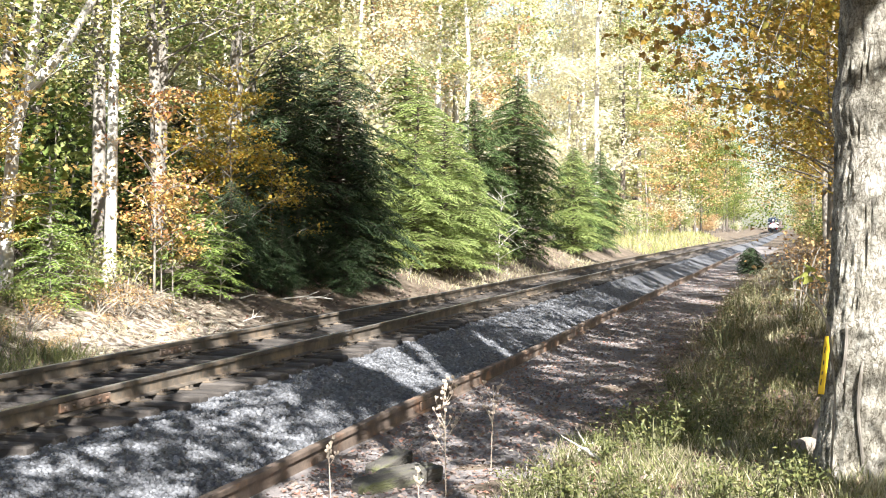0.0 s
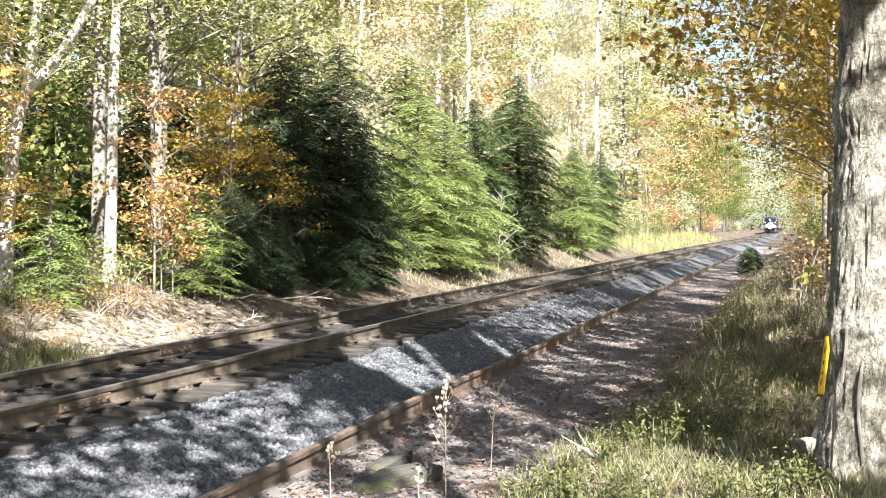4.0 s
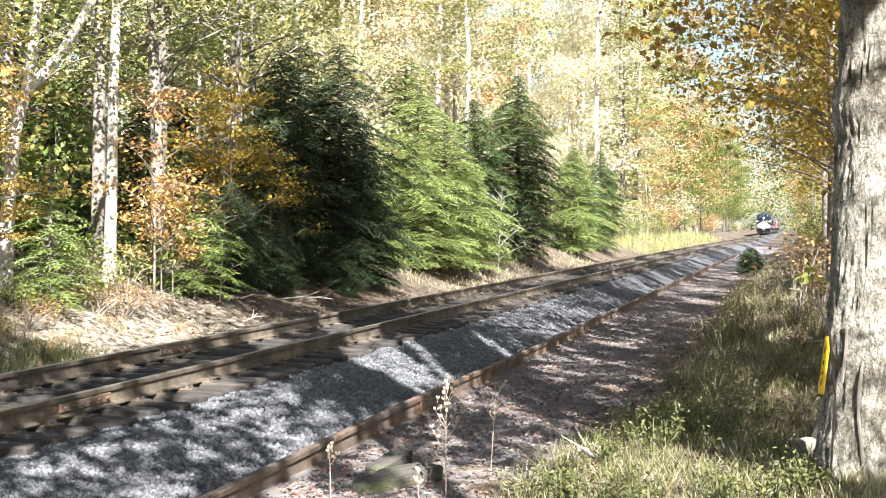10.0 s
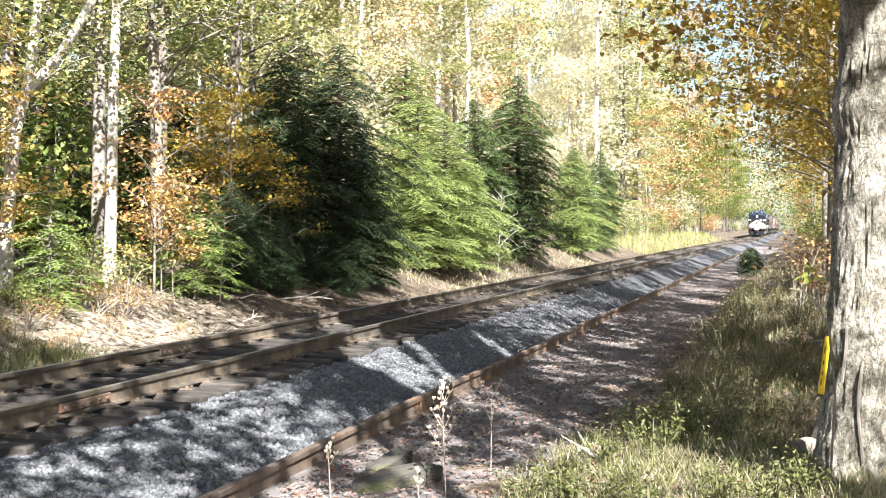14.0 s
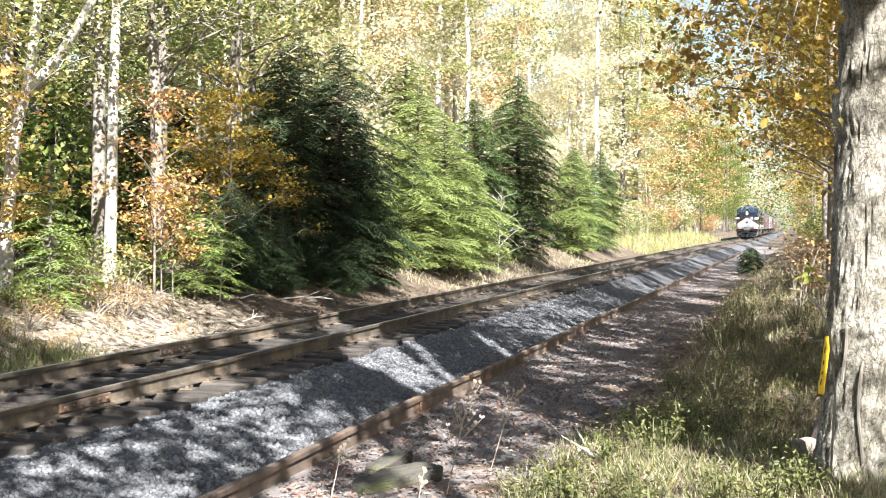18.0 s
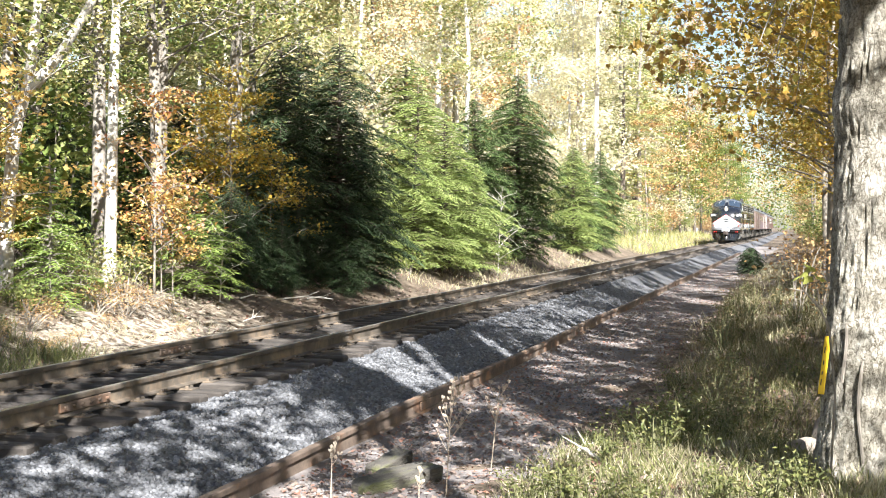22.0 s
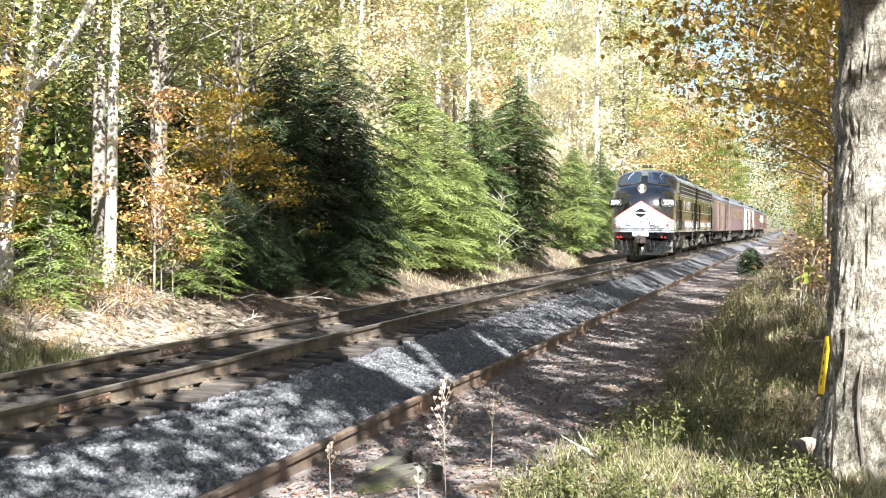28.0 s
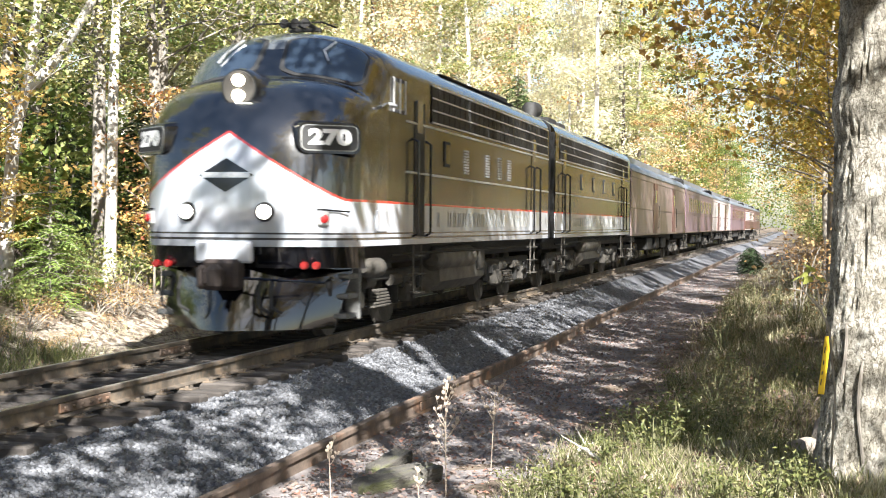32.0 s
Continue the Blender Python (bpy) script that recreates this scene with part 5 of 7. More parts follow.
    # stones and old timbers
    for x, y, s, k, t in ((7.19, 12.6, (0.38, 0.3, 0.3), 3, 20), (7.40, 13.9, (0.30, 0.14, 0.42), 5, 10), (6.89, 12.9, (0.22, 0.2, 0.14), 7, 0), (6.72, 12.7, (0.18, 0.14, 0.1), 9, 50), (6.5, 12.6, (0.3, 0.18, 0.12), 11, 80), (6.95, 12.4, (0.24, 0.16, 0.14), 13, 30)):
        boulder("stone", "brown field stone at the foot of the maple", x, y, s, k, ROCK, 0, t)
    timber(3.85, 10.95, -30, (0.26, 0.9, 0.2), 2)
    timber(3.5, 11.85, -8, (0.18, 0.75, 0.16), 6)
    # dry weeds
    weed(4.36, 10.6, 0.9, 1, 14)
    weed(4.42, 12.0, 0.74, 2, 7)
    weed(3.46, 10.35, 0.42, 3, 4)
    weed(4.16, 10.5, 0.24, 4, 3)
    # grass and fallen leaves
    xs, ys = clumped(npr, 9000, 5.5, 9.0, 13.2, 40, 420, 0.15)
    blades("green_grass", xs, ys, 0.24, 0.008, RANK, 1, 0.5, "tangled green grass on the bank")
    xs, ys = clumped(npr, 10000, 5.4, 9.5, 24, 80, 420, 0.22)
    blades("dry_grass", xs, ys, 0.3, 0.012, STRAW, 2, 0.4, "dry straw-coloured grass on the bank")
    xs, ys = clumped(npr, 7000, 4.9, 8.0, 9.4, 13.8, 170, 0.14)
    blades("dry_grass", xs, ys, 0.17, 0.007, STRAW, 12, 0.7, "short dry grass at the edge of the bank")
    xs, ys = clumped(npr, 1500, 5.6, 9.0, 13.5, 26, 70, 0.2)
    blades("dry_grass", xs, ys, 0.3, 0.007, STRAW, 13, 0.4, "thin dry grass among green weeds")
    xs, ys = clumped(npr, 6000, 5.6, 8.8, 13.5, 27, 200, 0.2)
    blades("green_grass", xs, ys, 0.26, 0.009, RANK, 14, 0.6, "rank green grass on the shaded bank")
    xs, ys = clumped(npr, 3600, -5.0, -3.2, 13.5, 18.4, 70, 0.16)
    blades("green_grass", xs, ys, 0.3, 0.011, GRASS, 15, 0.5, "green grass at the ditch's edge")
    xs, ys = clumped(npr, 4200, 4.9, 7.6, 9.4, 13.4, 110, 0.12)
    blades("green_grass", xs, ys, 0.2, 0.009, GRASS, 3, 0.6, "low green grass by the path")
    xs, ys = clumped(npr, 2500, -6.3, -2.9, 40, 75, 200, 0.2)
    blades("dry_grass", xs, ys, 0.3, 0.014, STRAW, 24, 0.5, "dry grass beside the sunny ditch")
    xs, ys = clumped(npr, 1500, -4.3, -2.8, 15, 24, 60, 0.12)
    blades("dry_grass", xs, ys, 0.16, 0.008, STRAW, 4, 0.7, "sparse dry grass along the ditch")
    xs, ys = clumped(npr, 1400, -7.5, -5.4, 15, 26, 60, 0.16)
    blades("green_grass", xs, ys, 0.25, 0.012, GRASS, 5, 0.5, "green grass under the trees")
    xs, ys = clumped(npr, 6000, -8, -3, 95, 190, 400, 0.5)
    blades("dry_grass", xs, ys, 0.7, 0.035, YELLOW, 6, 0.5, "pale yellow grass in the sunny clearing")
    forb = tagged(bush("forb", 56, 0.42, 0.55, GRASS, 44, 10, 0.05, LIME_STEM, blob=0.06, flat=0.9), "leafy yellow-green weed on the bank", "plant", "weeds of the bank")
    settle(forb, 5.9, 12.4)
    for x, y, s in ((5.7, 12.9, 1.1), (6.1, 13.3, 1.2), (5.5, 12.1, 0.8), (6.4, 12.8, 0.8), (6.9, 12.4, 0.7), (5.3, 10.4, 0.9), (5.0, 10.6, 0.8), (5.6, 10.2, 1.0), (6.0, 10.0, 0.9), (6.6, 10.2, 0.9), (6.9, 9.9, 1.0), (7.2, 10.3, 0.8), (6.4, 14.5, 0.9), (5.9, 15.5, 0.8), (6.8, 14.9, 0.9), (5.6, 17.5, 0.8), (7.2, 17.5, 1.0), (6.2, 19.0, 0.9)):
        plant(forb, x, y, s, rng.uniform(0, 360))
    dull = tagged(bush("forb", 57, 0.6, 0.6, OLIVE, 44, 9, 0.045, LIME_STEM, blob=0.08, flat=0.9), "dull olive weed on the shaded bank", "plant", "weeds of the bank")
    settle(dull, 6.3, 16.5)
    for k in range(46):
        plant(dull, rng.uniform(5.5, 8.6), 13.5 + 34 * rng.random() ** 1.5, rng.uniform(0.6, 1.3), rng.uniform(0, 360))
    n = 17000
    xs, ys = npr.uniform(2.95, 5.7, n), 9 * (70 / 9) ** npr.random(n)
    litter("path_leaves", xs, ys, 0.05, 7, "fallen brown leaves on the path")
    n = 7000
    xs, ys = npr.uniform(-9, -2.6, n), 14 * (80 / 14) ** npr.random(n)
    litter("bank_leaves", xs, ys, 0.09, 8, "fallen brown leaves on the bank")
    n = 6000
    xs, ys = npr.uniform(5.2, 9.5, n), 9 * (60 / 9) ** npr.random(n)
    litter("bank_leaves", xs, ys, 0.09, 9, "fallen brown leaves among the grass")
    # bleached fallen sticks
    st = Geo().tube([(0, 0, 0.02), (0.22, 0.03, 0.1), (0.42, 0.0, 0.13)], [0.012, 0.01, 0.004], 6).tube([(0.18, 0.03, 0.09), (0.2, 0.05, 0.26)], [0.009, 0.004], 6).tube([(0.2, 0.03, 0.1), (0.34, 0.03, 0.24)], [0.009, 0.004], 6)
    tagged(st.make("fallen_stick", BARK_PALE), "bleached forked stick beside the track", "stick").matrix_basis = pose(-3.6, 25.2, ground_at(-3.6, 25.2) + 0.05, 0, 0, 10)
    for x, y, L, a in ((-4.4, 29.0, 1.3, 20), (-4.2, 30.5, 0.9, -30), (-4.6, 27.4, 0.8, 60), (5.1, 12.6, 0.6, 70), (5.4, 12.2, 0.5, 120)):
        s2 = Geo().tube([(0, 0, 0.02), (L * 0.5, 0.06, 0.09), (L, 0, 0.04)], [0.02, 0.016, 0.006], 6).tube([(L * 0.5, 0.06, 0.08), (L * 0.75, 0.25, 0.2)], [0.01, 0.004], 5)
        tagged(s2.make("fallen_stick", BARK_PALE), "bleached fallen stick on the ground", "stick").matrix_basis = pose(x, y, ground_at(x, y) + 0.01, 0, 0, a)


RUBBER_DARK = mat("black_print", (0.03, 0.03, 0.03), 0.6)


def litter(name, xs, ys, size, seed, label):
    npr = np.random.default_rng(seed)
    n = len(xs)
    nrm = unit(npr.normal(0, 0.35, (n, 3)) + np.array([0, 0, 1.0]))
    ax = unit(np.cross(nrm, npr.normal(0, 1, (n, 3))))
    ln = size * npr.uniform(0.6, 1.4, n)
    c = np.stack([xs + drift(ys), ys, bank(xs, ys) + 0.03], -1)
    v, f = leaf_arrays(c, ax, nrm, ln, ln * 0.7)
    tagged(new(name, raw_mesh(name, v, f, LITTER)), label, "leaves", kind="stuff")


build_woods()
build_near_side()


# ---- train ----
HW, EXPO = 1.48, 0.8


def paint_mat(name, upper, lower, line, low_line, front=2.3):
    """Locomotive paint: dark upper body, pale lower band that rises to a point on the nose, and a red line between."""
    m, t, b = nodes_of(name)
    co = t.nodes.new("ShaderNodeTexCoord").outputs["Object"]
    sep = t.nodes.new("ShaderNodeSeparateXYZ")
    t.links.new(co, sep.inputs[0])

    def calc(op, a, c=0.0):
        n = t.nodes.new("ShaderNodeMath")
        n.operation = op
        for s, v in ((n.inputs[0], a), (n.inputs[1], c)):
            if isinstance(v, (int, float)):
                s.default_value = v
            else:
                t.links.new(v, s)
        return n.outputs[0]
    x, z = sep.outputs["X"], sep.outputs["Z"]
    face = calc("LESS_THAN", sep.outputs["Y"], front)
    upper = blend(t, face, upper, (0.006, 0.0065, 0.008))
    edge = calc("MAXIMUM", calc("SUBTRACT", 2.74, calc("MULTIPLY", calc("ABSOLUTE", x), 0.62)), 1.87)
    above = calc("SUBTRACT", z, edge)
    noise = add(t, "ShaderNodeTexNoise", Scale=1.6, Detail=6.0, Roughness=0.65)
    streak = t.nodes.new("ShaderNodeMapping")
    streak.inputs["Scale"].default_value = (3, 3, 0.5)
    t.links.new(co, streak.inputs["Vector"])
    t.links.new(streak.outputs[0], noise.inputs["Vector"])
    dirt = ramp(t, noise.outputs[0], [(0.3, (0.72, 0.68, 0.62)), (0.65, (1, 1, 1))])
    col = blend(t, calc("GREATER_THAN", above, 0.0), lower, upper)
    col = blend(t, calc("LESS_THAN", calc("ABSOLUTE", above), 0.017), col, line)
    col = blend(t, calc("LESS_THAN", calc("ABSOLUTE", calc("SUBTRACT", z, 1.43)), 0.012), col, low_line)
    col = blend(t, calc("LESS_THAN", calc("ABSOLUTE", calc("SUBTRACT", z, 1.36)), 0.016), col, low_line)
    # Roof lighter and grey-blue: the mirrored sky is put into its colour.
    col = blend(t, calc("GREATER_THAN", z, 4.0), col, (0.10, 0.11, 0.12))
    col = blend(t, 0.6, col, dirt, "MULTIPLY")
    t.links.new(col, b.inputs["Base Color"])
    b.inputs["Roughness"].default_value = 0.25
    t.links.new(calc("ADD", calc("MULTIPLY", face, 0.4), 0.6), b.inputs["Coat Weight"])
    b.inputs["Specular IOR Level"].default_value = 0.22
    b.inputs["Coat Roughness"].default_value = 0.04
    t.links.new(calc("ADD", calc("MULTIPLY", face, 0.55), 1.45), b.inputs["Coat IOR"])
    wave = add(t, "ShaderNodeTexNoise", Scale=1.7, Detail=4.0, Roughness=0.55)
    t.links.new(co, wave.inputs["Vector"])
    bp = add(t, "ShaderNodeBump", Strength=0.13, Distance=0.05)
    t.links.new(wave.outputs[0], bp.inputs["Height"])
    t.links.new(bp.outputs[0], b.inputs["Normal"])
    t.links.new(bp.outputs[0], b.inputs["Coat Normal"])
    return m


PAINT = paint_mat("locomotive_paint", (0.013, 0.0098, 0.0042), (0.44, 0.47, 0.52), (0.55, 0.03, 0.02), (0.06, 0.06, 0.06))
PAINT_B = paint_mat("booster_paint", (0.013, 0.0098, 0.0042), (0.44, 0.47, 0.52), (0.55, 0.03, 0.02), (0.06, 0.06, 0.06), -5.0)
BLACK = mat("black_enamel", (0.008, 0.008, 0.009), 0.06, 0, 0.2, 4, 60, 0.0, coat=0.25)
GLOSS = mat("polished_black_enamel", (0.004, 0.004, 0.005), 0.04, 0, 0.1, 3, 40, 0.0, coat=1.0)
GLOSS.node_tree.nodes["Principled BSDF"].inputs["Coat IOR"].default_value = 1.55
GLOSS.node_tree.nodes["Principled BSDF"].inputs["Coat Roughness"].default_value = 0.02
# Near-black for the bellows and for the shade between vehicles.
BELLOWS_GAP = mat("bellows_and_gap_shade", (0.004, 0.004, 0.004), 0.9, 0, 0.3, 8, 60, 0.2)
UNDER = mat("grimy_underframe", (0.02, 0.019, 0.018), 0.7, 0.2, 0.5, 4, 40, 0.4, 0.01)
GREASE = mat("grey_dusty_steel", (0.075, 0.068, 0.058), 0.75, 0.1, 0.4, 5, 40, 0.4, 0.01)
TANK = mat("dusty_tank_paint", (0.11, 0.10, 0.085), 0.7, 0, 0.45, 3, 40, 0.3, 0.01)
STEP = mat("pale_step_paint", (0.14, 0.14, 0.135), 0.6, 0, 0.45, 8, 60, 0.2)
WHITE = mat("white_enamel", (0.78, 0.78, 0.77), 0.35, 0, 0.08, 4, 60, 0.02)
SILVER = mat("silver_trim", (0.6, 0.6, 0.6), 0.3, 0.6, 0.12, 6, 60, 0.03)
GREYLET = mat("grey_lettering", (0.30, 0.30, 0.28), 0.6, 0, 0.2, 6, 60, 0.02)
GLASS = mat("dark_window_glass", (0.02, 0.03, 0.045), 0.05, 0, 0.05, 4, 60, 0.0, coat=1.0)
GRILLE = mat("dark_grille", (0.03, 0.028, 0.024), 0.6, 0.3, 0.3, 8, 60, 0.2)
RUBBER = mat("black_rubber", (0.02, 0.02, 0.02), 0.7, 0, 0.2, 8, 60, 0.1)
RED_LENS = mat("red_lens", (0.38, 0.02, 0.02), 0.15, 0, 0.1, 8, 60, 0.0, coat=0.8)
COUPLER = mat("rusty_cast_steel", (0.055, 0.042, 0.037), 0.75, 0.3, 0.3, 8, 60, 0.4, 0.006)
HEADLIGHT = glow_mat("lit_headlight", (1.0, 0.9, 0.68), 7.0)
LAMP = glow_mat("lit_nose_lamp", (1.0, 0.95, 0.85), 2.6)

NOSE = [  # centre-line depth and height, then depth and height at the side
    (0.10, 1.26, 1.15, 1.26), (0.0, 1.55, 1.15, 1.50), (0.0, 1.95, 1.15, 1.85), (0.04, 2.4, 1.15, 2.2), (0.14, 2.76, 1.18, 2.5), (0.34, 3.08, 1.25, 2.75), (0.64, 3.34, 1.42, 2.95),
    (1.0, 3.5, 1.68, 3.05), (1.32, 3.58, 1.95, 3.14), (1.56, 3.84, 2.16, 3.36), (1.8, 4.10, 2.34, 3.56), (2.1, 4.26, 2.5, 3.67), (2.5, 4.32, 2.7, 3.72), (3.0, 4.33, 3.0, 3.74)]


def nose_at(t, a, out=0.0):
    """A point of the nose: t runs from the chin to the roof, a across it from -1 to 1."""
    def smooth(i):
        k = min(int(t), len(NOSE) - 2)
        q = t - k
        p = [NOSE[max(0, min(len(NOSE) - 1, k + j))][i] for j in (-1, 0, 1, 2)]
        return 0.5 * (2 * p[1] + (p[2] - p[0]) * q + (2 * p[0] - 5 * p[1] + 4 * p[2] - p[3]) * q * q + (3 * p[1] - p[0] - 3 * p[2] + p[3]) * q ** 3)
    d0, z0, d1, z1 = (smooth(i) for i in range(4))
    phi = abs(a) * math.pi / 2
    ex = EXPO + (1.0 - EXPO) * min(1.0, max(0.0, (t - 7) / 4))
    s, c = max(0.0, math.sin(phi)) ** ex, max(0.0, math.cos(phi)) ** ex
    p = Vector((math.copysign(HW * s, a) if a else 0.0, d0 + (d1 - d0) * (1 - c), z0 + (z1 - z0) * (1 - c)))
    if out:
        e = 0.02
        tu = nose_at(min(t + e, len(NOSE) - 1), a) - nose_at(max(t - e, 0), a)
        ta = nose_at(t, min(a + e, 1)) - nose_at(t, max(a - e, -1))
        n = ta.cross(tu).normalized()
        if n.y > 0 and n.z < 0.8:
            n = -n
        if n.z < -0.3:
            n = -n
        p = p + n * out
    return p


def roof_arc(n=13, w=HW, eave=3.74, top=4.33, expo=1.0):
    pts = []
    for k in range(n):
        phi = (k / (n - 1) * 2 - 1) * math.pi / 2
        s, c = abs(math.sin(phi)) ** expo, max(0, math.cos(phi)) ** expo
        pts.append((math.copysign(w * s, phi), eave + (top - eave) * c))
    return pts


def hull(d0, d1, name, parent, material, w=HW, floor=1.26, eave=3.74, top=4.33, label="", cap=True):
    arc = roof_arc(17, w, eave, top)
    prof = [(-w, floor)] + [(-w, floor + (eave - floor) * k / 4) for k in range(1, 4)] + arc + [(w, floor + (eave - floor) * k / 4) for k in (3, 2, 1)] + [(w, floor)]
    g = Geo()
    n = len(prof)
    st = [d0 + (d1 - d0) * k / 6 for k in range(7)]
    g.put([(x, d, z) for d in st for x, z in prof], [(i * n + k, i * n + k + 1, (i + 1) * n + k + 1, (i + 1) * n + k) for i in range(6) for k in range(n - 1)] + [(i * n + n - 1, i * n, (i + 1) * n, (i + 1) * n + n - 1) for i in range(6)] + ([tuple(range(n))[::-1], tuple(6 * n + k for k in range(n))] if cap else []))
    return g.make(name, material, parent, label, 35)


def patch(t0, t1, a0, a1, out, nt=10, na=12, round_off=0.0):
    rows = []
    for i in range(nt + 1):
        q = i / nt
        r = []
        for k in range(na + 1):
            p = k / na
            tt, aa = q, p
            if round_off:
                # squeeze the corners
                ex = abs(2 * p - 1) ** 10 * round_off
                ez = abs(2 * q - 1) ** 10 * round_off
                tt = 0.5 + (q - 0.5) * (1 - ex)
                aa = 0.5 + (p - 0.5) * (1 - ez)
            r.append(nose_at(t0 + (t1 - t0) * tt, a0 + (a1 - a0) * aa, out))
        rows.append(r)
    return rows


def thick(rows_out, rows_in):
    g = Geo()
    g.grid(rows_out)
    g.grid(rows_in)
    n = len(rows_out[0])
    rim_o = rows_out[0] + [r[-1] for r in rows_out[1:]] + rows_out[-1][-2::-1] + [r[0] for r in rows_out[-2:0:-1]]
    rim_i = rows_in[0] + [r[-1] for r in rows_in[1:]] + rows_in[-1][-2::-1] + [r[0] for r in rows_in[-2:0:-1]]
    m = len(rim_o)
    g.put(rim_o + rim_i, [(k, (k + 1) % m, m + (k + 1) % m, m + k) for k in range(m)])
    return g


def disc(c, axis, r, depth, sides=20, rim=0.0):
    c, axis = Vector(c), Vector(axis).normalized()
    return Geo().tube([c, c + axis * depth * 0.7, c + axis * depth], [r, r, r - rim], sides)


def text_mesh(body, size, thickness=0.004):
    cu = bpy.data.curves.new("lettering", "FONT")
    cu.body, cu.size, cu.extrude, cu.align_x, cu.align_y, cu.offset = body, size, thickness, "CENTER", "CENTER", 0.016
    tmp = new("lettering", cu)
    bpy.context.view_layer.update()
    me = bpy.data.meshes.new_from_object(tmp.evaluated_get(bpy.context.evaluated_depsgraph_get()))
    bpy.data.objects.remove(tmp)
    return me


def wheelset(parent, d, r=0.5):
    """Two flanged wheels on an axle that turns as the vehicle rolls."""
    g = Geo()
    g.tube([(-0.95, 0, 0), (0.95, 0, 0)], 0.075, 8)
    for s in (-1, 1):
        g.tube([(s * 0.68, 0, 0), (s * 0.70, 0, 0), (s * 0.715, 0, 0), (s * 0.82, 0, 0)], [r + 0.028, r + 0.028, r, r - 0.004], 28)
        g.tube([(s * 0.82, 0, 0), (s * 0.825, 0, 0)], [r * 0.8, r * 0.78], 20)
        for k in range(4):
            a = k * math.pi / 2
            g.tube([(s * 0.82, math.cos(a) * r * 0.5, math.sin(a) * r * 0.5), (s * 0.835, math.cos(a) * r * 0.5, math.sin(a) * r * 0.5)], 0.06, 8)
    ob = g.make("wheelset", GREASE, parent, "steel wheels on an axle", 40)
    ob.matrix_basis = pose(0, d, r)
    AXLES.append((ob, d, r))
    return ob


AXLES = []


def truck(parent, d, name="truck", base=2.7, r=0.5, pale=GREASE):
    """A four-wheeled truck with side frames, springs, boxes and brake gear."""
    t = Geo()
    t.box((0, d, 0.62), (1.7, 0.5, 0.22), 0.03)
    bogie = t.make(name, UNDER, parent, "four-wheeled truck with grimy cast frame")
    for e in (-1, 1):
        Geo().box((0, d + e * (base / 2 + 0.75), 0.66), (2.1, 0.14, 0.14), 0.02).make("end_beam", UNDER, bogie)
    for s in (-1, 1):
        f = Geo()
        x = s * 1.08
        f.box((x, d, 0.80), (0.14, base + 1.7, 0.16), 0.03)
        for e in (-1, 1):
            f.box((x, d + e * base / 2, 0.66), (0.18, 0.46, 0.2), 0.03)
            f.box((x, d + e * (base / 2 - 0.5), 0.6), (0.16, 0.14, 0.5), 0.03)
            f.box((x, d + e * (base / 2 + 0.5), 0.62), (0.14, 0.12, 0.42), 0.03)
            f.box((x, d + e * (base / 2 + 0.8), 0.68), (0.16, 0.2, 0.3), 0.03)
        f.make("side_frame", UNDER, bogie)
        for e in (-1, 1):
            j = Geo().box((x + s * 0.07, d + e * base / 2, r), (0.2, 0.3, 0.32), 0.04)
            j.tube([(x + s * 0.16, d + e * base / 2, r), (x + s * 0.2, d + e * base / 2, r)], 0.12, 12)
            j.make("axle_box", pale, bogie)
            b = Geo().tube([(x + s * 0.06, d + e * (base / 2 - 0.9), 0.72), (x + s * 0.06, d + e * (base / 2 - 0.45), 0.72)], 0.09, 10)
            b.make("brake_cylinder", pale, bogie)
        sp = Geo()
        for k in range(6):
            sp.box((x + s * 0.05, d, 0.36 + k * 0.045), (0.12, 0.9 - k * 0.1, 0.032), 0.006)
        sp.make("leaf_spring", GREASE, bogie)
    for e in (-1, 1):
        wheelset(bogie, d + e * base / 2, r)
    return bogie


def grab(g, pts, r=0.016):
    g.tube(pts, r, 6)


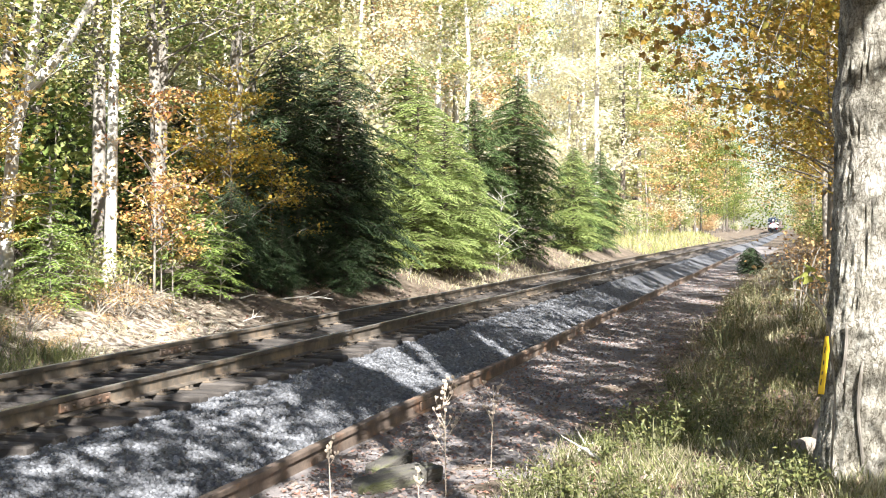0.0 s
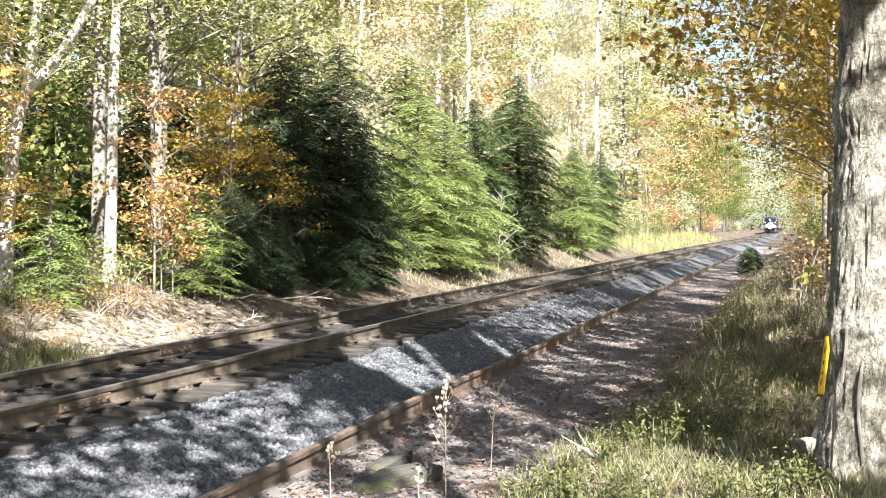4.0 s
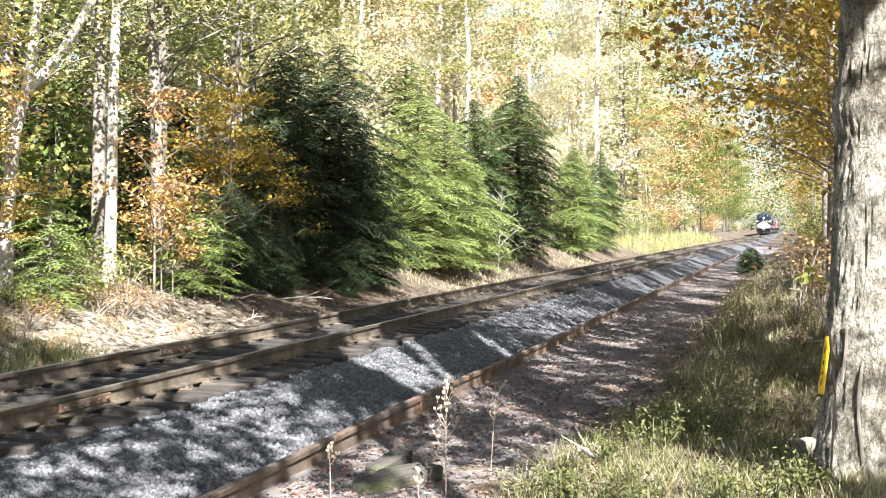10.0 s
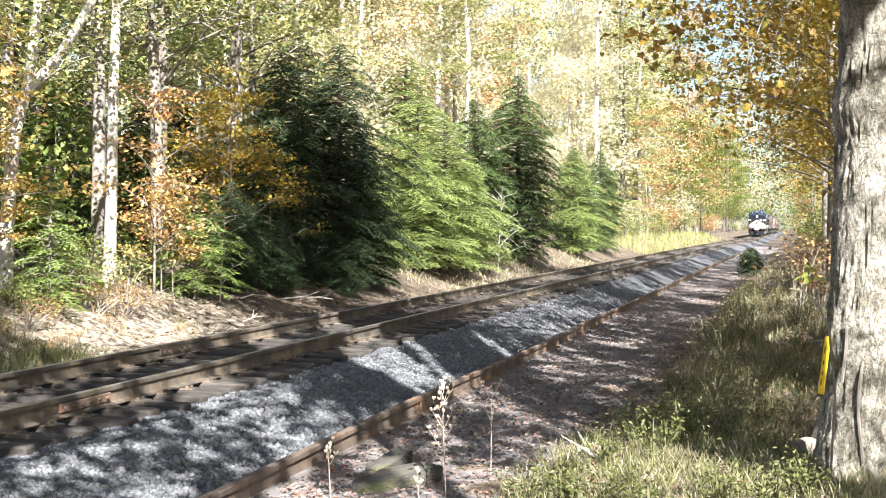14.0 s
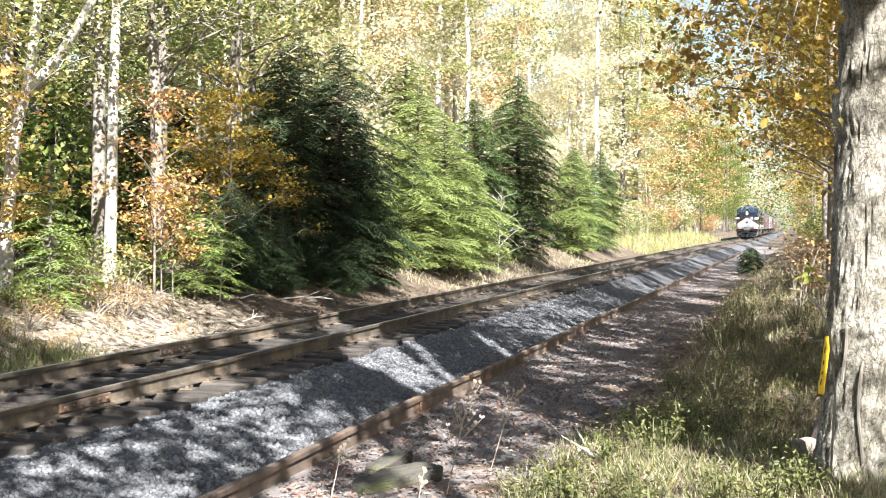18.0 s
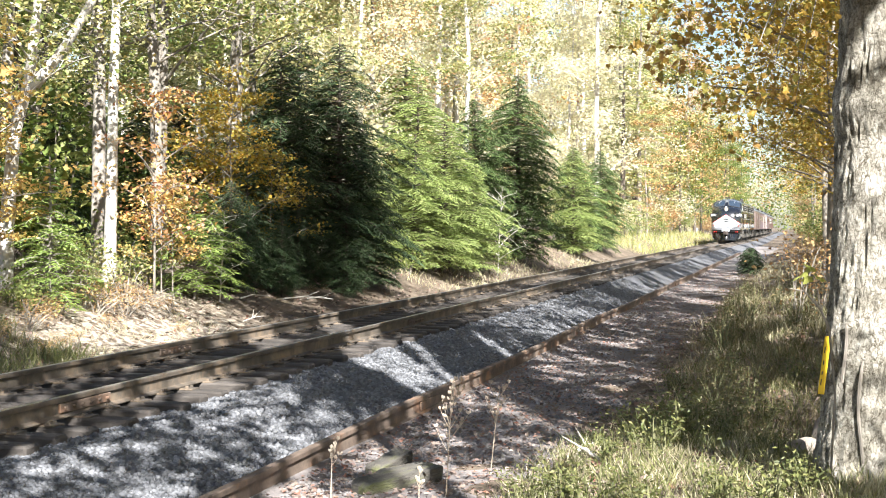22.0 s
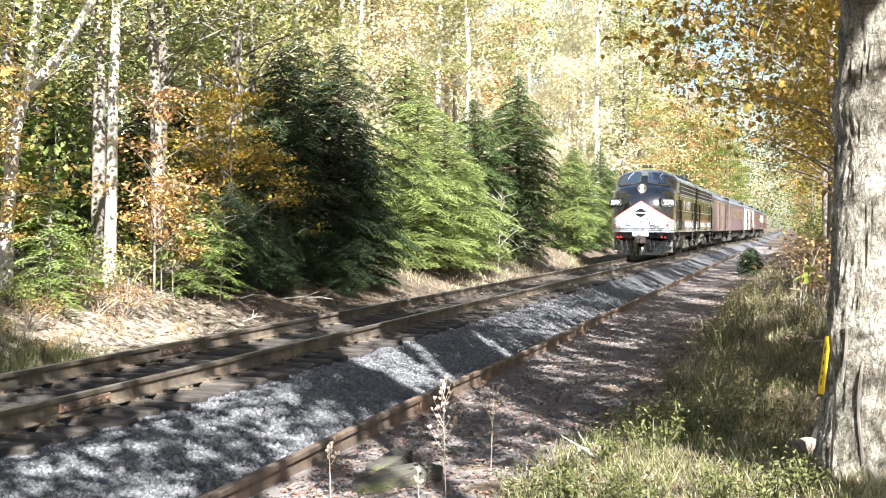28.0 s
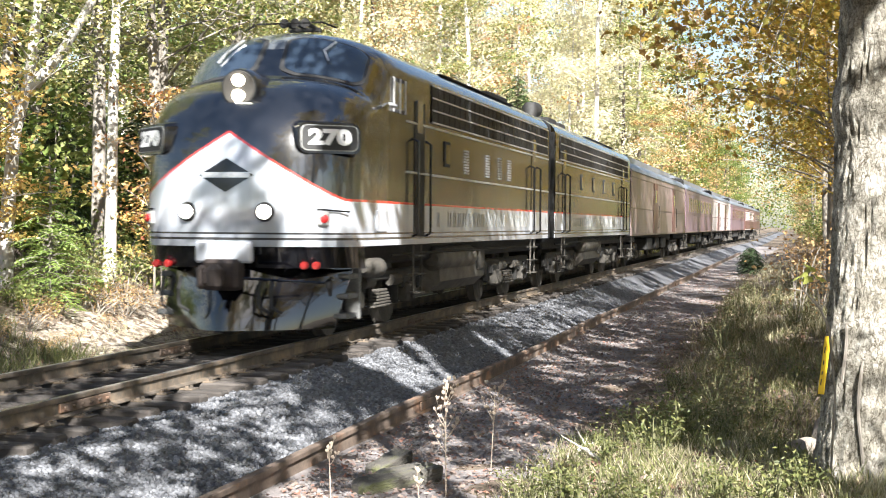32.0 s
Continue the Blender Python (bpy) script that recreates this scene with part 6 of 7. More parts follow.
def body_side(loco, d0, d1, grille, doors, louvres, portholes):
    """Battens, grille, doors with rails and louvres on both sides of a locomotive."""
    for s in (-1, 1):
        x = s * HW
        for z in (2.34, 3.09):
            Geo().box((x + s * 0.008, (d0 + d1) / 2, z), (0.02, d1 - d0, 0.035), 0.005).make("batten", SILVER, loco, "bright metal batten along the side")
        gr = Geo().box((x + s * 0.004, sum(grille) / 2, 3.465), (0.02, grille[1] - grille[0], 0.58), 0.006).make("side_grille", GRILLE, loco, "dark air intake grille")
        for k in range(4):
            Geo().box((x + s * 0.02, sum(grille) / 2, 3.175 + k * 0.193), (0.02, grille[1] - grille[0], 0.026), 0.004).make("grille_bar", SILVER, gr)
        n = int((grille[1] - grille[0]) / 0.36)
        upright = None
        for k in range(n + 1):
            if upright is None:
                upright = Geo().box((0, 0, 0), (0.012, 0.03, 0.58), 0.003).make("grille_mullion", UNDER, gr)
                mullion = upright
            else:
                mullion = new("grille_mullion", upright.data)
                mullion.parent = gr
            mullion.matrix_basis = pose(x + s * 0.016, grille[0] + k * (grille[1] - grille[0]) / n, 3.465)
        sl = Geo()
        for k in range(22):
            sl.box((x + s * 0.013, sum(grille) / 2, 3.19 + k * 0.0255), (0.01, grille[1] - grille[0], 0.008), 0.002)
        sl.make("grille_slat", UNDER, gr)
        for d in doors:
            dr = Geo().box((x + s * 0.003, d, 2.4), (0.024, 0.56, 2.05), 0.008).make("door", GRILLE if d < 4.5 and loco.name.startswith("diesel") else PAINT_B, loco, "narrow body-side door")
            Geo().box((x + s * 0.014, d, 3.2), (0.014, 0.32, 0.5), 0.005).make("door_window", GLASS, dr)
            for e in (-1, 1):
                h = Geo()
                y = d + e * 0.36
                grab(h, [(x, y, 2.85), (x + s * 0.09, y, 2.8), (x + s * 0.09, y, 1.42), (x, y, 1.38)], 0.022)
                h.make("handrail", BLACK, loco, "black vertical handrail")
            lad = Geo()
            for e in (-1, 1):
                lad.box((x - s * 0.02, d + e * 0.22, 0.9), (0.03, 0.04, 0.82), 0.006)
            for z in (0.52, 0.8, 1.08):
                lad.box((x - s * 0.02, d, z), (0.16, 0.44, 0.025), 0.005)
            lad.make("step_ladder", GREASE, loco, "hanging steel step ladder")
        for d in louvres:
            lv = Geo()
            for k in range(9):
                lv.box((x + s * 0.012, d, 2.46 + k * 0.048), (0.03, 0.26, 0.03), 0.006, Matrix.Rotation(radians(s * 25), 3, "Y"))
            lv.make("louvre", SILVER, loco, "small louvred vent")
        for d in portholes:
            pw = Geo().box((x + s * 0.006, d, 2.72), (0.03, 0.36, 0.42), 0.05)
            p = pw.make("porthole", UNDER, loco, "small framed side window")
            Geo().box((x + s * 0.02, d, 2.72), (0.014, 0.27, 0.33), 0.02).make("glass", GLASS, p)
        # lettering on the pale band, as plain bars
        rng = random.Random(4)
        d = d0 + 1.9
        while d < d1 - 2.6:
            wdt = rng.choice((0.16, 0.2, 0.24))
            lt = Geo()
            for e in (-1, 1):
                lt.box((x + s * 0.003, d + e * wdt * 0.36, 1.64), (0.006, 0.05, 0.24), 0.001)
            lt.box((x + s * 0.003, d, 1.64 + rng.choice((-0.09, 0.0, 0.09))), (0.006, wdt * 0.6, 0.04), 0.001)
            lt.make("lettering_bar", GREYLET, loco)
            d += wdt + 0.17
            if rng.random() < 0.14:
                d += 0.4


def underframe(loco, d0, d1, tank):
    u = Geo().box((0, (d0 + d1) / 2, 1.12), (2.3, d1 - d0, 0.3), 0.04)
    u.make("underframe", UNDER, loco)
    tk = Geo()
    a, b = tank
    prof = [(-1.15, 1.0), (-1.3, 0.85), (-1.3, 0.6), (-1.1, 0.42), (1.1, 0.42), (1.3, 0.6), (1.3, 0.85), (1.15, 1.0)]
    tk.sweep(prof, [(0, a, 0), (0, b, 0)])
    tk.make("fuel_tank", TANK, loco, "dusty grey fuel tank")
    for s in (-1, 1):
        at = Geo().tube([(s * 1.18, a - 0.1, 0.98), (s * 1.18, a, 0.98), (s * 1.18, b - 0.9, 0.98), (s * 1.18, b - 0.8, 0.98)], [0.12, 0.21, 0.21, 0.12], 14)
        at.make("air_tank", TANK, loco, "pale dusty air reservoir", 40)
        bx = Geo().box((s * 1.2, b - 0.35, 0.92), (0.3, 0.5, 0.42), 0.03)
        bx.make("equipment_box", GREASE, loco)
        pp = Geo()
        grab(pp, [(s * 1.32, d0 + 0.8, 1.1), (s * 1.36, a, 1.12), (s * 1.36, b, 1.1), (s * 1.32, d1 - 0.6, 1.12)], 0.025)
        pp.make("brake_pipe", UNDER, loco)


def roof_gear(loco, fans, extra):
    for d in fans:
        f = Geo().tube([(0, d, 4.26), (0, d, 4.40), (0, d, 4.42)], [0.5, 0.5, 0.42], 24)
        f.make("roof_fan", UNDER, loco, "round roof cooling fan", 40)
    for d, L, w, h in extra:
        Geo().box((0.45, d, 4.26 + h / 2), (w, L, h), 0.03).make("exhaust_hood", UNDER, loco, "dark exhaust stack on the roof")
    for s in (-1, 1):
        Geo().box((s * 1.2, sum(fans) / len(fans), 4.1), (0.1, 6.0, 0.03), 0.01).make("roof_seam", UNDER, loco)


def diesel():
    loco = tagged(new("diesel_locomotive"), "streamlined dark diesel locomotive with a silver nose and lit headlights", "locomotive", "vehicles of the train")
    rows = [[nose_at(13 * i / 78, -1 + 2 * k / 56) for k in range(57)] for i in range(79)]
    g = Geo().grid(rows)
    for s in (0, 56):
        g.grid([[r[s], Vector((r[s].x, 3.0, r[s].z))] for r in rows])
    nose = g.make("nose", PAINT, loco, "rounded nose, dark above and silver below", 50)
    end_plate(loco, 15.17)
    hull(3.0, 15.14, "carbody", loco, PAINT, label="dark glossy body with a pale lower band")
    # windscreen
    for s in (-1, 1):
        a0, a1 = (0.075, 0.63) if s > 0 else (-0.63, -0.075)
        fr = thick(patch(8.06, 10.55, a0 - 0.025, a1 + 0.025, 0.012, 18, 24, 0.16), patch(8.06, 10.55, a0 - 0.025, a1 + 0.025, -0.02, 18, 24, 0.16))
        fr = fr.make("windscreen_frame", RUBBER, loco, "black windscreen gasket", 40)
        thick(patch(8.2, 10.42, a0, a1, 0.02, 18, 24, 0.16), patch(8.2, 10.42, a0, a1, 0.0, 18, 24, 0.16)).make("windscreen", GLASS, fr, "dark reflecting windscreen pane", 40)
        w = Geo()
        w.tube([nose_at(9.0, s * 0.34, 0.05), nose_at(9.5, s * 0.30, 0.06), nose_at(10.2, s * 0.22 if s < 0 else 0.36, 0.06)], 0.014, 6)
        w.make("wiper", SILVER, loco, "bright windscreen wiper")
        # cab side window and door
        x = s * HW
        cw = Geo().box((x + s * 0.004, 2.78, 3.42), (0.02, 0.62, 0.5), 0.04).make("cab_window", RUBBER, loco, "cab side window")
        Geo().box((x + s * 0.012, 2.78, 3.42), (0.014, 0.52, 0.4), 0.03).make("glass", GLASS, cw)
        for e in (-1, 0.1, 1):
            Geo().box((x + s * 0.022, 2.78 + e * 0.3, 3.42), (0.02, 0.035, 0.5), 0.005).make("window_post", SILVER, cw)
        Geo().box((x + s * 0.008, 1.98, 1.6), (0.02, 0.5, 0.3), 0.008).make("nose_hatch", PAINT, loco)
        # number boards
        nb = new("number_board")
        nb.parent = loco
        nb.matrix_basis = Matrix.Translation((s * 1.2, 0.5, 2.66)) @ Euler((radians(90 - 3), 0, radians(s * 40))).to_matrix().to_4x4()
        def pill(w, h, z, r=0.1, n=6):
            return [(math.copysign(w / 2 - r, cx) + r * math.cos(q), math.copysign(h / 2 - r, cy) + r * math.sin(q), z) for cx, cy, q0 in ((1, 1, 0), (-1, 1, 90), (-1, -1, 180), (1, -1, 270)) for q in (radians(q0 + 90 * j / n) for j in range(n + 1))]

        def slab(loops):
            m = len(loops[0])
            return Geo().put([p for l in loops for p in l], [(i * m + k, i * m + (k + 1) % m, (i + 1) * m + (k + 1) % m, (i + 1) * m + k) for i in range(len(loops) - 1) for k in range(m)] + [tuple(range(m))[::-1], tuple((len(loops) - 1) * m + k for k in range(m))])
        slab([pill(1.0, 0.56, -0.3, 0.16), pill(0.9, 0.44, 0.02, 0.13), pill(0.86, 0.4, 0.09, 0.12)]).make("housing", BLACK, nb, "black number board housing", 30)
        slab([pill(0.79, 0.335, 0.085, 0.09), pill(0.79, 0.335, 0.1, 0.09)]).make("rim", GREYLET, nb)
        slab([pill(0.765, 0.31, 0.09, 0.08), pill(0.765, 0.31, 0.106, 0.08)]).make("face", RUBBER, nb)
        dg = new("number", text_mesh("270", 0.285))
        dg.data.materials.append(WHITE)
        dg.parent, dg.matrix_basis = nb, pose(0, 0.0, 0.112) @ Matrix.Diagonal((1.34, 0.92, 1, 1))
        # round lamps and red markers
        ln = disc(nose_at(1.42, s * 0.18, -0.03), (s * 0.12, -1, 0), 0.125, 0.08, 24, 0.02).make("nose_lamp", UNDER, loco, "round nose lamp in a bright ring", 40)
        disc(nose_at(1.42, s * 0.18, 0.03) + Vector((0, -0.02, 0)), (s * 0.12, -1, 0), 0.092, 0.02, 24, 0.03).make("lens", LAMP, ln, "lit white lamp lens", 60)
        mk = Geo().box(nose_at(1.25, s * 0.56, 0.0), (0.16, 0.1, 0.18), 0.02, Matrix.Rotation(radians(s * 35), 3, "Z")).make("marker_light", GREYLET, loco)
        disc(nose_at(1.25, s * 0.56, 0.045), (s * 0.5, -0.86, 0), 0.055, 0.03, 14, 0.015).make("red_glass", RED_LENS, mk, "red marker lens", 50)
        for dx in (0.86, 1.0):
            ml = disc((s * (dx * 1.15 - 0.03), 0.34, 1.02), (0, -1, 0), 0.055, 0.06, 14, 0.012)
            ml.make("tail_lamp", RED_LENS, loco, "red lamp below the nose", 50)
        gi = Geo()
        grab(gi, [nose_at(1.55, s * 0.52, 0.0), nose_at(1.55, s * 0.53, 0.06), nose_at(1.55, s * 0.78, 0.06), nose_at(1.55, s * 0.8, 0.0)], 0.012)
        gi.make("grab_iron", BLACK, loco)
        mr = Geo()
        grab(mr, [(x, 2.3, 3.28), (x + s * 0.12, 2.25, 3.22), (x + s * 0.1, 2.05, 3.2)], 0.014)
        mr.box((x + s * 0.12, 2.12, 3.23), (0.05, 0.26, 0.05), 0.015)
        mr.make("mirror", SILVER, loco, "folded cab mirror")
    # headlight
    hs = Geo().tube([(0, 0.95, 3.33), (0, 0.5, 3.33), (0, 0.42, 3.33)], [0.27, 0.27, 0.25], 28).make("headlight", BLACK, loco, "twin headlight in a round housing", 40)
    Geo().tube([(0, 0.43, 3.33), (0, 0.40, 3.33)], [0.235, 0.22], 28).make("reflector", GREASE, hs)
    for e in (-1, 1):
        disc((0, 0.41, 3.33 + e * 0.1), (0, -1, 0), 0.08, 0.03, 20, 0.02).make("lens", HEADLIGHT, hs, "lit headlight lens", 50)
    Geo().tube([(0.26, 0.6, 3.27), (0.26, 0.5, 3.27)], [0.07, 0.06], 14).make("gyralight", BLACK, hs)
    # emblem: a dark diamond with a pale bar
    def across(u):
        return math.asin(min(1, (u / HW)) ** (1 / EXPO)) * 2 / math.pi

    rows, bars = [], []
    for i in range(13):
        q = i / 6 - 1
        hw = across(0.37 * (1 - abs(q)) + 0.002)
        rows.append([nose_at(2.5 + 0.48 * q, hw * (k / 6 - 1), 0.010) for k in range(13)])
    emb = thick(rows, [[p + Vector((0, 0.02, 0)) for p in r] for r in rows]).make("emblem", BLACK, loco, "dark diamond emblem with a pale bar")
    for i in range(3):
        bars.append([nose_at(2.5 + 0.075 * (i - 1), across(0.33) * (k / 6 - 1), 0.018) for k in range(13)])
    thick(bars, [[p + Vector((0, 0.01, 0)) for p in r] for r in bars]).make("bar", SILVER, emb)
    # chin, pilot and coupler
    rows = [[nose_at(0.0, -1 + 2 * k / 40, 0) + Vector((0, 0.05, 0)) for k in range(41)], [nose_at(0.0, -1 + 2 * k / 40, 0) + Vector((0, 0.12, -0.28)) for k in range(41)], [nose_at(0.0, -1 + 2 * k / 40, 0) + Vector((0, 0.35, -0.3)) for k in range(41)]]
    Geo().grid(rows).make("chin", GLOSS, loco, "black apron under the nose", 40)
    pil = []
    for i in range(9):
        q = i / 8
        r = []
        for k in range(33):
            a = -1 + 2 * k / 32
            wdt = 1.36 - 0.16 * q
            r.append(Vector((a * wdt, -0.12 + 0.95 * abs(a) ** 1.45 + 0.30 * (1 - q) ** 1.3, 0.98 - 0.8 * q)))
        pil.append(r)
    thick(pil, [[p + Vector((0, 0.03, 0)) for p in r] for r in pil]).make("pilot", GLOSS, loco, "glossy black pilot plate", 40)
    cp = Geo().box((0, -0.06, 0.9), (0.5, 0.3, 0.4), 0.05)
    cp.box((0, -0.32, 0.88), (0.2, 0.45, 0.24), 0.05).box((0.08, -0.5, 0.88), (0.2, 0.18, 0.32), 0.06).box((-0.12, -0.46, 0.88), (0.1, 0.14, 0.3), 0.04)
    cp.make("coupler", COUPLER, loco, "rusty knuckle coupler")
    Geo().box((0.0, -0.02, 1.19), (0.78, 0.12, 0.28), 0.03).make("buffer_plate", PAINT, loco, "silver plate over the coupler")
    for x in (-0.9, -0.66, 0.45, 0.62):
        h = Geo()
        grab(h, [(x, 0.12, 0.86), (x + 0.02, -0.02, 0.7), (x + 0.05, -0.06, 0.5), (x + 0.16, 0.0, 0.42)], 0.022)
        h.make("air_hose", RUBBER, loco, "black air hose with a metal end")
    un = Geo()
    grab(un, [(0.3, -0.12, 0.86), (0.75, -0.1, 0.84), (1.25, 0.3, 0.8)], 0.018)
    un.make("uncoupling_lever", BLACK, loco)
    for s in (-1, 1):
        for k, z in enumerate((0.34, 0.6, 0.86)):
            Geo().box((s * 1.22, 1.05 + 0.06 * k, z), (0.3, 0.46, 0.07), 0.015).make("footstep", STEP, loco, "pale footstep at the pilot's corner")
        Geo().box((s * 1.28, 1.34, 0.7), (0.22, 0.07, 0.86), 0.015).make("step_bracket", STEP, loco)
        Geo().tube([(s * 1.36, 1.55, 0.95), (s * 1.36, 1.75, 0.95), (s * 1.36, 2.2, 0.95), (s * 1.36, 2.3, 0.95)], [0.06, 0.14, 0.14, 0.08], 14).make("brake_cylinder", GREASE, loco, "dusty brake cylinder", 40)
    body_side(loco, 3.2, 15.13, (4.62, 14.9), (3.92, 13.3), (6.98, 8.66, 9.74, 10.64), (5.6,))
    underframe(loco, 2.2, 15.4, (5.9, 9.2))
    truck(loco, 3.05)
    truck(loco, 12.2)
    roof_gear(loco, (6.2, 7.5, 13.8), ((13.0, 1.9, 0.6, 0.15),))
    hn = Geo()
    for k in (-1, 0, 1):
        hn.tube([(k * 0.16, 2.9, 4.46), (k * 0.16, 2.5, 4.47), (k * 0.16, 2.44, 4.47)], [0.025, 0.035, 0.075], 10)
    hn.box((0, 2.9, 4.43), (0.5, 0.08, 0.06), 0.01)
    hn.make("air_horn", UNDER, loco, "air horns on the cab roof")
    gr = Geo()
    grab(gr, [(-0.7, 2.3, 4.36), (-0.5, 2.25, 4.44), (0.5, 2.25, 4.44), (0.7, 2.3, 4.36)], 0.014)
    gr.make("roof_rail", UNDER, loco)
    diaphragm(loco, 15.72)
    return loco


# Black sheet on a vehicle's end, in place of the shade in the gap.
def end_plate(parent, d, w=1.46, low=1.24, top=3.8):
    Geo().box((0, d, (low + top) / 2), (w * 2, 0.05, top - low), 0.02).make("end_plate", BELLOWS_GAP, parent, "black sheet over the end wall, standing for gap shade")


def diaphragm(parent, d):
    # Bellows made wide and black so the gap reads as shade.
    Geo().box((0, d, 2.6), (2.8, 0.5, 2.9), 0.12).make("diaphragm", BELLOWS_GAP, parent, "folded gangway bellows, widened and blackened for gap shade")
    Geo().box((0, d + 0.05, 0.9), (0.24, 0.7, 0.26), 0.05).make("rear_coupler", COUPLER, parent)


def booster():
    loco = tagged(new("booster_locomotive"), "cabless dark diesel booster unit with a pale lower band", "locomotive", "vehicles of the train")
    hull(0.3, 15.35, "carbody", loco, PAINT_B, label="dark glossy body with a pale lower band")
    body_side(loco, 0.34, 15.25, (0.9, 14.6), (1.6, 13.4), (), (4.4, 6.6, 8.8, 11.0))
    underframe(loco, 0.4, 15.1, (6.0, 9.4))
    truck(loco, 3.2)
    truck(loco, 12.3)
    roof_gear(loco, (8.2, 9.6, 11.0), ((4.0, 1.2, 0.6, 0.16), (5.8, 1.0, 0.5, 0.16)))
    end_plate(loco, 0.27)
    Geo().tube([(0.6, 1.5, 4.2), (0.6, 1.55, 4.46), (0.6, 2.2, 4.5)], [0.15, 0.2, 0.2], 16).make("roof_drum", UNDER, loco, "dark drum-shaped ventilator on the roof", 40)
    diaphragm(loco, 15.5)
    return loco


def coach(name, label, side, band, roof, windows, doors, length=23.9):
    """A heavyweight car with a clerestory roof, windows or baggage doors, and two trucks."""
    car = tagged(new(name), label, "railway car", "vehicles of the train")
    a, b = 0.1, length
    w = 1.5
    hull(a, b, "carbody", car, side, w, 1.2, 3.52, 3.54)
    rf = Geo()
    arc = roof_arc(15, w + 0.04, 3.5, 4.02, 0.9)
    prof = arc
    n = len(prof)
    for i, d in enumerate((a, a + 0.7, b - 0.7, b)):
        rf.v += [(x, d, z - (0.28 if i in (0, 3) else 0) * max(0, (z - 3.5) / 0.5)) for x, z in prof]
    rf.f += [(i * n + k, i * n + (k + 1) % n, (i + 1) * n + (k + 1) % n, (i + 1) * n + k) for i in range(3) for k in range(n)]
    rf.f += [tuple(range(n))[::-1], tuple(3 * n + k for k in range(n))]
    rf.make("roof", roof, car, "grey-painted arched roof", 40)
    cl = Geo().sweep([(-0.85, 3.9), (-0.8, 4.24), (-0.4, 4.34), (0.4, 4.34), (0.8, 4.24), (0.85, 3.9)], [(0, a + 1.3, 0), (0, b - 1.3, 0)])
    cl.make("clerestory", roof, car, "raised centre of the roof", 40)
    for k in range(5):
        Geo().box((0.3, a + 3 + k * (length - 6) / 4, 4.38), (0.3, 0.5, 0.1), 0.02).make("roof_vent", UNDER, car)
    for s in (-1, 1):
        x = s * w
        for z in (1.24, 2.2, 3.3):
            Geo().box((x + s * 0.005, (a + b) / 2, z), (0.02, length - 0.15, 0.05), 0.006).make("belt_rail", band, car)
        for d in windows:
            fr = Geo().box((x + s * 0.004, d, 2.72), (0.024, 0.86, 0.86), 0.02).make("window", band, car)
            Geo().box((x + s * 0.013, d, 2.72), (0.016, 0.74, 0.74), 0.01).make("pane", GLASS, fr, "dark window pane")
        for d, dw in doors:
            dr = Geo().box((x + s * 0.006, d, 2.28), (0.03, dw, 2.04), 0.012).make("door", MAROON, car, "dark baggage door")
            Geo().box((x + s * 0.02, d, 2.75), (0.016, dw * 0.4, 0.5), 0.008).make("pane", GLASS, dr)
            hr = Geo()
            grab(hr, [(x, d + dw / 2 + 0.1, 2.4), (x + s * 0.07, d + dw / 2 + 0.1, 2.38), (x + s * 0.07, d + dw / 2 + 0.1, 1.5), (x, d + dw / 2 + 0.1, 1.46)], 0.014)
            hr.make("handrail", BLACK, car)
        for d in (a + 0.5, b - 0.5):
            st = Geo()
            for k in range(3):
                st.box((x - s * 0.06, d, 0.5 + k * 0.26), (0.2, 0.5, 0.03), 0.006)
            for e in (-1, 1):
                st.box((x - s * 0.02, d + e * 0.25, 0.82), (0.03, 0.03, 0.72), 0.006)
            st.make("steps", GREASE, car, "steel end steps")
        for k, (d, L) in enumerate(((8.4, 2.2), (11.6, 1.6), (14.4, 2.0))):
            Geo().box((s * 1.0, d, 0.82), (0.6, L, 0.5), 0.05).make("equipment_box", UNDER, car)
    Geo().box((0, (a + b) / 2, 1.06), (1.6, length - 1.5, 0.28), 0.04).make("underframe", UNDER, car)
    truck(car, 3.0, base=2.4, r=0.46)
    truck(car, length - 3.0, base=2.4, r=0.46)
    end_plate(car, 0.07, 1.47, 1.18, 3.5)
    diaphragm(car, length + 0.12)
    return car


def car_paint(name, base, vary=0.25):
    return mat(name, base, 0.5, 0, vary, 1.2, 25, 0.12, 0.004, stretch=(2, 2, 0.5), coat=0.25)


TAN = car_paint("weathered_tan_paint", (0.24, 0.175, 0.17))
ROSE = car_paint("faded_maroon_paint", (0.15, 0.095, 0.12))
CREAM = car_paint("cream_paint", (0.66, 0.58, 0.56))
MAROON = car_paint("maroon_paint", (0.11, 0.04, 0.035))
ROOF_GREY = mat("grey_roof_paint", (0.12, 0.13, 0.15), 0.45, 0, 0.25, 1.5, 30, 0.1, coat=0.2)
BROWN = car_paint("brown_trim_paint", (0.15, 0.10, 0.08))

TRAIN = []  # vehicle, distance of its front behind the train's front


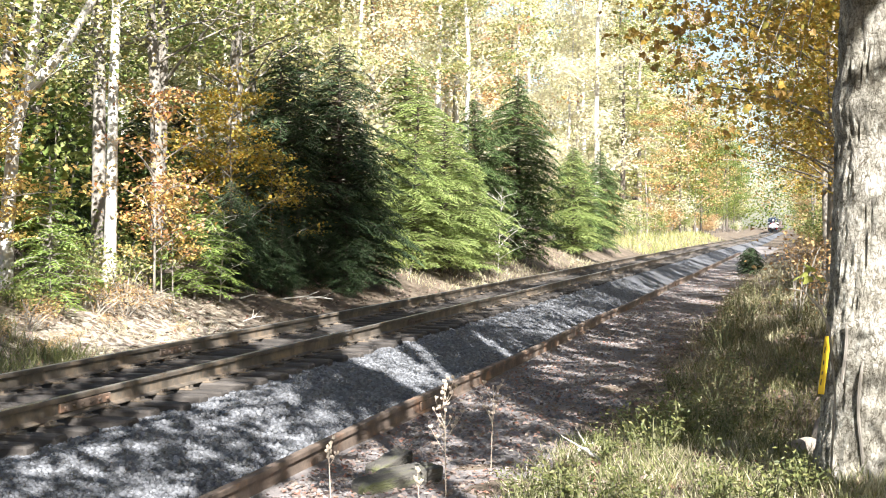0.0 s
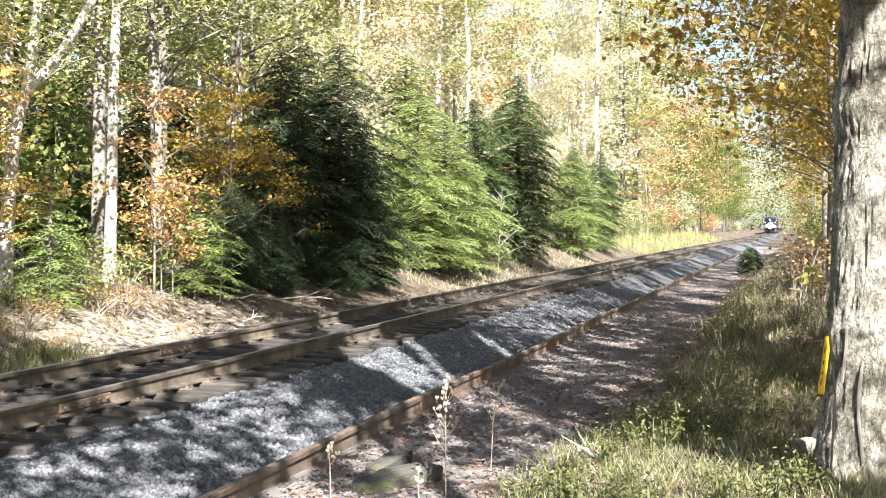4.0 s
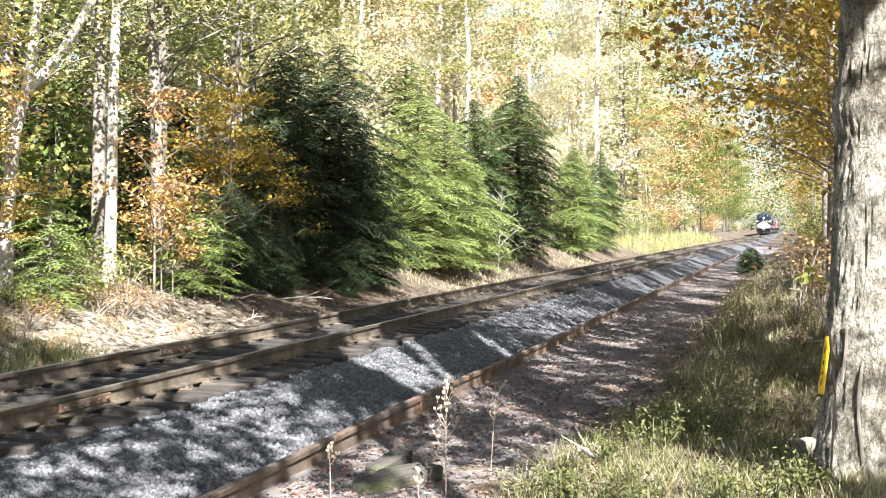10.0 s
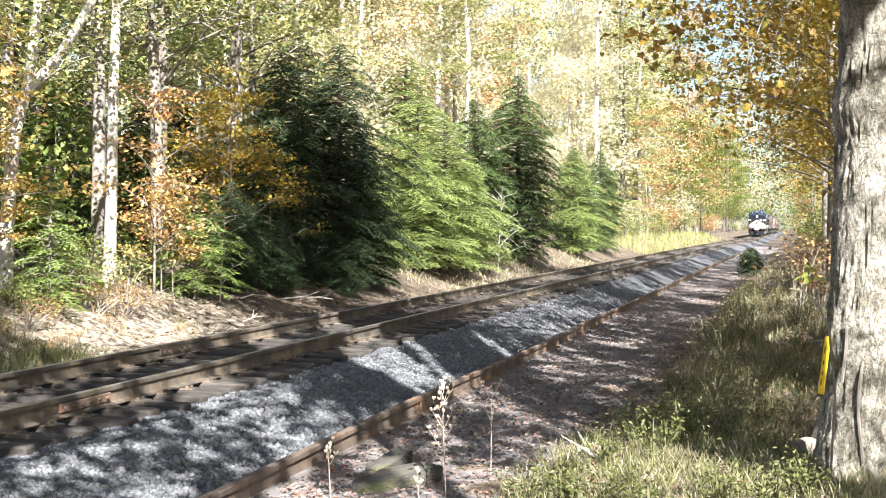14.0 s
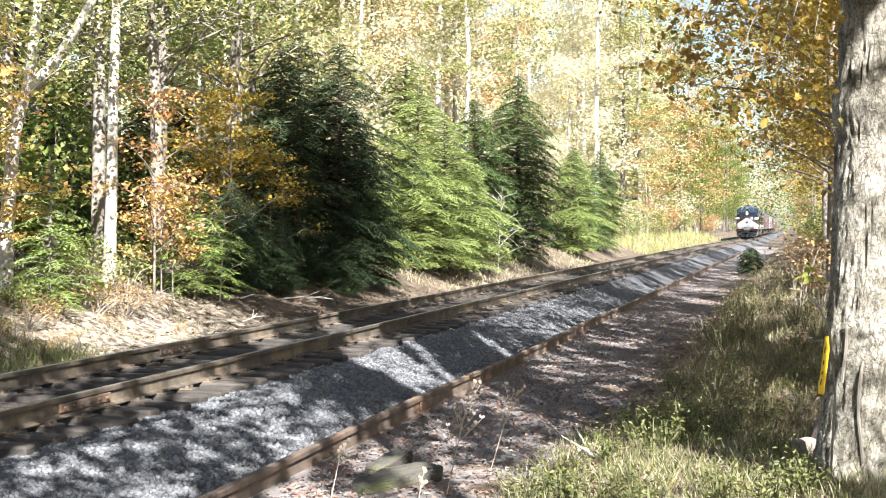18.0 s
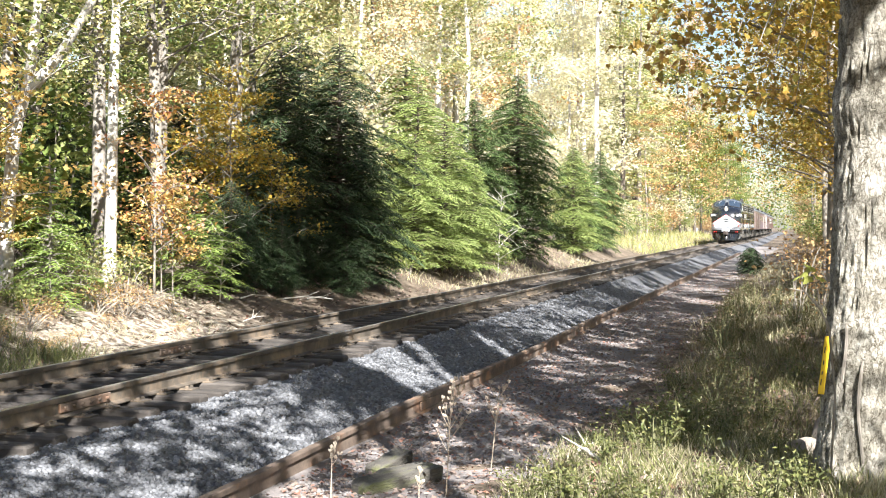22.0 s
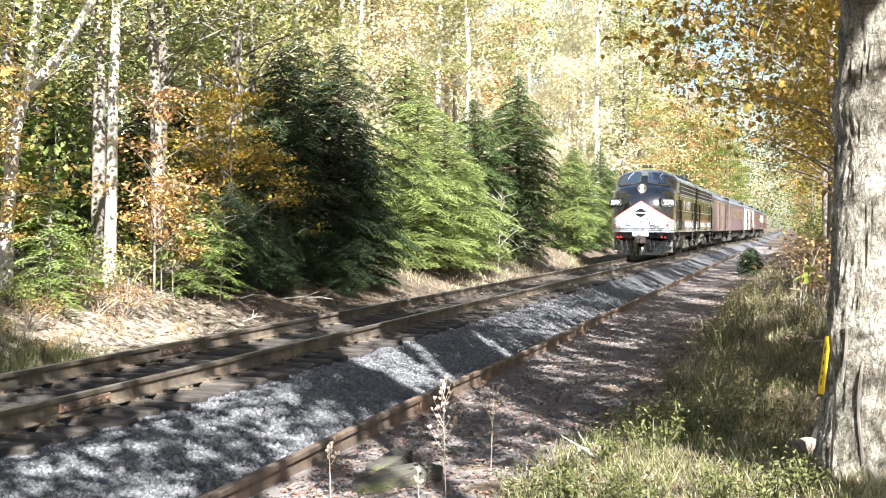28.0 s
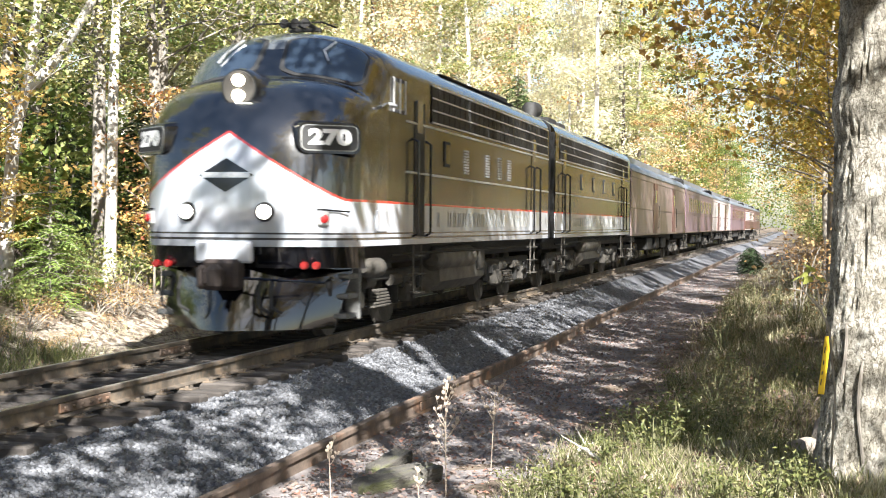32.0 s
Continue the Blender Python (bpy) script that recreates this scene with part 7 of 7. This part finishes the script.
def build_train():
    TRAIN.append((diesel(), 0.0))
    TRAIN.append((booster(), 15.8))
    d = 31.4
    win = [2.6 + 1.55 * k for k in range(13)]
    cars = (("baggage_car", "weathered pinkish-grey baggage car with two doors", TAN, BROWN, (), ((8.6, 1.5), (17.2, 1.3))),
            ("passenger_coach", "faded purple-brown coach with dark windows", ROSE, BROWN, win, ()),
            ("baggage_car", "pinkish white baggage car with wide doors", CREAM, TAN, (), ((6.5, 2.4), (16.0, 2.4))),
            ("passenger_coach", "faded maroon coach with dark windows", ROSE, MAROON, win, ()),
            ("passenger_coach", "maroon coach with dark windows", MAROON, CREAM, win, ()),
            ("passenger_coach", "maroon coach with dark windows", MAROON, BROWN, win, ()))
    for name, label, side, band, windows, doors in cars:
        TRAIN.append((coach(name, label, side, band, ROOF_GREY, windows, doors), d))
        d += 24.4


# front of the train along the track at each second given
RUN = ((0.0, 406.2), (5.0, 345.2), (10.0, 284.2), (15.0, 223.2), (20.0, 162.2), (25.0, 101.2), (28.0, 64.25), (29.0, 51.8), (30.0, 39.75), (31.0, 27.95), (32.0, 16.1))


def run_at(t):
    return float(np.interp(t, [r[0] for r in RUN], [r[1] for r in RUN]))


def motions():
    for vehicle, back_by in TRAIN:
        rows = []
        for k in range(65):
            t = k * 0.5
            y = run_at(t) + back_by
            a, b = float(drift(y + 2)), float(drift(y + 14))
            rows.append((t, pose(a + (a - b) / 6, y, 0, 0, 0, math.degrees(math.atan2(a - b, 12)))))
        walk(vehicle, rows)
    for axle, d, r in AXLES:
        rows = []
        for k in range(961):
            t = k / 30
            rows.append((t, pose(0, d, r, math.degrees(-run_at(t) / r), 0, 0)))
        walk(axle, rows)
    # wind: lean in degrees of weeds and boughs
    gusts = ((0, 0), (3, 1), (6, 0), (9, -0.6), (10, 0.3), (12, 0.4), (13, -0.5), (14, -0.8), (15.2, 5), (16.5, 9), (17, 11.5), (18, 12.5), (19, 11), (20, 7), (21, 9.5), (22, 4), (23, 1.5), (25, -0.3), (27, 0.6), (28, 0), (30, 0.5), (32, 0))
    for k, (thing, root) in enumerate(SWAY):
        weeds = thing.name.startswith("dry_weed")
        rows = []
        for t, g in gusts:
            small = 0.8 * math.sin(t * 2.3 + k)
            if weeds:
                rows.append((t, pose(*root, -0.3 * g, g + small, 0)))
            else:
                rows.append((t, pose(*root, 0.25 * g + small, -0.28 * g + 0.6 * small, 0.3 * small)))
        walk(thing, rows)


build_train()
motions()
